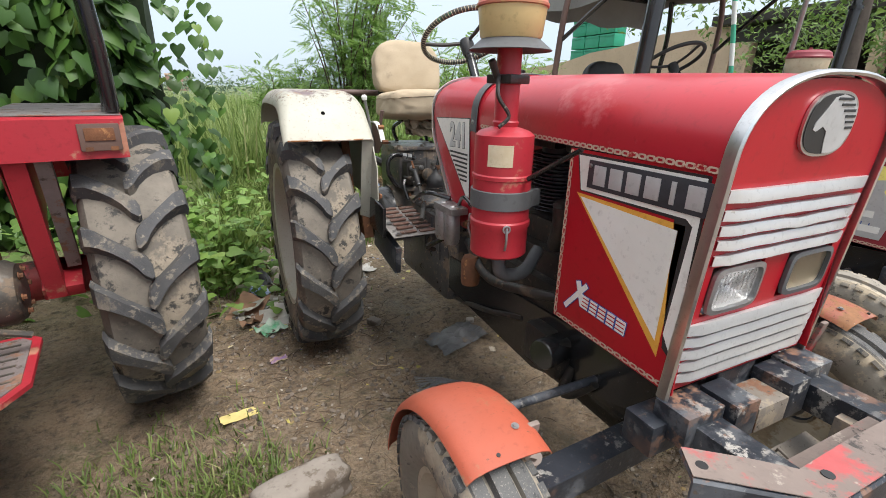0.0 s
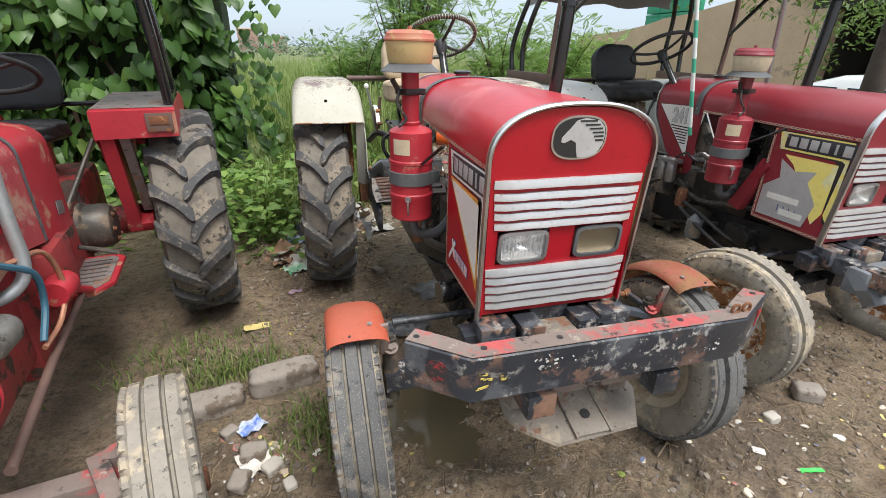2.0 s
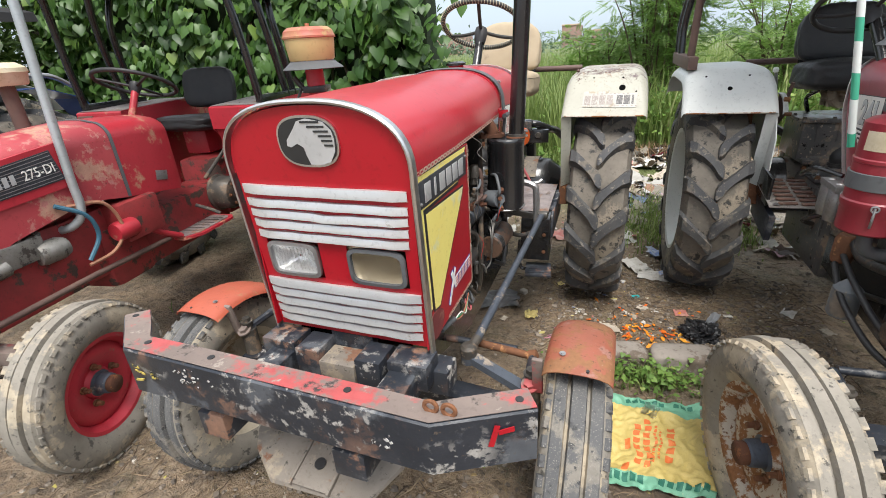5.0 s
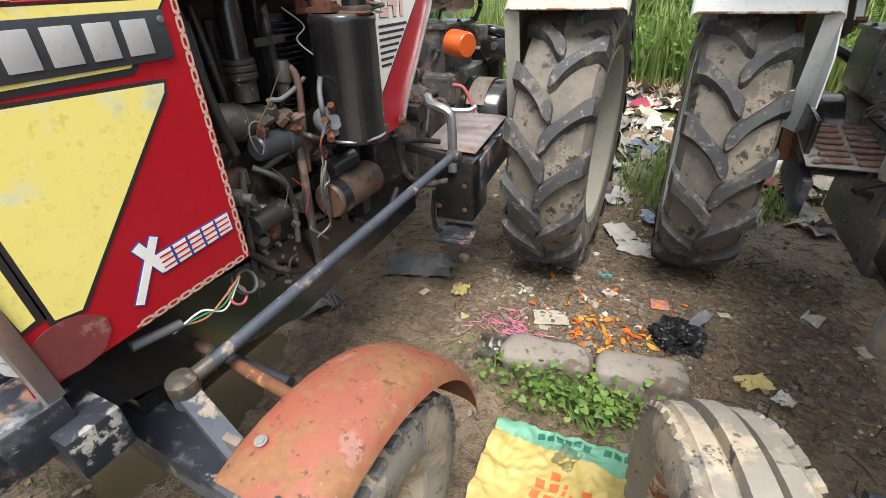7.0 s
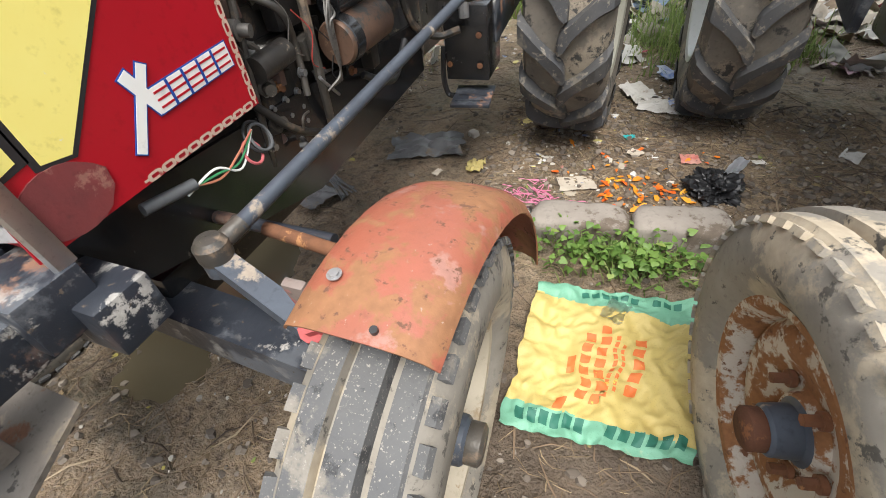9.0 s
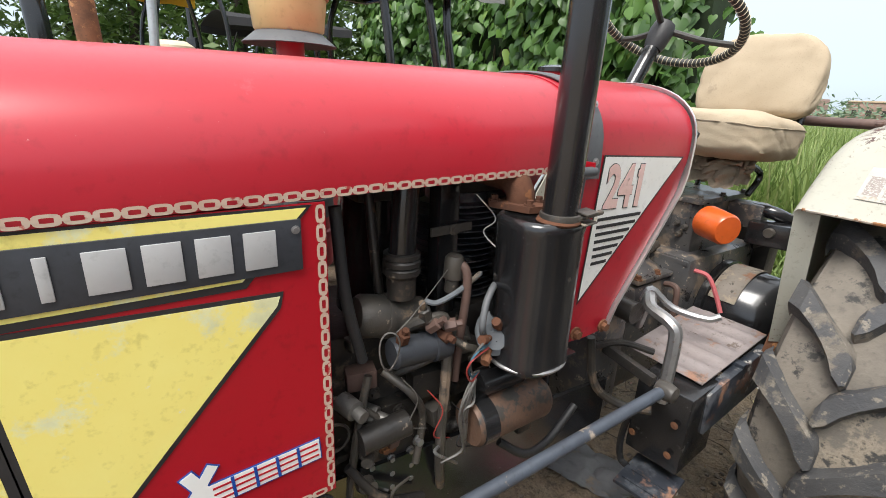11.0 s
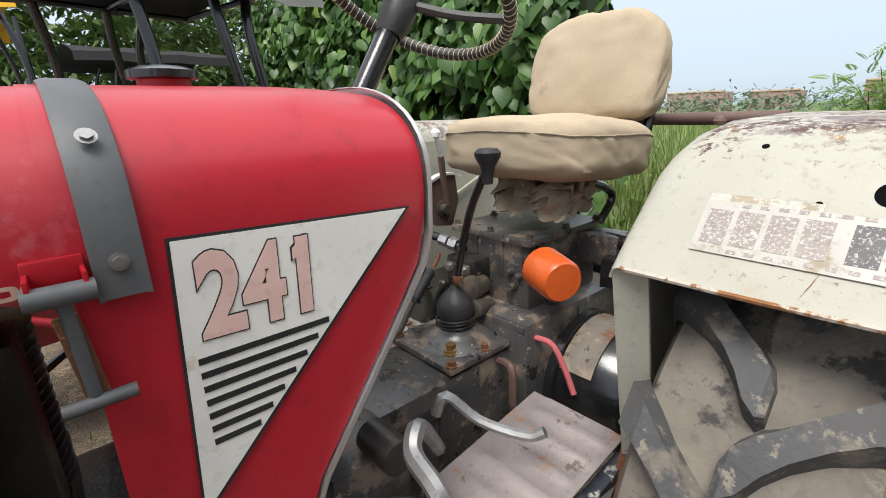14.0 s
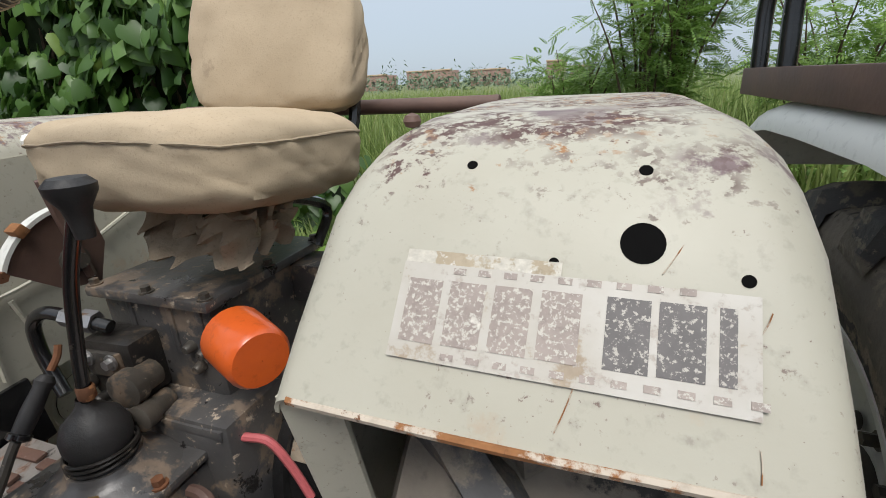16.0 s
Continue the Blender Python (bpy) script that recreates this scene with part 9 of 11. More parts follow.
part("inner_growth", bm, LEAFSHADE, hedge)


def blades(name, count, place, h0, h1, width, material, label, lean=0.35, seed=1, per=1):
    r = random.Random(seed)
    V, F = [], []
    for k in range(count):
        x0, y0 = place(r)
        for q in range(per):
            x, y = x0 + r.gauss(0, 0.03), y0 + r.gauss(0, 0.03)
            h = r.uniform(h0, h1)
            a = r.uniform(0, 2 * math.pi)
            ln = r.uniform(0.1, lean) * h
            z = ground_z(x, y) - 0.01
            dx, dy = math.cos(a), math.sin(a)
            wx, wy = -dy * width, dx * width
            b = len(V)
            for f_, wd in ((0, 1.0), (0.4, 0.9), (0.75, 0.6), (1.0, 0.05)):
                cx, cyy, cz = x + dx * ln * f_ * f_, y + dy * ln * f_ * f_, z + h * (f_ - 0.18 * f_ * f_ * (ln / h))
                V += [(cx - wx * wd, cyy - wy * wd, cz), (cx + wx * wd, cyy + wy * wd, cz)]
            F += [(b + 2 * i, b + 2 * i + 1, b + 2 * i + 3, b + 2 * i + 2) for i in range(3)]
    return mesh_ob(name, V, F, material, None, label, "grass", "stuff")


def tipped(x, y):
    """The bare patch behind the tractors where rubbish is tipped."""
    return 0.15 < x < 3.3 and y < 5.9 + 0.35 * noise.noise(Vector((x * 1.5, 4, 2)))


def field(r):
    while True:
        d = 4.6 + 34 * r.random() ** 1.8
        x = r.uniform(-0.55, 0.75) * d + 0.8
        y = d + r.uniform(-0.3, 0.3)
        if y > 4.4 + 0.8 * noise.noise(Vector((x * 0.7, 0, 2))) and not (x < -1.2 and y < 7) and not tipped(x, y):
            return x, y


blades("tall_grass", 12000, field, 0.55, 1.25, 0.012, GRASS, "tall green weeds and grass in the field behind", 0.5, 3, 2)


def fringe(r):
    while True:
        x = r.uniform(-1.4, 5.5)
        y = 3.5 + 1.4 * r.random() + 0.5 * noise.noise(Vector((x, 1, 1)))
        if not tipped(x, y):
            return x, y


blades("weed_fringe", 2600, fringe, 0.12, 0.55, 0.010, GRASS, "green weeds along the edge of the yard", 0.8, 4, 2)
patches = ((-1.30, 1.02, 0.28, 0.12), (-0.86, 0.45, 0.20, 0.20), (0.95, 1.06, 0.30, 0.09), (-1.55, 1.25, 0.4, 0.3), (1.00, 3.10, 0.30, 0.45), (-0.75, 2.95, 0.35, 0.5), (1.62, 3.10, 0.22, 0.2), (2.4, 3.5, 0.6, 0.3), (-1.25, 3.2, 0.35, 0.6))


def tufts(r):
    x, y, a, b = patches[r.randrange(len(patches))]
    return x + r.gauss(0, a * 0.5), y + r.gauss(0, b * 0.5)


blades("short_grass", 2700, tufts, 0.02, 0.095, 0.0035, LAWN, "tufts of short grass in the mud", 1.0, 6, 2)

WEED = leafmat("soft_weed_leaf", (0.10, 0.20, 0.04), (0.24, 0.38, 0.09), 0.5, 0.42, (0.36, 0.44, 0.12))


def gap(r):
    while True:
        x, y = r.uniform(-1.35, -0.35), 2.9 + 1.7 * r.random() ** 0.7
        if y > 4.2 or x < -1.0 + 0.25 * noise.noise(Vector((y * 2, 1, 5))):
            return x, y


def clump(r):
    x, y, s = ((1.02, 3.15, 0.22), (1.08, 3.45, 0.20), (1.62, 3.08, 0.14))[r.randrange(3)]
    return x + r.gauss(0, s * 0.6), y + r.gauss(0, s)


blades("grass_tuft", 330, clump, 0.06, 0.26, 0.004, GRASS, "light green grass growing through the rubbish", 0.9, 24, 2)
blades("weed_clump", 1500, gap, 0.10, 0.60, 0.011, GRASS, "light green weeds behind the wheels", 0.7, 14, 2)
# low broad-leaved weeds at the hedge's foot and by the kerb
V, F = [], []
r = random.Random(9)
for x, y, a, b, cnt, s0 in ((-1.35, 3.4, 0.5, 0.8, 520, 0.07), (-2.2, 3.2, 1.2, 0.5, 420, 0.07), (-1.05, 3.1, 0.22, 0.7, 160, 0.06), (0.95, 1.06, 0.32, 0.10, 420, 0.022), (-1.3, 2.9, 0.3, 0.5, 120, 0.08)):
    for k in range(cnt):
        px, py = x + r.gauss(0, a * 0.6), y + r.gauss(0, b * 0.6)
        hgt = r.uniform(0.02, 0.30 if s0 > 0.04 else 0.10) + (0.25 if s0 >= 0.07 and r.random() < 0.5 else 0)
        m = Matrix.Translation((px, py, ground_z(px, py) + hgt)) @ Euler((radians(r.uniform(-30, 45)), radians(r.uniform(-30, 30)), r.uniform(0, 6.3)), "XYZ").to_matrix().to_4x4() @ Matrix.Scale(s0 * r.uniform(0.6, 1.3), 4)
        heart_leaf(V, F, m)
for k in range(3600):
    px, py = r.uniform(-1.2, 3.6), 4.15 + 2.6 * r.random() ** 1.3
    if tipped(px, py):
        py += 1.9
    hgt = r.uniform(0.05, 0.75) * (0.5 + 0.5 * min(1.0, (py - 4.1) / 0.8))
    m = Matrix.Translation((px, py, ground_z(px, py) + hgt)) @ Euler((radians(r.uniform(-20, 60)), radians(r.uniform(-40, 40)), r.uniform(0, 6.3)), "XYZ").to_matrix().to_4x4() @ Matrix.Scale(r.uniform(0.035, 0.085), 4)
    heart_leaf(V, F, m)
mesh_ob("broad_leaf_weeds", V, F, WEED, None, "low broad-leaved weeds", "weeds", "stuff")


# feathery bushes
def frond(V, F, m, L=0.22, pairs=9):
    for k in range(pairs):
        t = (k + 1) / (pairs + 0.5)
        w = 0.30 * math.sin(math.pi * (0.15 + 0.8 * t))
        for sx in (-1, 1):
            b = len(V)
            a, c = Vector((0, t * L, -0.25 * t * t * L)), Vector((sx * w * L, t * L + 0.06 * L, -0.25 * t * t * L - 0.05 * L))
            side = Vector((0, 0.030 * L * 1.6, 0))
            V += [tuple(m @ (a - side * 0.4)), tuple(m @ (a * 0.5 + c * 0.5 - side)), tuple(m @ c), tuple(m @ (a * 0.5 + c * 0.5 + side))]
            F.append((b, b + 1, b + 2, b + 3))


def feather_bush(at, H, spread, stems, fronds, seed, label):
    T = thing("bush", label, "bush", Matrix.Translation(at))
    r = random.Random(seed)
    bm = B()
    V, F = [], []
    for k in range(stems):
        a = r.uniform(0, 2 * math.pi)
        top = Vector((math.cos(a) * spread * r.uniform(0.2, 1), math.sin(a) * spread * r.uniform(0.2, 1), H * r.uniform(0.55, 1.0)))
        mid = top * 0.5 + Vector((r.uniform(-0.15, 0.15), r.uniform(-0.15, 0.15), 0.12 * H))
        path = smooth_path([(0.1 * math.cos(a), 0.1 * math.sin(a), 0), mid, top], 8)
        tube(bm, [(0.1 * math.cos(a), 0.1 * math.sin(a), 0), mid, top], 0.022, 5, 5, r1=0.004)
        for q in range(fronds):
            c = path[min(len(path) - 1, int(len(path) * r.uniform(0.22, 1.0)))]
            out = Vector((r.gauss(0, 1), r.gauss(0, 1), r.gauss(0.1, 0.6))).normalized()
            c = c + out * r.uniform(0.02, 0.38)
            m = Matrix.Translation(c) @ out.to_track_quat("Y", "Z").to_matrix().to_4x4() @ Matrix.Rotation(r.uniform(-0.6, 0.6), 4, "Y") @ Matrix.Scale(r.uniform(0.7, 1.3), 4)
            frond(V, F, m)
    part("stem", bm, TWIG, T)
    mesh_ob("crown", V, F, ACACIA, T, "", "", "stuff")
    return T


feather_bush((1.15, 7.9, 0), 3.7, 1.15, 34, 62, 1, "feathery light green bush in the field")
feather_bush((2.9, 7.3, 0), 2.4, 1.0, 24, 46, 2, "low feathery green bush")
feather_bush((4.3, 8.0, 0), 2.1, 1.1, 24, 46, 3, "low feathery green bush beside the wall")
feather_bush((0.2, 8.6, 0), 1.9, 0.8, 18, 60, 4, "low feathery green bush")
feather_bush((5.6, 9.2, 0), 1.9, 1.1, 20, 60, 8, "low feathery green bush beside the wall")


# ---- trees ----
def leaf_cloud(V, F, r, c, rad, count, size):
    for k in range(count):
        d = Vector((r.gauss(0, 1), r.gauss(0, 1), r.gauss(0, 1))).normalized() * r.random() ** 0.4
        q = Vector(c) + Vector((d.x * rad[0], d.y * rad[1], d.z * rad[2]))
        if noise.noise(q * 1.6) < -0.12:
            continue
        m = Matrix.Translation(q) @ Euler((r.uniform(-1, 1), r.uniform(-1, 1), r.uniform(0, 6.3)), "XYZ").to_matrix().to_4x4() @ Matrix.Scale(size * r.uniform(0.6, 1.4), 4)
        b = len(V)
        V.extend(tuple(m @ Vector(v)) for v in ((-0.5, 0, 0), (-0.15, -0.18, 0.04), (0.5, 0, -0.05), (-0.15, 0.18, 0.04)))
        F.append((b, b + 1, b + 2, b + 3))


def tree(at, path, r0, clouds, size, seed, label, leaf, limbs=()):
    T = thing("tree", label, "tree", Matrix.Translation(at))
    r = random.Random(seed)
    bm = tube(B(), path, r0, 12, 6, r1=r0 * 0.55)
    for lp, lr in limbs:
        tube(bm, lp, lr, 8, 5, r1=lr * 0.3)
    part("trunk", bm, BARK, T)
    V, F = [], []
    for c, rad, cnt in clouds:
        leaf_cloud(V, F, r, c, rad, cnt, size)
    mesh_ob("crown", V, F, leaf, T, "", "", "stuff")
    return T


tree((4.12, 1.92, 0), [(0.05, 0, 0), (0.0, 0, 1.2), (0.02, 0.03, 2.2), (0.1, 0.1, 4.0)], 0.110,
     [((0.9, -0.1, 2.20), (0.75, 0.7, 0.50), 1300), ((-0.15, 0.9, 2.25), (0.55, 0.6, 0.40), 520), ((1.7, -1.0, 2.40), (1.5, 1.3, 0.75), 2600), ((0.6, 1.0, 2.75), (0.9, 0.8, 0.5), 900), ((2.4, 0.6, 3.0), (1.6, 1.6, 1.0), 1700), ((-0.5, 2.0, 2.45), (0.6, 0.7, 0.40), 420), ((2.3, 1.7, 2.15), (0.8, 0.9, 0.50), 1300), ((2.6, 0.6, 2.0), (0.7, 0.9, 0.45), 1200), ((1.0, 0, 4.6), (2.5, 2.5, 1.2), 1600)],
     0.085, 11, "tree with a thick grey-brown trunk and fine leaves", SPRAYLEAF,
     [([(0.05, 0, 2.5), (0.5, -0.3, 3.0), (1.3, -1.0, 3.3)], 0.06), ([(0.05, 0, 2.4), (-0.1, 0.7, 2.8), (-0.4, 1.6, 2.9)], 0.05)])
tree((7.1, 4.75, 0), [(0, 0, 0), (0.03, 0.02, 0.6), (-0.05, 0.05, 1.2), (0.02, 0.1, 1.75)], 0.018,
     [((0, 0.05, 1.45), (0.32, 0.30, 0.38), 170), ((0.05, -0.1, 0.9), (0.3, 0.3, 0.3), 90)], 0.10, 15, "young green sapling before the dark opening", ACACIA)
# roadside trees beyond the older tractor
tree((-10.5, -2.9, 0.6), [(1.0, 1.25, 0), (1.0, 0.95, 0.9), (1.0, 0.50, 1.28), (1.0, 0.12, 1.65), (0.9, -0.15, 2.2), (0.6, -0.5, 3.3), (0.1, -1.0, 4.8)], 0.25,
     [((-1.5, -1.5, 5.0), (2.6, 2.4, 1.5), 1500), ((0.5, 1.5, 4.4), (1.6, 1.6, 0.9), 700), ((-0.5, -2.8, 3.9), (1.2, 1.2, 0.9), 600)], 0.16, 12, "leaning roadside tree with a dark trunk", TREELEAF)
for k, (x, y, h) in enumerate(((-11.5, 0.6, 5.2), (-10.2, 2.4, 5.6), (-12.5, 4.2, 6.0), (-9.3, 4.8, 4.8), (-13.5, -0.6, 4.5))):
    tree((x, y, 0), [(0, 0, 0), (0.1, 0.1, h * 0.4), (0, 0.2, h * 0.8)], 0.16,
         [((0, 0, h * 0.72), (1.7, 1.7, h * 0.30), 2600), ((0.6, 0.7, h * 0.42), (1.3, 1.5, h * 0.24), 1900), ((0.4, -0.8, h * 0.32), (1.1, 1.1, h * 0.24), 1200)], 0.24, 20 + k, "leafy green tree beside the yard", TREELEAF)
for k, (x, y) in enumerate(((-38, -10), (-42, -15.5), (-36, -20), (-45, -4))):
    tree((x, y, 2.2), [(0, 0, 0), (0.1, 0.1, 3), (0, 0.2, 6)], 0.3, [((0, 0, 6.5), (4, 4, 3.0), 900), ((1, 1.5, 4.2), (2.5, 2.5, 1.5), 400)], 0.5, 40 + k, "distant hazy green roadside tree", TREELEAF)

# far woods along the horizon
V, F = [], []
r = random.Random(77)
for k in range(150):
    a = radians(38 + 100 * k / 150 + r.uniform(-0.4, 0.4))
    d = r.uniform(75, 130)
    c = (d * math.cos(a), d * math.sin(a), r.uniform(0.6, 1.6))
    leaf_cloud(V, F, r, c, (r.uniform(2, 5), 2.0, r.uniform(1.4, 3.4) * (1.6 if r.random() < 0.12 else 1)), 90, 0.9)
mesh_ob("far_woods", V, F, FARLEAF, None, "hazy line of distant trees", "woods", "stuff")


# ---- buildings, wall, car, road ----
PLASTER = pmat("tan_plaster", (0.60, 0.44, 0.31), (0.52, 0.37, 0.26), 0.9, 0.0, 1.6, 0.2, 20, stain=((0.34, 0.26, 0.20), 1.8, 0.26, 0.95))
BRICKRED = pmat("hazy_brick", (0.36, 0.24, 0.20), (0.31, 0.20, 0.165), 0.9, 0.0, 0.4, 0.1, 6)
# shade inside openings, put into the colour itself
SHADE = pmat("interior_shade_colour", (0.05, 0.042, 0.036), (0.035, 0.03, 0.027), 0.9, 0.0, 2, 0.2, 20)
CARWHITE = pmat("white_car_paint", (0.76, 0.78, 0.79), (0.72, 0.74, 0.75), 0.25, 0.0, 4, 0.0, 50, coat=0.5)
CARGLASS = pmat("dark_car_glass", (0.03, 0.04, 0.05), (0.035, 0.045, 0.055), 0.08, 0.0, 4, 0.0, 50)
TAILRED = pmat("red_tail_lamp", (0.55, 0.02, 0.03), None, 0.2)
ASPHALT = pmat("dusty_asphalt", (0.22, 0.21, 0.20), (0.18, 0.17, 0.165), 0.9, 0.0, 0.7, 0.2, 12)
GREENPLASTIC = pmat("green_crate_plastic", (0.02, 0.30, 0.17), (0.018, 0.25, 0.14), 0.45, 0.0, 6, 0.05, 40)
LUMP = pmat("pale_rubble", (0.46, 0.43, 0.38), (0.34, 0.31, 0.27), 0.9, 0.0, 8, 0.5, 40, stain=((0.22, 0.17, 0.13), 8, 0.3, 0.95))
CONCRETE = pmat("worn_concrete", (0.30, 0.265, 0.23), (0.21, 0.18, 0.155), 0.9, 0.0, 6, 0.5, 40, stain=((0.14, 0.11, 0.085), 9, 0.46, 0.95))

bm = prism(B(), [(7.4, 12.6, 0), (7.4, 12.6, 2.00), (7.4, 11.4, 2.06), (7.4, 10.5, 2.10), (7.4, 9.6, 2.20), (7.4, 8.9, 2.33), (7.4, 8.0, 2.40), (7.4, 6.86, 2.57), (7.4, 5.3, 2.62), (7.4, 5.3, 0)], (0.22, 0.0, 0))
wall = tagged(part("wall_yard", bm, PLASTER), "tan plastered yard wall with a broken top", "wall", kind="structure")
house = thing("building", "low tan building with dark openings behind the trees", "building", Matrix.Translation((0, 0, 0)))
# parts in SHADE carry the porch's shade as a near-black colour
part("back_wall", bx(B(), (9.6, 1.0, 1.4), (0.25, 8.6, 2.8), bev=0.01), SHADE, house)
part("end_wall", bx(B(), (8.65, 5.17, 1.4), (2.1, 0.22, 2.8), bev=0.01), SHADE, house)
part("end_wall", bx(B(), (8.5, -3.2, 1.4), (2.1, 0.22, 2.8), bev=0.01), PLASTER, house)
for y, w in ((5.12, 0.30), (3.52, 0.13), (3.14, 0.15), (1.6, 0.22), (0.1, 0.22), (-1.5, 0.22), (-3.1, 0.25)):
    part("column", bx(B(), (7.50, y, 1.15), (0.22, w, 2.3), bev=0.012), PLASTER, house)
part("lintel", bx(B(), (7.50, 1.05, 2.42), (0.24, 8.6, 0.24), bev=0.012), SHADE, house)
part("low_wall", bx(B(), (7.52, 4.0, 0.62), (0.16, 0.9, 1.24), bev=0.01), BRICKRED, house)
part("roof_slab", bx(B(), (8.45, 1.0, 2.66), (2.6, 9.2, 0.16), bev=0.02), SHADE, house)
# crates stacked by the wall
crate = thing("crate_stack", "stack of green plastic crates behind the wall", "crates", Matrix.Translation((8.05, 9.4, 0)))
for k in range(3):
    for j in range(11):
        bm = bx(B(), (0, k * 0.52 - 0.5, 0.16 + 0.31 * j), (0.36, 0.5, 0.29), bev=0.012)
        bx(bm, (-0.185, k * 0.52 - 0.5, 0.27 + 0.31 * j), (0.02, 0.46, 0.03))
        part("crate", bm, GREENPLASTIC, crate)

# parked car
car = thing("car", "white car parked behind the tractors", "car", pose(5.98, 2.80, -0.16, 0, 0, 3))
secs = []
for y, half, zb, zw, zt, tw in ((-1.95, 0.70, 0.45, 0.80, 0.95, 0.60), (-1.88, 0.82, 0.32, 0.95, 1.30, 0.62), (-1.55, 0.86, 0.28, 1.0, 1.50, 0.64), (-0.6, 0.88, 0.28, 1.0, 1.57, 0.66), (0.3, 0.88, 0.28, 0.98, 1.55, 0.66), (0.75, 0.87, 0.28, 0.98, 1.42, 0.64), (1.25, 0.86, 0.28, 0.98, 1.06, 0.70), (1.85, 0.80, 0.32, 0.85, 0.92, 0.62), (2.0, 0.70, 0.42, 0.65, 0.70, 0.55)):
    secs.append([(-half * 0.92, y, zb), (-half, y, zb + 0.12), (-half, y, zw - 0.12), (-half * 0.97, y, zw), (-tw * 1.03, y, zt - 0.06), (-tw * 0.9, y, zt), (0, y, zt + 0.015), (tw * 0.9, y, zt), (tw * 1.03, y, zt - 0.06), (half * 0.97, y, zw), (half, y, zw - 0.12), (half, y, zb + 0.12), (half * 0.92, y, zb)])
part("body", loft(B(), secs, 0.02), CARWHITE, car)
for y0, y1 in ((-1.45, -0.75), (-0.65, 0.15), (0.22, 0.85)):
    for sx in (-1, 1):
        t1_ = 1.42 if y1 < 0.5 else 1.20
        bm = prism(B(), [(sx * 0.845, y0, 1.03), (sx * 0.845, y1, 1.02), (sx * 0.735, y1 - (0.02 if y1 < 0.5 else 0.25), 1.42), (sx * 0.735, y0 + 0.03, 1.42)], (sx * 0.012, 0, 0.004))
        part("side_window", bm, CARGLASS, car)
bm = prism(B(), [(-0.6, -1.90, 1.0), (0.6, -1.90, 1.0), (0.52, -1.70, 1.40), (-0.52, -1.70, 1.40)], (0, -0.03, 0.0))
part("rear_window", bm, CARGLASS, car)
for sx in (-1, 1):
    part("tail_lamp", bx(B(), (sx * 0.815, -1.74, 0.98), (0.10, 0.26, 0.10), (0, 0, sx * 10), 0.03), TAILRED, car)
for sx in (-1, 1):
    for y in (-1.25, 1.30):
        bm = lathe(B(), [(0.20, 0.05), (0.31, 0.06), (0.325, 0.02), (0.325, -0.12), (0.30, -0.14)], (sx * 0.82, y, 0.32), (sx, 0, 0), 32)
        wh = part("wheel", bm, RUBBER, car)
        bm = lathe(B(), [(0.205, 0.04), (0.19, 0.01), (0.06, 0.03), (0.001, 0.035)], (sx * 0.82, y, 0.32), (sx, 0, 0), 32)
        for k in range(5):
            a = 2 * math.pi * k / 5
            bx(bm, (sx * (0.82 + 0.035), y + 0.11 * math.cos(a), 0.32 + 0.11 * math.sin(a)), (0.02, 0.17, 0.04), (math.degrees(a), 0, 0), 0.004)
        part("rim", bm, STEEL, wh)

# road on its bank
rows = []
for x, ya, yb, z in ((-8.0, -1.0, -14.0, -0.05), (-9.5, -1.6, -14.2, 0.84), (-10.2, -1.6, -15.2, 1.0), (-31, -5.5, -24.5, 2.55), (-49, -9.5, -30.5, 3.8), (-56, -11, -32, 3.8), (-62, -12, -33, -0.1)):
    rows.append([(x, ya + 3.5 + 0.06 * abs(x), -0.06), (x, ya + 0.6, z - 0.02), (x, (ya + yb) / 2, z), (x, yb - 0.6, z - 0.02), (x, yb - 7, -0.06)])
TURF = pmat("rough_turf_bank", (0.13, 0.15, 0.06), (0.17, 0.14, 0.085), 0.95, 0.0, 0.8, 0.6, 9)
tagged(part("road_bank", loft(B(), rows), TURF), "grassy earth bank under the road", "bank", kind="structure")
bm = loft(B(), [[(-9.5, -2.0, 0.95), (-10.5, -14.0, 0.75)], [(-10.0, -2.0, 1.10), (-11.0, -15.0, 0.95)], [(-30, -6.0, 2.75), (-32, -24, 2.6)], [(-48, -10, 4.0), (-50, -30, 3.8)]], 0.3)
tagged(part("road", bm, ASPHALT), "dusty grey road rising beyond the yard", "road", kind="structure")
for k in range(7):
    t = k / 6
    bm = bx(B(), (-14.5 - 13 * t, -5.2 - 3.0 * t, 1.49 + 1.07 * t), (1.2, 0.13, 0.01), (0, 4.5, 14))
    tagged(part("lane_mark", bm, WHITE), "white dashed lane mark on the road", "lane mark", kind="structure")
bm = bx(B(), (-33, -12.5, 3.15), (0.4, 24, 0.35), (0, 0, 8), 0.02)
tagged(part("kerb", bm, CONCRETE), "low concrete kerb across the road", "kerb", kind="structure")
pole = thing("concrete_pole", "grey concrete pole with a torn notice", "pole", Matrix.Translation((-9.4, -2.02, -0.02)))
part("shaft", bx(B(), (0, 0, 2.65), (0.34, 0.30, 5.3), bev=0.03), CONCRETE, pole)
part("notice", bx(B(), (0.175, 0.0, 1.55), (0.01, 0.28, 0.30)), LABELPAPER, pole)
shed = thing("roadside_shed", "row of dull roadside sheds", "shed", Matrix.Translation((-44, -17, 3.6)))
for k in range(4):
    part("shed_wall", bx(B(), (0, k * 4.2 - 6, 1.1), (3, 3.6, 2.2 + 0.4 * (k % 2))), BRICKRED if k % 2 else CONCRETE, shed)
    part("shed_roof", bx(B(), (0.6, k * 4.2 - 6, 2.4 + 0.2 * (k % 2)), (4.4, 4.0, 0.14), (0, 6, 0)), GREYBLUE, shed)

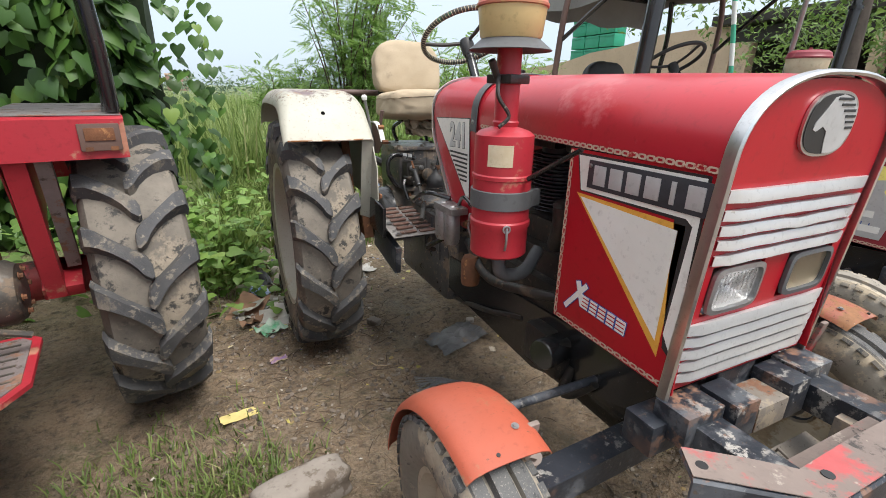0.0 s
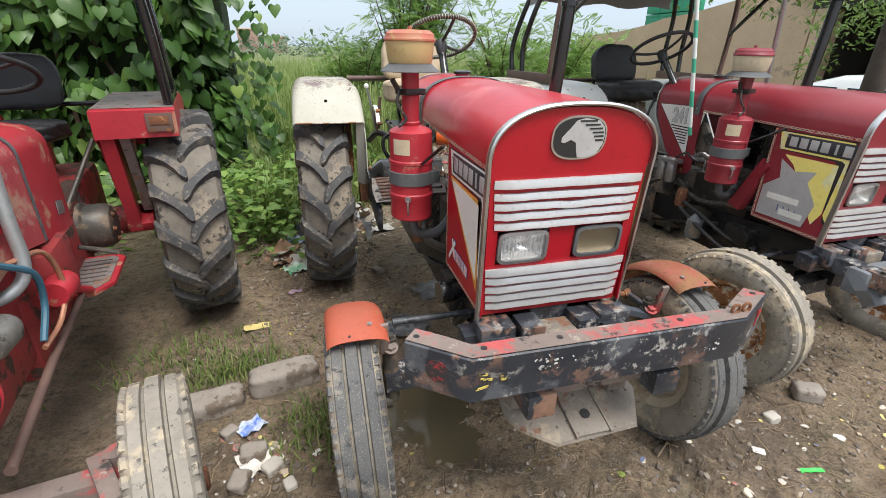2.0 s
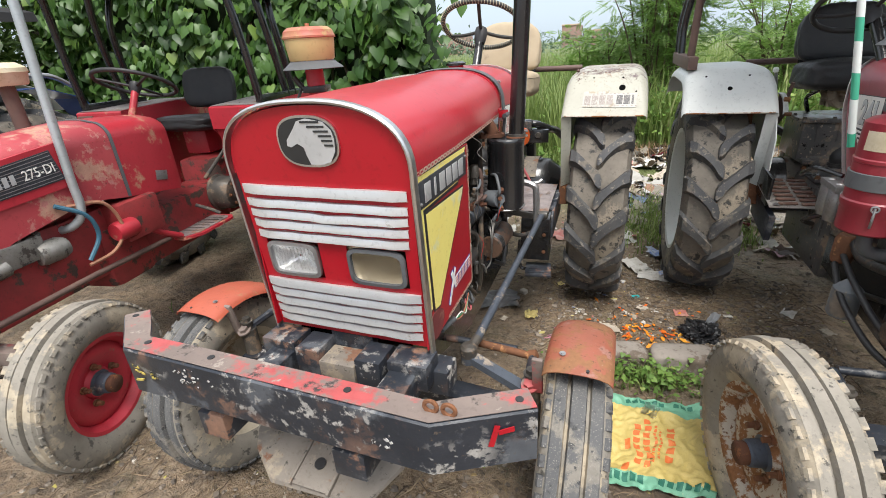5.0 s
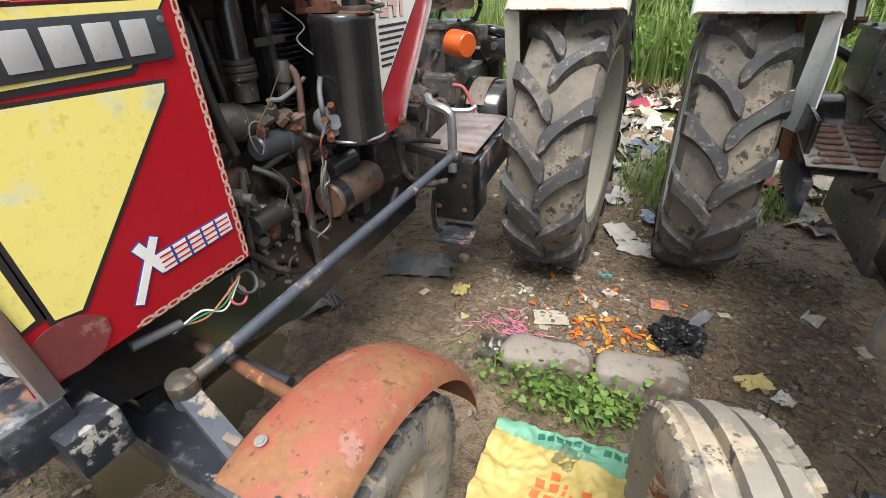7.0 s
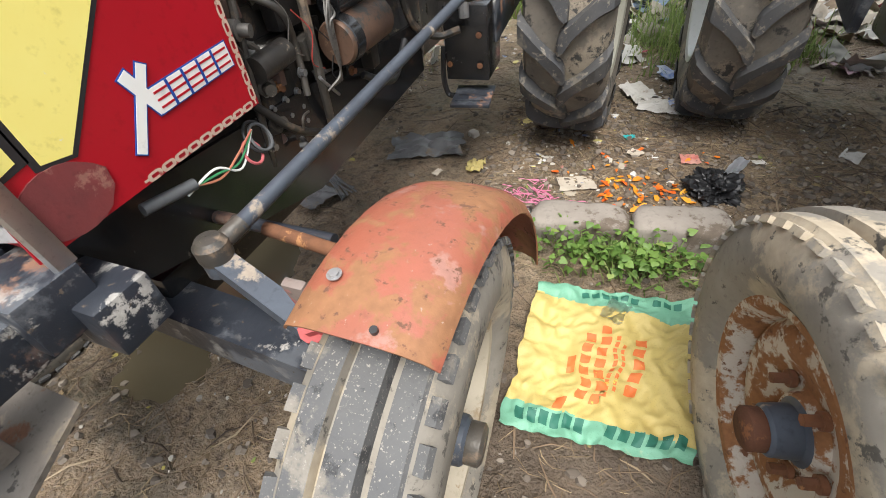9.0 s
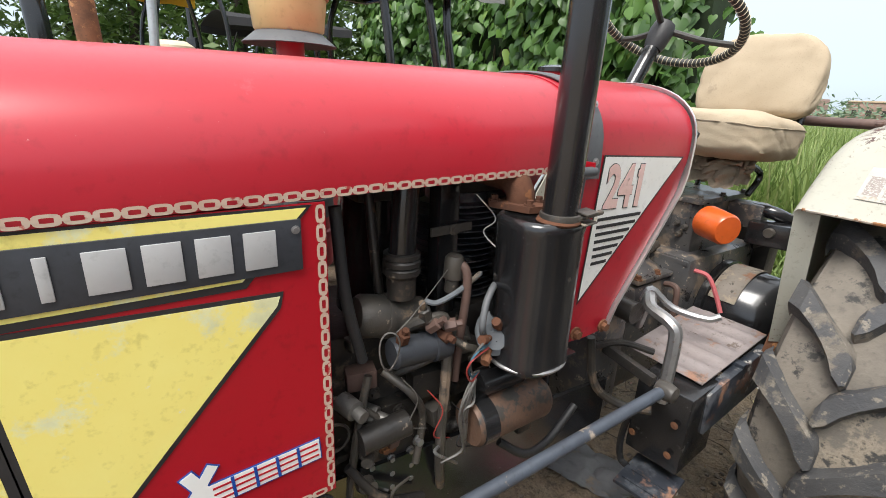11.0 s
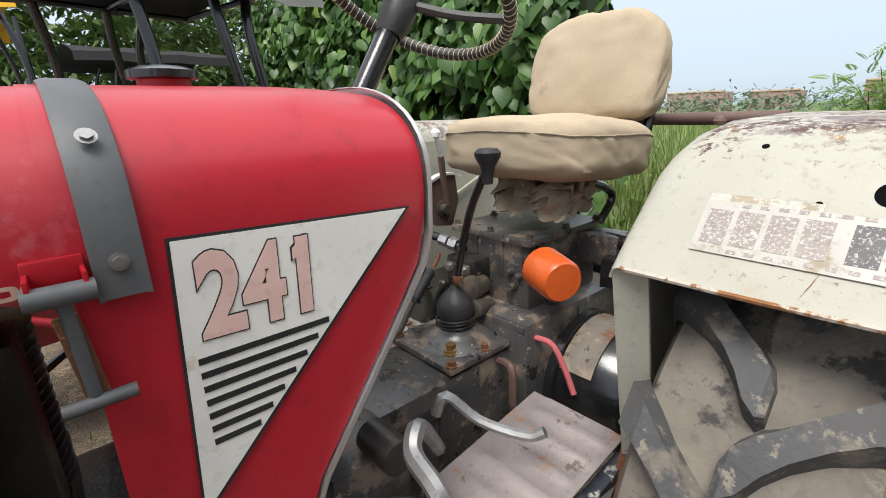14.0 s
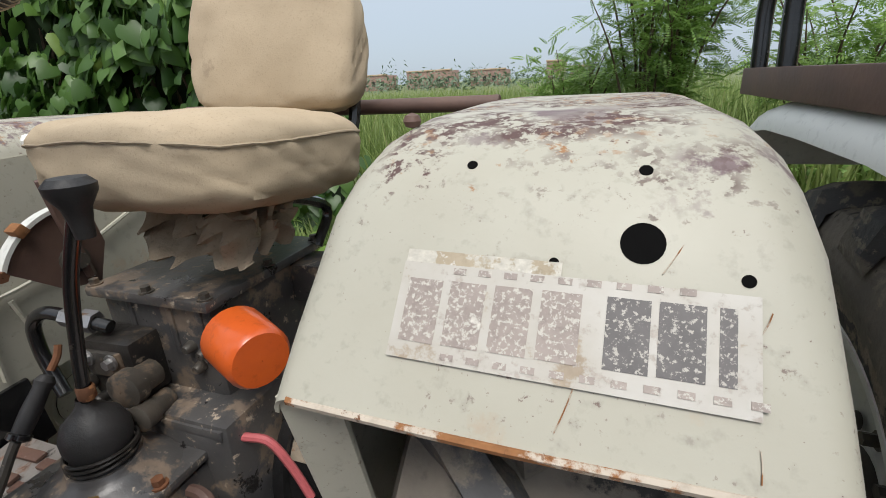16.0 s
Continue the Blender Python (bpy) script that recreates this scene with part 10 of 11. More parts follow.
# brick houses on the horizon
for k, (x, y, w, h) in enumerate(((-43, 118, 12, 3.4), (-29, 122, 9, 3.0), (-12.5, 120, 4, 4.0), (-7, 124, 5, 2.6), (-58, 115, 10, 3.0))):
    hb = thing("far_building", "low brick building on the horizon", "building", Matrix.Translation((x, y, 0)), "far brick buildings")
    part("wall", bx(B(), (0, 0, h / 2 + 0.3), (w, 6, h + 0.6), bev=0.03), BRICKRED, hb)
    part("parapet", bx(B(), (0, -3.0, h + 0.75), (w + 0.2, 0.3, 0.3), bev=0.02), PLASTER, hb)
    for j in range(int(w // 2.4)):
        part("window", bx(B(), (-w / 2 + 1.3 + 2.4 * j, -3.02, h * 0.55), (0.9, 0.08, 1.1)), SHADE, hb)


# ---- blue tractor and its neighbours ----
def far_tractor(m, paint, label, canopy, canopy_z=2.35, reach=1.85):
    T = thing("tractor", label, "tractor", m, "parked tractors")
    rows = []
    for y, half, top, low in ((-0.02, 0.20, 1.45, 1.10), (0.03, 0.25, 1.51, 1.06), (0.5, 0.27, 1.58, 1.06), (1.3, 0.28, 1.60, 1.08), (1.95, 0.28, 1.54, 1.08)):
        rows.append([(-half, y, low), (-half * 1.02, y, low + 0.25), (-half * 0.97, y, top - 0.10), (-half * 0.72, y, top - 0.015), (0, y, top), (half * 0.72, y, top - 0.015), (half * 0.97, y, top - 0.10), (half * 1.02, y, low + 0.25), (half, y, low)])
    part("bonnet", loft(B(), rows, 0.004), paint, T)
    part("nose", prism(B(), [(-0.20, -0.02, 0.85), (0.20, -0.02, 0.85), (0.20, -0.02, 1.49), (-0.20, -0.02, 1.49)], (0, 0.03, 0)), MESHBLACK, T)
    for sx in (-1, 1):
        part("headlight", prism(B(), yz(((0.0, 1.32), (0.22, 1.34), (0.20, 1.44), (0.02, 1.45)), sx * 0.262), (sx * 0.012, 0, 0)), GREYRUBBER, T)
        part("side_band", prism(B(), yz(((0.24, 1.345), (1.80, 1.375), (1.78, 1.445), (0.20, 1.425)), sx * 0.272), (sx * 0.012, 0, 0)), PLATEGREY, T)
        for k in range(9):
            part("letter_bar", bx(B(), (sx * 0.288, 0.50 + k * 0.081, 1.387 + k * 0.0017), (0.003, 0.062, 0.046)), WHITE, T)
        for k in range(5):
            part("letter_bar", bx(B(), (sx * 0.288, 1.42 + k * 0.07, 1.405), (0.003, 0.050, 0.036)), WHITE, T)
        part("coloured_flash", prism(B(), yz(((0.62, 1.26), (0.72, 1.335), (1.22, 1.345), (1.15, 1.26)), sx * 0.276), (sx * 0.01, 0, 0)), RED_FRONT if sx > 0 else YELLOW, T)
    part("engine", bx(B(), (0, 0.9, 0.85), (0.36, 1.7, 0.5), bev=0.05), GREYBLUE, T)
    part("gearbox", bx(B(), (0, 2.0, 0.8), (0.4, 0.8, 0.6), bev=0.05), GREYBLUE, T)
    part("exhaust_pipe", lathe(B(), [(0.030, 1.30), (0.030, 1.55), (0.074, 1.56), (0.078, 1.58), (0.078, 2.00), (0.072, 2.02), (0.034, 2.03), (0.030, 2.05), (0.024, 2.7)], (0.36, 1.04, 0), (-0.02, -0.03, 1), 16), BLACK, T)
    part("pre_cleaner", lathe(B(), [(0.045, 1.50), (0.045, 1.60), (0.06, 1.63), (0.115, 1.655), (0.125, 1.73), (0.132, 1.735), (0.132, 1.765), (0.10, 1.79), (0.001, 1.795)], (0.1, 0.28, 0), (0, 0, 1), 24), GREYRUBBER, T)
    hub = Vector((0, 2.0, 1.62))
    wd = Vector((0, 0.4, 1)).normalized()
    bm = tube(B(), ring(hub, wd, 0.2, 36), 0.012, 8, closed=True)
    tube(bm, [(0, 1.72, 1.45), hub], 0.02, 8, 1)
    part("steering_wheel", bm, VINYL, T)
    part("seat", seat_shape(B(), (0, 2.55, 1.25), (0.46, 0.44, 0.14), 0, 0, 0.5), VINYL, T)
    part("backrest", seat_shape(B(), (0, 2.80, 1.50), (0.44, 0.34, 0.10), 82, 0.1, 0.4), VINYL, T)
    for sx in (-1, 1):
        rows = [[(sx * x, y, z) for x in (0.46, 0.6, 0.84)] for y, z in ((1.95, 1.15), (2.05, 1.36), (2.3, 1.46), (2.7, 1.47), (3.0, 1.36), (3.15, 1.1))]
        part("rear_mudguard", loft(B(), rows, 0.005), paint, T)
        bm = tube(B(), [(sx * 0.82, 2.02, 1.34), (sx * 0.80, 2.2, 1.50), (sx * 0.80, 2.75, 1.56), (sx * 0.80, 3.0, 1.44)], 0.02, 8)
        part("guard_rail", bm, STEEL, T)
        rear_wheel(T, sx * 0.68, 2.55, 0.66, 0.66, 0.32, sx, WHITEGREY, 0.3)
        front_wheel(T, pose(sx * 0.62, 0.35, 0.36, 0, 0, 0), 0.36, 0.18, sx, WHITEGREY, RUBBERGREY)
        for post in ([(sx * 0.66, 1.70, 1.25), (sx * 0.66, 1.75, 1.9), (sx * 0.62, 1.85, canopy_z - 0.05)], [(sx * 0.66, 2.30, 1.40), (sx * 0.66, 2.28, 1.9), (sx * 0.62, 2.2, canopy_z - 0.05)]):
            part("canopy_post", tube(B(), post, 0.02, 8), BLACK, T)
    rows = [[(x, 1.35 + reach * i / 8, canopy_z + 0.14 * (1 - (x / 0.85) ** 2) - (0.10 if abs(x) > 0.84 else 0) + 0.01 * math.sin(i * 2 + x * 5)) for x in (-0.85, -0.82, -0.6, -0.3, 0, 0.3, 0.6, 0.82, 0.85)] for i in range(9)]
    part("canopy", loft(B(), rows, 0.005), canopy, T)
    return T


far_tractor(pose(-4.40, -1.20, 0, 0, 0, 2), BLUEPAINT, "blue tractor with a yellow canopy", FABRICYELLOW, 2.30, 0.95)
far_tractor(pose(-7.2, 0.2, 0, 0, 0, 4), WHITEGREY, "silver-grey tractor with a dark canopy", FABRICBLACK, 2.3)


# ---- kerb stones, rubble, sack, litter ----
def stone(at, size, rz, seed, label, mat_=None, name="kerb_stone", group="kerb stones"):
    r = random.Random(seed)
    bm = B()
    tmp = bmesh.ops.create_cube(bm, size=1)["verts"]
    bmesh.ops.subdivide_edges(bm, edges=bm.edges[:], cuts=6, use_grid_fill=True)
    off = Vector((seed * 3.1, seed * 1.7, 0))
    for v in bm.verts:
        x, y, z = v.co * 2
        k = (abs(x) ** 6 + abs(y) ** 6 + abs(z) ** 6) ** (1 / 6)
        q = Vector((x / k, y / k, z / k))
        d = 1 + 0.10 * noise.noise(q * 1.3 + off) + 0.04 * noise.noise(q * 4 + off)
        v.co = Vector((q.x * size[0] / 2, q.y * size[1] / 2, q.z * size[2] / 2)) * d
    ob = part(name, bm, mat_ or CONCRETE, None, "", pose(at[0], at[1], ground_z(at[0], at[1]) + size[2] * 0.30, 0, 0, rz), 60)
    return tagged(ob, label, name.replace("_", " "), group)


stone((0.80, 1.185, 0), (0.33, 0.15, 0.12), 6, 1, "mud-stained concrete kerb stone")
stone((1.13, 1.235, 0), (0.31, 0.15, 0.12), 7, 2, "mud-stained concrete kerb stone")
stone((-1.02, 0.83, 0), (0.34, 0.15, 0.13), 10, 3, "pale concrete kerb stone, tilted")
stone((-1.38, 0.74, 0), (0.34, 0.15, 0.11), 8, 4, "muddy concrete kerb stone")
for k, (x, y, s) in enumerate(((-1.13, 0.36, 0.11), (-1.05, 0.27, 0.08), (-1.17, 0.22, 0.09), (-0.98, 0.17, 0.06), (1.55, 0.05, 0.13), (1.25, -0.02, 0.07), (-1.25, 0.52, 0.07), (0.47, 2.35, 0.06), (-0.38, 2.0, 0.08), (0.20, 1.78, 0.05))):
    stone((x, y, 0), (s, s * 0.8, s * 0.6), 37 * k, 10 + k, "broken lump of pale rubble", LUMP if k % 2 else CONCRETE, "rubble", "rubble")


# ---- litter on the ground ----
SACKYELLOW = pmat("yellow_woven_sack", (0.58, 0.455, 0.155), (0.52, 0.40, 0.130), 0.5, 0.0, 5, 0.35, 260, stain=((0.56, 0.45, 0.20), 6, 0.2, 0.6))
SACKGREEN = pmat("green_woven_sack", (0.18, 0.42, 0.29), (0.15, 0.36, 0.24), 0.5, 0.0, 5, 0.35, 260, stain=((0.33, 0.42, 0.28), 8, 0.18, 0.6))
SACKINK = pmat("dark_green_sack_print", (0.02, 0.13, 0.09), (0.03, 0.16, 0.11), 0.6, 0.0, 20, 0.1, 200)
SACKRED = pmat("red_orange_sack_print", (0.66, 0.14, 0.035), (0.70, 0.20, 0.05), 0.6, 0.0, 20, 0.1, 200, stain=((0.78, 0.55, 0.08), 30, 0.25, 0.6))
BAGBLACK = pmat("black_plastic_film", (0.010, 0.010, 0.011), (0.016, 0.016, 0.018), 0.42, 0.0, 8, 0.0, 60)
FOIL = pmat("silver_foil", (0.62, 0.64, 0.68), (0.5, 0.52, 0.56), 0.28, 0.7, 10, 0.2, 60)
CARD = pmat("grey_beige_cardboard", (0.50, 0.44, 0.36), (0.42, 0.36, 0.29), 0.9, 0.0, 9, 0.4, 70, stain=((0.28, 0.22, 0.16), 9, 0.2, 0.9))
PAPERWHITE = pmat("dirty_white_paper", (0.66, 0.64, 0.60), (0.54, 0.51, 0.46), 0.8, 0.0, 9, 0.2, 60, stain=((0.34, 0.28, 0.22), 9, 0.25, 0.9))
PAPERYELLOW = pmat("yellow_paper", (0.66, 0.55, 0.22), (0.58, 0.47, 0.18), 0.7, 0.0, 9, 0.2, 60, stain=((0.36, 0.28, 0.15), 8, 0.2, 0.9))
PURPLE = pmat("purple_wrapper", (0.22, 0.09, 0.42), (0.6, 0.5, 0.12), 0.35, 0.0, 14, 0.1, 60)
BLUEWRAP = pmat("blue_wrapper", (0.06, 0.16, 0.55), (0.62, 0.66, 0.72), 0.3, 0.0, 16, 0.1, 60)
GREENWRAP = pmat("green_wrapper", (0.05, 0.38, 0.16), (0.55, 0.62, 0.55), 0.35, 0.0, 14, 0.1, 60)
REDWRAP = pmat("faded_red_wrapper", (0.52, 0.13, 0.11), (0.58, 0.34, 0.28), 0.5, 0.0, 12, 0.1, 60)
TEAL = pmat("teal_plastic", (0.03, 0.40, 0.42), None, 0.4)
LIME = pmat("bright_green_plastic", (0.08, 0.72, 0.12), None, 0.35)
PINKSTRING = pmat("pink_string", (0.72, 0.20, 0.36), (0.62, 0.26, 0.36), 0.8, 0.0, 14, 0.1, 60)
GREYPLASTIC = pmat("grey_plastic_sheet", (0.17, 0.17, 0.175), (0.12, 0.12, 0.125), 0.35, 0.0, 7, 0.3, 60, stain=((0.2, 0.16, 0.12), 7, 0.3, 0.8))
CLEARFILM = glassmat("crumpled_clear_film", (0.86, 0.88, 0.88), 0.3)

# empty cement sack, flat and wrinkled
corners = [Vector(c) for c in ((0.730, 0.862), (1.212, 0.925), (1.172, 0.412), (0.738, 0.372))]


def sack_at(u, v, lift=0.0):
    a = corners[0].lerp(corners[1], u)
    b = corners[3].lerp(corners[2], u)
    q = a.lerp(b, v)
    x = q.x + 0.012 * noise.noise(Vector((v * 5, 1, 2))) * (1 if u > 0.5 else -1) + 0.006 * noise.noise(Vector((v * 14, u * 3, 7)))
    y = q.y + 0.012 * noise.noise(Vector((u * 5, 4, 2))) + 0.005 * noise.noise(Vector((u * 16, 9, v)))
    w = noise.noise(Vector((u * 3.2 + v * 1.2, v * 2.6, 3)))
    ridge = abs(noise.noise(Vector((u * 5.5 + 2, v * 4.0 - u * 2, 1))))
    fine = abs(noise.noise(Vector((u * 13, v * 15 + u * 4, 5))))
    tuck = math.exp(-((u - 0.02) / 0.12) ** 2) * abs(math.sin(v * 21 + 2 * w)) * math.exp(-((v - 0.25) / 0.25) ** 2)
    z = ground_z(x, y) * 0.6 + 0.016 + 0.016 * w + 0.026 * (0.35 - ridge) + 0.014 * (0.3 - fine) + 0.030 * tuck
    return Vector((x, y, max(z, ground_z(x, y) + 0.003) + lift))


def sack_patch(u0, u1, v0, v1, lift, nu, nv):
    bm = B()
    loft(bm, [[sack_at(u0 + (u1 - u0) * i / nu, v0 + (v1 - v0) * j / nv, lift) for j in range(nv + 1)] for i in range(nu + 1)])
    return bm


sack = thing("cement_sack", "flattened yellow woven cement sack with green bands", "sack")
bm = sack_patch(0, 1, 0, 1, 0.0, 84, 84)
for f in bm.faces:
    c = f.calc_center_median()
    best = (c.xy - corners[0]).dot((corners[3] - corners[0]).normalized()) / (corners[3] - corners[0]).length
    if best < 0.10 or best > 0.845:
        f.material_index = 1
part("sack_cloth", bm, SACKYELLOW, sack, mats=(SACKGREEN,), sharp=180)
for k, u in enumerate((0.08, 0.15, 0.215, 0.28, 0.345, 0.41, 0.55, 0.62, 0.69, 0.76, 0.83, 0.90)):
    part("print_bar", sack_patch(u, u + 0.048, 0.885, 0.955, 0.0016, 5, 5), SACKINK, sack)
for k, u in enumerate((0.28, 0.34, 0.40, 0.46, 0.52, 0.58, 0.70, 0.76, 0.82)):
    part("print_bar", sack_patch(u, u + 0.044, 0.030, 0.075, 0.0016, 5, 5), SACKINK, sack)
for u, w, v0, step, cnt in ((0.360, 0.055, 0.36, 0.072, 6), (0.445, 0.055, 0.30, 0.072, 7), (0.525, 0.022, 0.36, 0.040, 10), (0.570, 0.018, 0.40, 0.040, 8), (0.635, 0.060, 0.34, 0.075, 5)):
    for k in range(cnt):
        part("print_bar", sack_patch(u, u + w, v0 + step * k, v0 + step * (k + 0.72), 0.0016, 4, 5), SACKRED, sack)
part("print_shape", sack_patch(0.29, 0.335, 0.52, 0.62, 0.0016, 4, 6), SACKRED, sack)
part("print_shape", sack_patch(0.27, 0.325, 0.78, 0.86, 0.0016, 4, 6), SACKRED, sack)


def scrap(name, label, at, size, rz, material, seed, rough=0.25, n=10, ragged=0.18, lift=0.004, flat=True):
    """A thin crumpled sheet lying on the ground."""
    r = random.Random(seed)
    bm = B()
    rows = []
    for i in range(n + 1):
        row = []
        for j in range(n + 1):
            u, v = i / n - 0.5, j / n - 0.5
            e = ragged * noise.noise(Vector((u * 5 + seed, v * 5, 2)))
            x, y = size[0] * u * (1 + e), size[1] * v * (1 + 0.8 * noise.noise(Vector((u * 5, v * 5 + seed, 6))) * ragged)
            z = rough * min(size) * (abs(noise.noise(Vector((u * 3.1 + seed, v * 3.1, 1)))) + 0.4 * abs(noise.noise(Vector((u * 9, v * 9 + seed, 4)))))
            row.append((x, y, z))
        rows.append(row)
    loft(bm, rows, 0.0008)
    zz = max(ground_z(at[0] + dx * size[0] * 0.3, at[1] + dy * size[1] * 0.3) for dx in (-1, 0, 1) for dy in (-1, 0, 1))
    ob = part(name, bm, material, None, "", pose(at[0], at[1], zz + lift - 0.003, r.uniform(-5, 5), r.uniform(-5, 5), rz), 50)
    return tagged(ob, label, name.replace("_", " "), "litter on the ground")


# black bag: a crumpled ball of film, pressed flat
bm = B()
bmesh.ops.create_icosphere(bm, subdivisions=5, radius=1)
for v in bm.verts:
    d = v.co.copy()
    k = 1 + 0.38 * noise.noise(d * 1.7) - 0.42 * abs(noise.noise(d * 3.4 + Vector((3, 1, 2)))) - 0.20 * abs(noise.noise(d * 7.5))
    v.co = Vector((d.x * 0.115 * k, d.y * 0.105 * k, max(-0.012, d.z * 0.075 * k)))
bag = part("plastic_bag", bm, BAGBLACK, None, "", (1.255, 1.540, ground_z(1.255, 1.54) + 0.012), 30)
tagged(bag, "crumpled black plastic bag on the mud", "plastic bag", "litter on the ground")
scrap("foil_scrap", "strip of crumpled silver foil on the bag", (1.315, 1.635), (0.045, 0.12), -25, FOIL, 2, 0.4, lift=0.055)
scrap("cardboard_scrap", "torn grey-beige corrugated cardboard scrap", (0.745, 1.479), (0.145, 0.10), 20, CARD, 3, 0.10, ragged=0.10)
scrap("wrapper", "crumpled yellow paper wrapper", (0.303, 1.502), (0.075, 0.095), 10, PAPERYELLOW, 4, 0.5)
scrap("wrapper", "faded red scrap of wrapper", (1.165, 1.75), (0.075, 0.07), 10, REDWRAP, 5, 0.2)
scrap("plastic_scrap", "small teal plastic scrap", (0.916, 1.905), (0.05, 0.035), 30, TEAL, 6, 0.4)
scrap("wrapper", "yellow and white packet on the mud", (1.50, 1.40), (0.11, 0.075), 30, PAPERYELLOW, 7, 0.4)
scrap("wrapper", "crumpled white plastic scrap", (1.585, 1.345), (0.07, 0.06), 60, PAPERWHITE, 8, 0.5)
scrap("plastic_sheet", "grey plastic sheet trodden into the mud", (0.02, 1.62), (0.34, 0.22), 15, GREYPLASTIC, 9, 0.28, 16)
scrap("plastic_sheet", "dark plastic sheet trodden into the mud", (-0.32, 1.12), (0.24, 0.16), -20, GREYPLASTIC, 10, 0.3, 14)
scrap("clear_film", "crumpled scrap of clear plastic film", (0.585, 1.18), (0.12, 0.15), 10, CLEARFILM, 11, 0.4, 12)
scrap("clear_film", "clear plastic cup crushed on the sack", (0.965, 0.80), (0.06, 0.08), -20, CLEARFILM, 12, 0.5, 8, lift=0.03)
scrap("paper_scrap", "folded yellow paper on the mud", (-1.207, 1.403), (0.155, 0.07), 8, PAPERYELLOW, 13, 0.12)
scrap("wrapper", "purple and yellow packet", (-0.985, 1.80), (0.09, 0.055), 5, PURPLE, 14, 0.35)
scrap("wrapper", "green and white snack packet", (-0.979, 2.153), (0.15, 0.14), 25, GREENWRAP, 15, 0.35)
scrap("wrapper", "crushed blue and white wrapper", (-1.155, 0.52), (0.12, 0.085), 35, BLUEWRAP, 16, 0.45)
scrap("paper_scrap", "torn white paper among the rubble", (-1.12, 0.30), (0.13, 0.12), 20, PAPERWHITE, 17, 0.4)
scrap("plastic_scrap", "bright green strip of plastic", (1.15, -0.30), (0.105, 0.022), -12, LIME, 18, 0.3)
scrap("paper_scrap", "pale scrap of stiff paper", (1.62, 0.36), (0.18, 0.11), -35, CARD, 19, 0.1)
for k, (x, y, s) in enumerate(((0.50, -0.42, 0.05), (0.42, -0.30, 0.06), (0.72, -0.55, 0.05), (1.02, -0.16, 0.05), (-0.95, 0.05, 0.05), (0.42, 1.95, 0.06), (-1.12, 2.4, 0.12), (0.95, 1.75, 0.06), (0.60, 1.95, 0.055), (1.75, 1.9, 0.09), (1.9, 1.75, 0.07), (0.55, 2.62, 0.09), (1.42, 1.78, 0.05), (0.15, 1.42, 0.045))):
    scrap("paper_scrap", "small dirty scrap of pale paper", (x, y), (s, s * 0.75), 47 * k, (PAPERWHITE, CARD, PAPERYELLOW)[k % 3], 30 + k, 0.3, 6)
mag = ((1.02, 2.22), (1.16, 2.30), (0.92, 2.36), (1.28, 2.22), (-0.88, 2.52), (-1.02, 2.75), (-0.72, 2.7), (-0.55, 2.95), (0.62, 2.9), (1.1, 2.62), (1.35, 2.75), (0.3, 2.85), (-0.2, 2.9))
for k, (x, y) in enumerate(mag):
    scrap("magazine_page", "torn printed page lying in the mud", (x, y), (0.20, 0.15), 61 * k, (PAPERWHITE, BLUEWRAP, GREYPLASTIC, REDWRAP)[k % 4] if k % 2 else PAPERWHITE, 60 + k, 0.28, 10)

# marigold petals
r = random.Random(21)
bm = B()
V, F = [], []
for k in range(110):
    x, y = (0.84 + 0.34 * r.random(), 1.32 + 0.24 * r.random()) if k < 76 else (r.uniform(0.62, 1.3), r.uniform(1.28, 1.8))
    s = r.uniform(0.007, 0.024)
    m = Matrix.Translation((x, y, ground_z(x, y) + 0.006 + 0.010 * r.random())) @ Euler((r.uniform(-0.4, 0.4), r.uniform(-0.4, 0.4), r.uniform(0, 6.3)), "XYZ").to_matrix().to_4x4() @ Matrix.Scale(s, 4)
    b = len(V)
    V.extend(tuple(m @ Vector(v)) for v in ((-1, 0, 0), (-0.3, -0.45, 0.15), (0.7, -0.3, 0), (1.0, 0.1, -0.15), (0.5, 0.45, 0.1), (-0.4, 0.4, -0.1)))
    F.append(tuple(range(b, b + 6)))
MARIGOLD = leafmat("marigold_petal", (0.80, 0.13, 0.015), (0.90, 0.42, 0.03), 0.7, 0.2)
mesh_ob("flower_petals", V, F, MARIGOLD, None, "scattered orange marigold petals", "petals", "stuff")

# heap of pink string
bm = B()
for k in range(26):
    x, y = 0.62 + r.gauss(0, 0.075), 1.345 + r.gauss(0, 0.055)
    pts = []
    for j in range(5):
        x, y = x + r.uniform(-0.05, 0.05), y + r.uniform(-0.035, 0.035)
        pts.append((x, y, ground_z(x, y) + 0.006 + 0.016 * r.random()))
    tube(bm, pts, 0.0016, 4, 4)
tagged(part("string_heap", bm, PINKSTRING), "tangled heap of pink string", "string", kind="stuff")
# dropped wires below the engine
bm = B()
for k in range(9):
    tube(bm, [(-0.40 + 0.03 * r.random(), 1.18 + 0.02 * k, ground_z(-0.4, 1.2) + 0.012), (-0.28, 1.20 + 0.05 * r.random(), ground_z(-0.28, 1.2) + 0.03), (-0.18 + 0.05 * r.random(), 1.12 + 0.012 * k, ground_z(-0.18, 1.15) + 0.012)], 0.004, 5, 4)
tagged(part("rope_heap", bm, GREYPLASTIC), "grey rope lying coiled on the mud", "rope", kind="stuff")


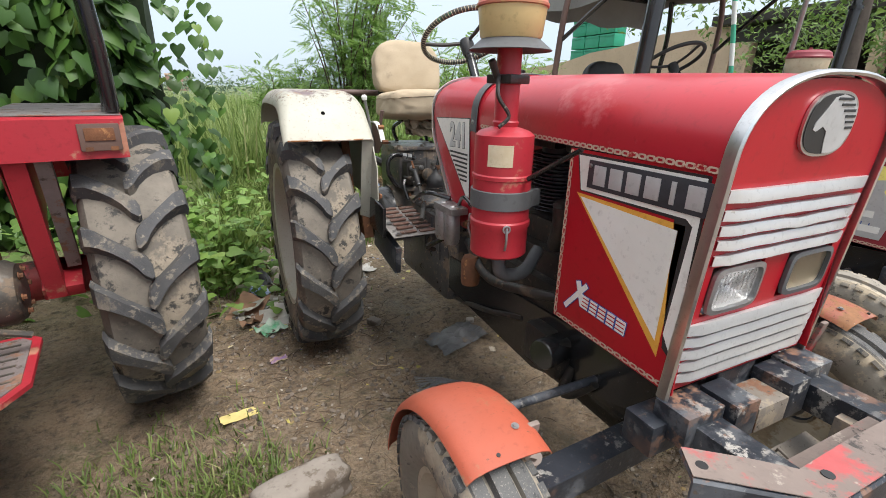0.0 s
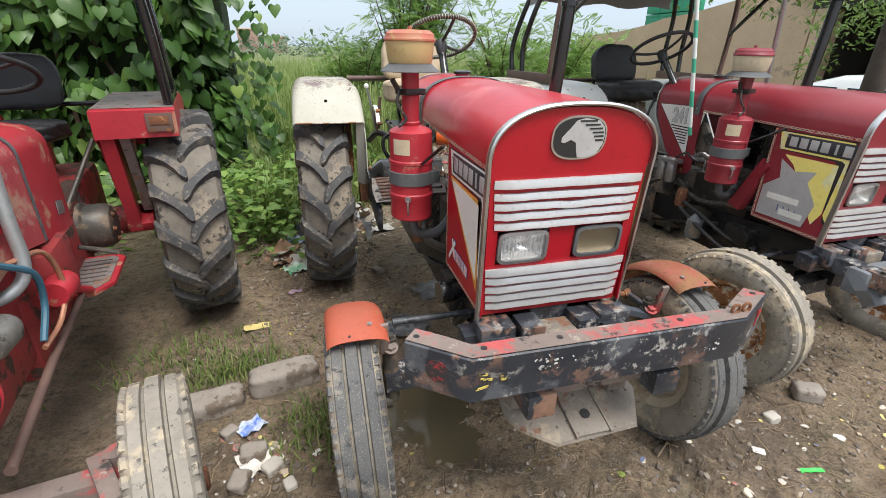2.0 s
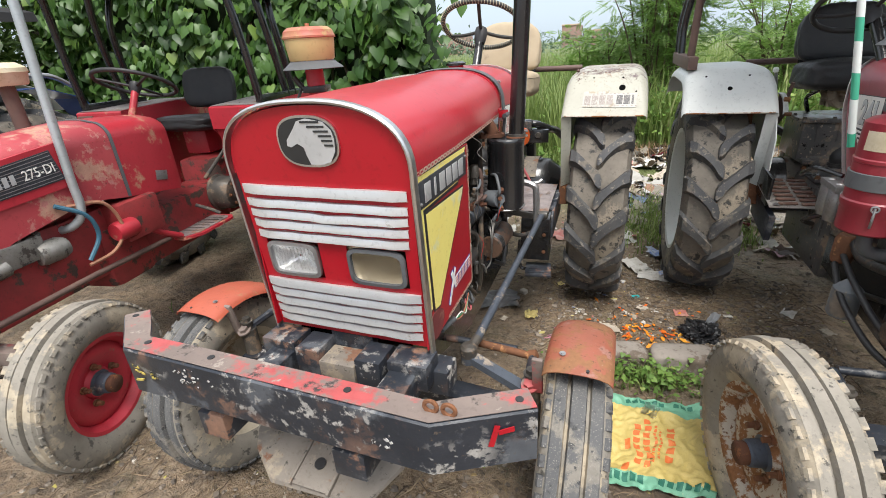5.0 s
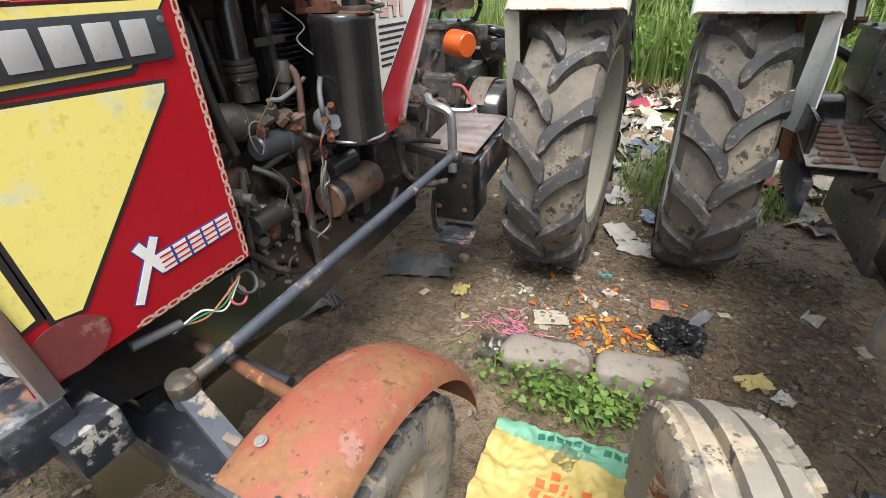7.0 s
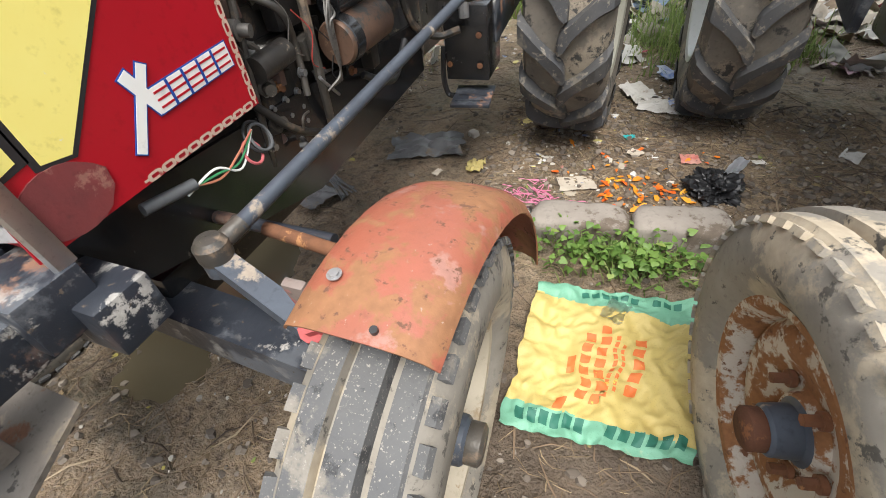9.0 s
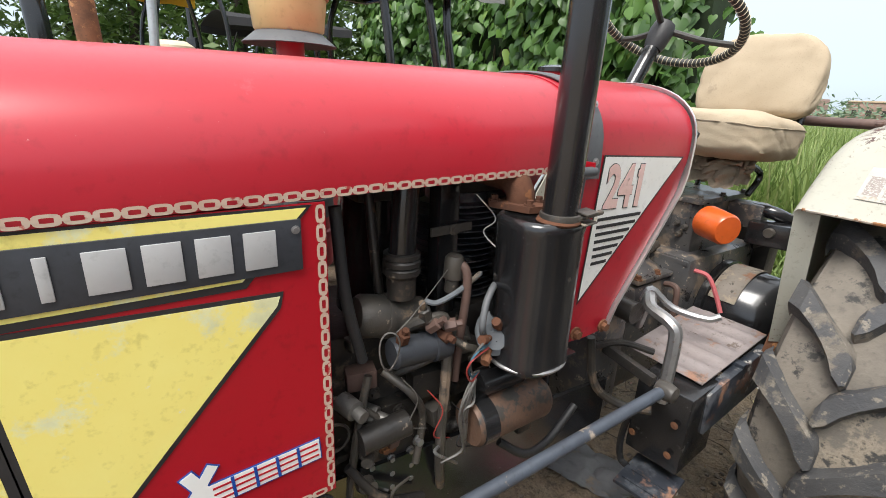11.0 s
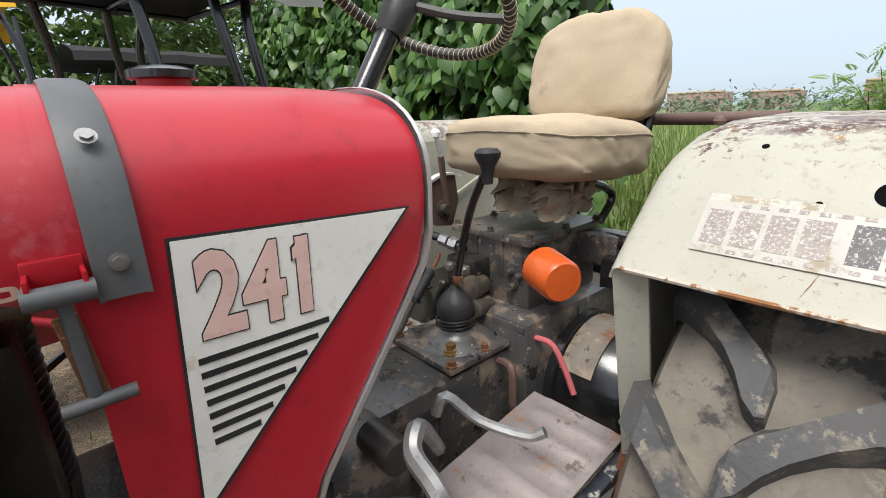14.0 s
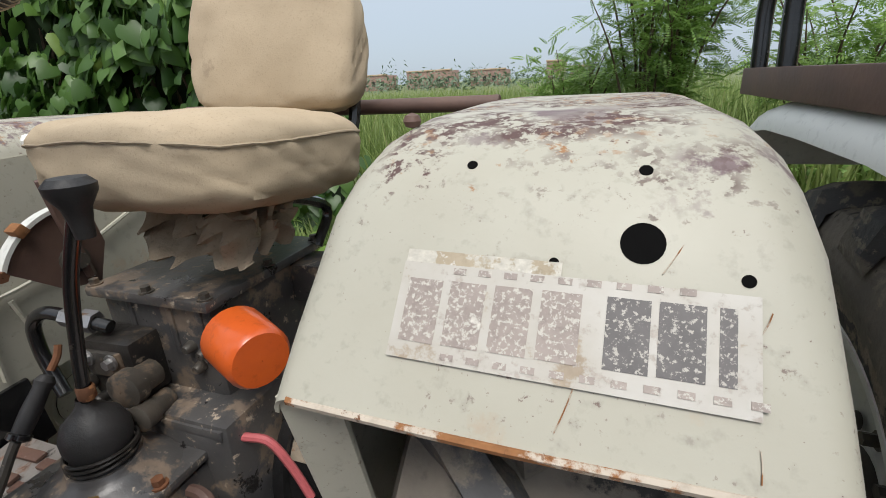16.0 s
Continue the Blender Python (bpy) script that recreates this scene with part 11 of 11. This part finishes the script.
# ---- straw, twigs, chips and pebbles strewn over the mud ----
def strewn(r):
    q = r.random()
    if q < 0.30:
        return r.uniform(0.3, 1.9), r.uniform(1.2, 2.3)
    if q < 0.55:
        return r.uniform(-1.5, 2.6), r.uniform(-0.9, 0.6)
    if q < 0.70:
        return r.uniform(-1.3, -0.3), r.uniform(1.0, 3.0)
    return r.uniform(-1.6, 3.2), r.uniform(-1.4, 3.3)


def sticks(name, count, place, l0, l1, width, material, label, seed):
    r = random.Random(seed)
    V, F = [], []
    for k in range(count):
        x, y = place(r)
        a, L = r.uniform(0, 6.3), r.uniform(l0, l1)
        dx, dy = math.cos(a) * L / 2, math.sin(a) * L / 2
        w = width * r.uniform(0.6, 1.4)
        wx, wy = -math.sin(a) * w, math.cos(a) * w
        bend = r.uniform(-0.15, 0.15) * L
        b = len(V)
        for t in (-1, 0, 1):
            px, py = x + dx * t + (wx / w) * bend * (1 - t * t), y + dy * t + (wy / w) * bend * (1 - t * t)
            pz = ground_z(px, py) + 0.003
            tip = 0.5 if t else 1.0
            V += [(px - wx * tip, py - wy * tip, pz), (px, py, pz + w * 1.4 * tip), (px + wx * tip, py + wy * tip, pz)]
        for i in (0, 3):
            F += [(b + i, b + i + 1, b + i + 4, b + i + 3), (b + i + 1, b + i + 2, b + i + 5, b + i + 4)]
    return mesh_ob(name, V, F, material, None, label, "litter", "stuff")


TWIGMIX = leafmat("dry_twigs", (0.05, 0.035, 0.025), (0.20, 0.14, 0.09), 0.9, 0.0, (0.36, 0.28, 0.18))
sticks("straw_litter", 8200, strewn, 0.02, 0.085, 0.0013, STRAW, "short straw strewn over the mud", 51)
sticks("twig_litter", 2800, strewn, 0.04, 0.16, 0.0024, TWIGMIX, "thin dry twigs strewn over the mud", 52)


def chips(name, count, place, s0, s1, material, label, seed, high=0.35):
    """Small uneven lumps and flakes."""
    r = random.Random(seed)
    V, F = [], []
    for k in range(count):
        x, y = place(r)
        s = s0 + (s1 - s0) * r.random() ** 2.5
        m = Matrix.Translation((x, y, ground_z(x, y) + s * high * 0.25)) @ Euler((r.uniform(-0.4, 0.4), r.uniform(-0.4, 0.4), r.uniform(0, 6.3)), "XYZ").to_matrix().to_4x4()
        b = len(V)
        n_ = 6
        for ring_, zz, sc in ((0, -0.5, 1.0), (1, 0.35, 0.9)):
            for j in range(n_):
                a = 2 * math.pi * j / n_
                q = s * sc * r.uniform(0.65, 1.1) * 0.5
                V.append(tuple(m @ Vector((q * math.cos(a) * 1.25, q * math.sin(a), zz * s * high))))
        V.append(tuple(m @ Vector((0, 0, s * high * r.uniform(0.45, 0.7)))))
        for j in range(n_):
            j2 = (j + 1) % n_
            F += [(b + j, b + j2, b + n_ + j2, b + n_ + j), (b + n_ + j, b + n_ + j2, b + 2 * n_)]
    ob = mesh_ob(name, V, F, material, None, label, "litter", "stuff")
    ob.data.set_sharp_from_angle(angle=radians(35))
    return ob


def mixmat(name, colours, rough=0.7):
    """One of several plain colours for each loose piece."""
    m = leafmat(name, colours[0], colours[-1], rough, 0.0)
    for nd in m.node_tree.nodes:
        if nd.type == "VALTORGB":
            cr = nd.color_ramp
            cr.interpolation = "CONSTANT"
            for i, c in enumerate(colours):
                if i == 0 or i == len(colours) - 1:
                    e = cr.elements[0 if i == 0 else -1]
                    e.position = i / len(colours)
                else:
                    e = cr.elements.new(i / len(colours))
                e.color = (*c, 1)
    return m


CLODS = mixmat("mud_clods", [(0.13, 0.105, 0.083), (0.18, 0.148, 0.118), (0.105, 0.085, 0.068), (0.24, 0.20, 0.16)], 0.9)
PEBBLES = mixmat("pale_pebbles", [(0.30, 0.25, 0.20), (0.40, 0.36, 0.30), (0.24, 0.20, 0.16), (0.55, 0.51, 0.45)], 0.85)
BITS = mixmat("coloured_scraps", [(0.62, 0.60, 0.56), (0.50, 0.46, 0.40), (0.60, 0.52, 0.20), (0.16, 0.20, 0.34), (0.40, 0.16, 0.14), (0.60, 0.58, 0.55), (0.36, 0.31, 0.24), (0.44, 0.36, 0.26), (0.50, 0.46, 0.40)], 0.6)
chips("mud_clods", 7500, strewn, 0.005, 0.034, CLODS, "crumbled clods of brown mud", 53, 0.5)
chips("pebbles", 1500, strewn, 0.005, 0.020, PEBBLES, "pale pebbles and crumbs of mortar", 54, 0.6)
DRYLEAF = mixmat("dry_leaves", [(0.22, 0.15, 0.07), (0.30, 0.22, 0.10), (0.16, 0.11, 0.06), (0.42, 0.36, 0.10), (0.20, 0.26, 0.06)], 0.7)
chips("dry_leaves", 420, strewn, 0.012, 0.034, DRYLEAF, "small dry leaves on the mud", 55, 0.10)


def litter_spots(r):
    x, y, s = ((-0.8, 2.6, 0.35), (-0.35, 3.0, 0.45), (1.2, 2.6, 0.35), (1.15, 3.05, 0.45), (0.35, 3.1, 0.4), (0.75, 1.62, 0.3), (-0.95, 2.2, 0.25), (-1.1, 0.35, 0.13), (0.75, -0.45, 0.35), (1.6, -0.1, 0.5))[r.randrange(10)]
    return x + r.gauss(0, s * 0.6), y + r.gauss(0, s * 0.6)


chips("litter_scraps", 850, litter_spots, 0.010, 0.050, BITS, "small torn scraps of paper and plastic litter", 56, 0.14)
# a walnut-brown nut left on the cream mudguard
nut = lathe(B(), [(0.001, -0.008), (0.008, -0.006), (0.0105, 0.0), (0.008, 0.006), (0.001, 0.009)], (0, 0, 0), (0, 0, 1), 12)
tagged(part("brown_nut", nut, RUSTDARK, None, "", (0.475, 1.885, 1.396)), "small round brown nut on the mudguard", "nut")


# tipped rubbish behind the tractors: countless small scraps, then the pieces that stand out
TRASH = bpy.data.materials.new("mixed_rubbish")
TRASH.use_nodes = True
tn, tl = TRASH.node_tree.nodes, TRASH.node_tree.links
tp = tn["Principled BSDF"]
tg = tn.new("ShaderNodeNewGeometry")
tr = tn.new("ShaderNodeValToRGB")
tr.color_ramp.interpolation = "CONSTANT"
cols = ((0.0, (0.62, 0.60, 0.55)), (0.22, (0.42, 0.37, 0.30)), (0.42, (0.30, 0.22, 0.15)), (0.56, (0.55, 0.47, 0.36)), (0.70, (0.75, 0.74, 0.72)), (0.80, (0.42, 0.24, 0.15)), (0.87, (0.10, 0.10, 0.11)), (0.92, (0.20, 0.27, 0.38)), (0.95, (0.50, 0.07, 0.12)), (0.98, (0.55, 0.36, 0.42)))
for k, (at_, c_) in enumerate(cols):
    e_ = tr.color_ramp.elements[k] if k < 2 else tr.color_ramp.elements.new(at_)
    e_.position = at_
    e_.color = c_ + (1,)
tx = tn.new("ShaderNodeTexNoise")
tx.inputs["Scale"].default_value, tx.inputs["Detail"].default_value = 24, 6
tm = tn.new("ShaderNodeMixRGB")
tm.blend_type = "MULTIPLY"
tm.inputs["Fac"].default_value = 0.55
tl.new(tg.outputs["Random Per Island"], tr.inputs["Fac"])
tl.new(tr.outputs["Color"], tm.inputs["Color1"])
tl.new(tx.outputs["Fac"], tm.inputs["Color2"])
tl.new(tm.outputs["Color"], tp.inputs["Base Color"])
tp.inputs["Roughness"].default_value = 0.7
r = random.Random(77)
V, F = [], []
for k in range(3100):
    x, y = r.uniform(0.2, 3.3), 2.75 + 3.2 * r.random() ** 0.75
    if k >= 2600:
        x, y = r.uniform(-1.15, -0.25), 2.25 + 2.1 * r.random()
    if noise.noise(Vector((x * 1.6, y * 1.6, 8))) < -0.16 or (y < 3.2 and r.random() < 0.6):
        continue
    s, pile = r.choice((0.02, 0.03, 0.04, 0.06, 0.09)) * r.uniform(0.7, 1.4), 0.16 * max(0.0, noise.noise(Vector((x * 1.2, y * 1.2, 3)))) * min(1.0, (y - 2.7) / 1.2)
    m = Matrix.Translation((x, y, ground_z(x, y) + 0.008 + pile * r.random() + s * 0.2)) @ Euler((r.gauss(0, 0.4), r.gauss(0, 0.4), r.uniform(0, 6.3)), "XYZ").to_matrix().to_4x4()
    b = len(V)
    ax = r.uniform(0.45, 1.2)
    for i in range(4):
        for j in range(4):
            V.append(tuple(m @ Vector((s * (i / 1.5 - 1 + r.gauss(0, 0.09)), s * ax * (j / 1.5 - 1 + r.gauss(0, 0.09)), s * r.gauss(0, 0.16)))))
    F.extend((b + 4 * i + j, b + 4 * i + 4 + j, b + 4 * i + 5 + j, b + 4 * i + 1 + j) for i in range(3) for j in range(3))
mesh_ob("tipped_rubbish", V, F, TRASH, None, "heap of tipped paper, plastic and rag scraps", "rubbish", "stuff")
DRYSTALK = leafmat("dry_stalk", (0.16, 0.10, 0.055), (0.30, 0.20, 0.11), 0.8, 0.1)
blades("dry_stalks", 900, lambda q: (q.uniform(0.2, 3.3), 5.2 + 0.9 * q.random()), 0.05, 0.22, 0.006, DRYSTALK, "brown dry stalks at the edge of the weeds", 1.2, 31, 2)
for k, (nm, lab, x, y, a, b, mat_) in enumerate((
        ("plastic_bag", "crumpled white plastic bag on the rubbish", 0.99, 5.1, 0.30, 0.26, PAPERWHITE), ("rag", "dark pink rag on the rubbish", 0.78, 5.0, 0.26, 0.16, REDWRAP), ("plastic_sheet", "grey plastic sheet among the rubbish", 0.62, 4.35, 0.34, 0.22, GREYPLASTIC),
        ("cardboard_scrap", "pale torn cardboard on the rubbish", 0.86, 4.1, 0.24, 0.18, CARD), ("cardboard_scrap", "flat brown cardboard among the grass", 1.95, 3.55, 0.42, 0.26, CARD), ("plastic_sheet", "crumpled pale plastic sheet", 2.2, 3.3, 0.34, 0.2, PAPERWHITE), ("rag", "pale pink cloth on the rubbish", 1.2, 4.6, 0.28, 0.2, CARD))):
    scrap(nm, lab, (x, y), (a, b), 37 * k, mat_, 140 + k, 0.42, 12, lift=0.02)
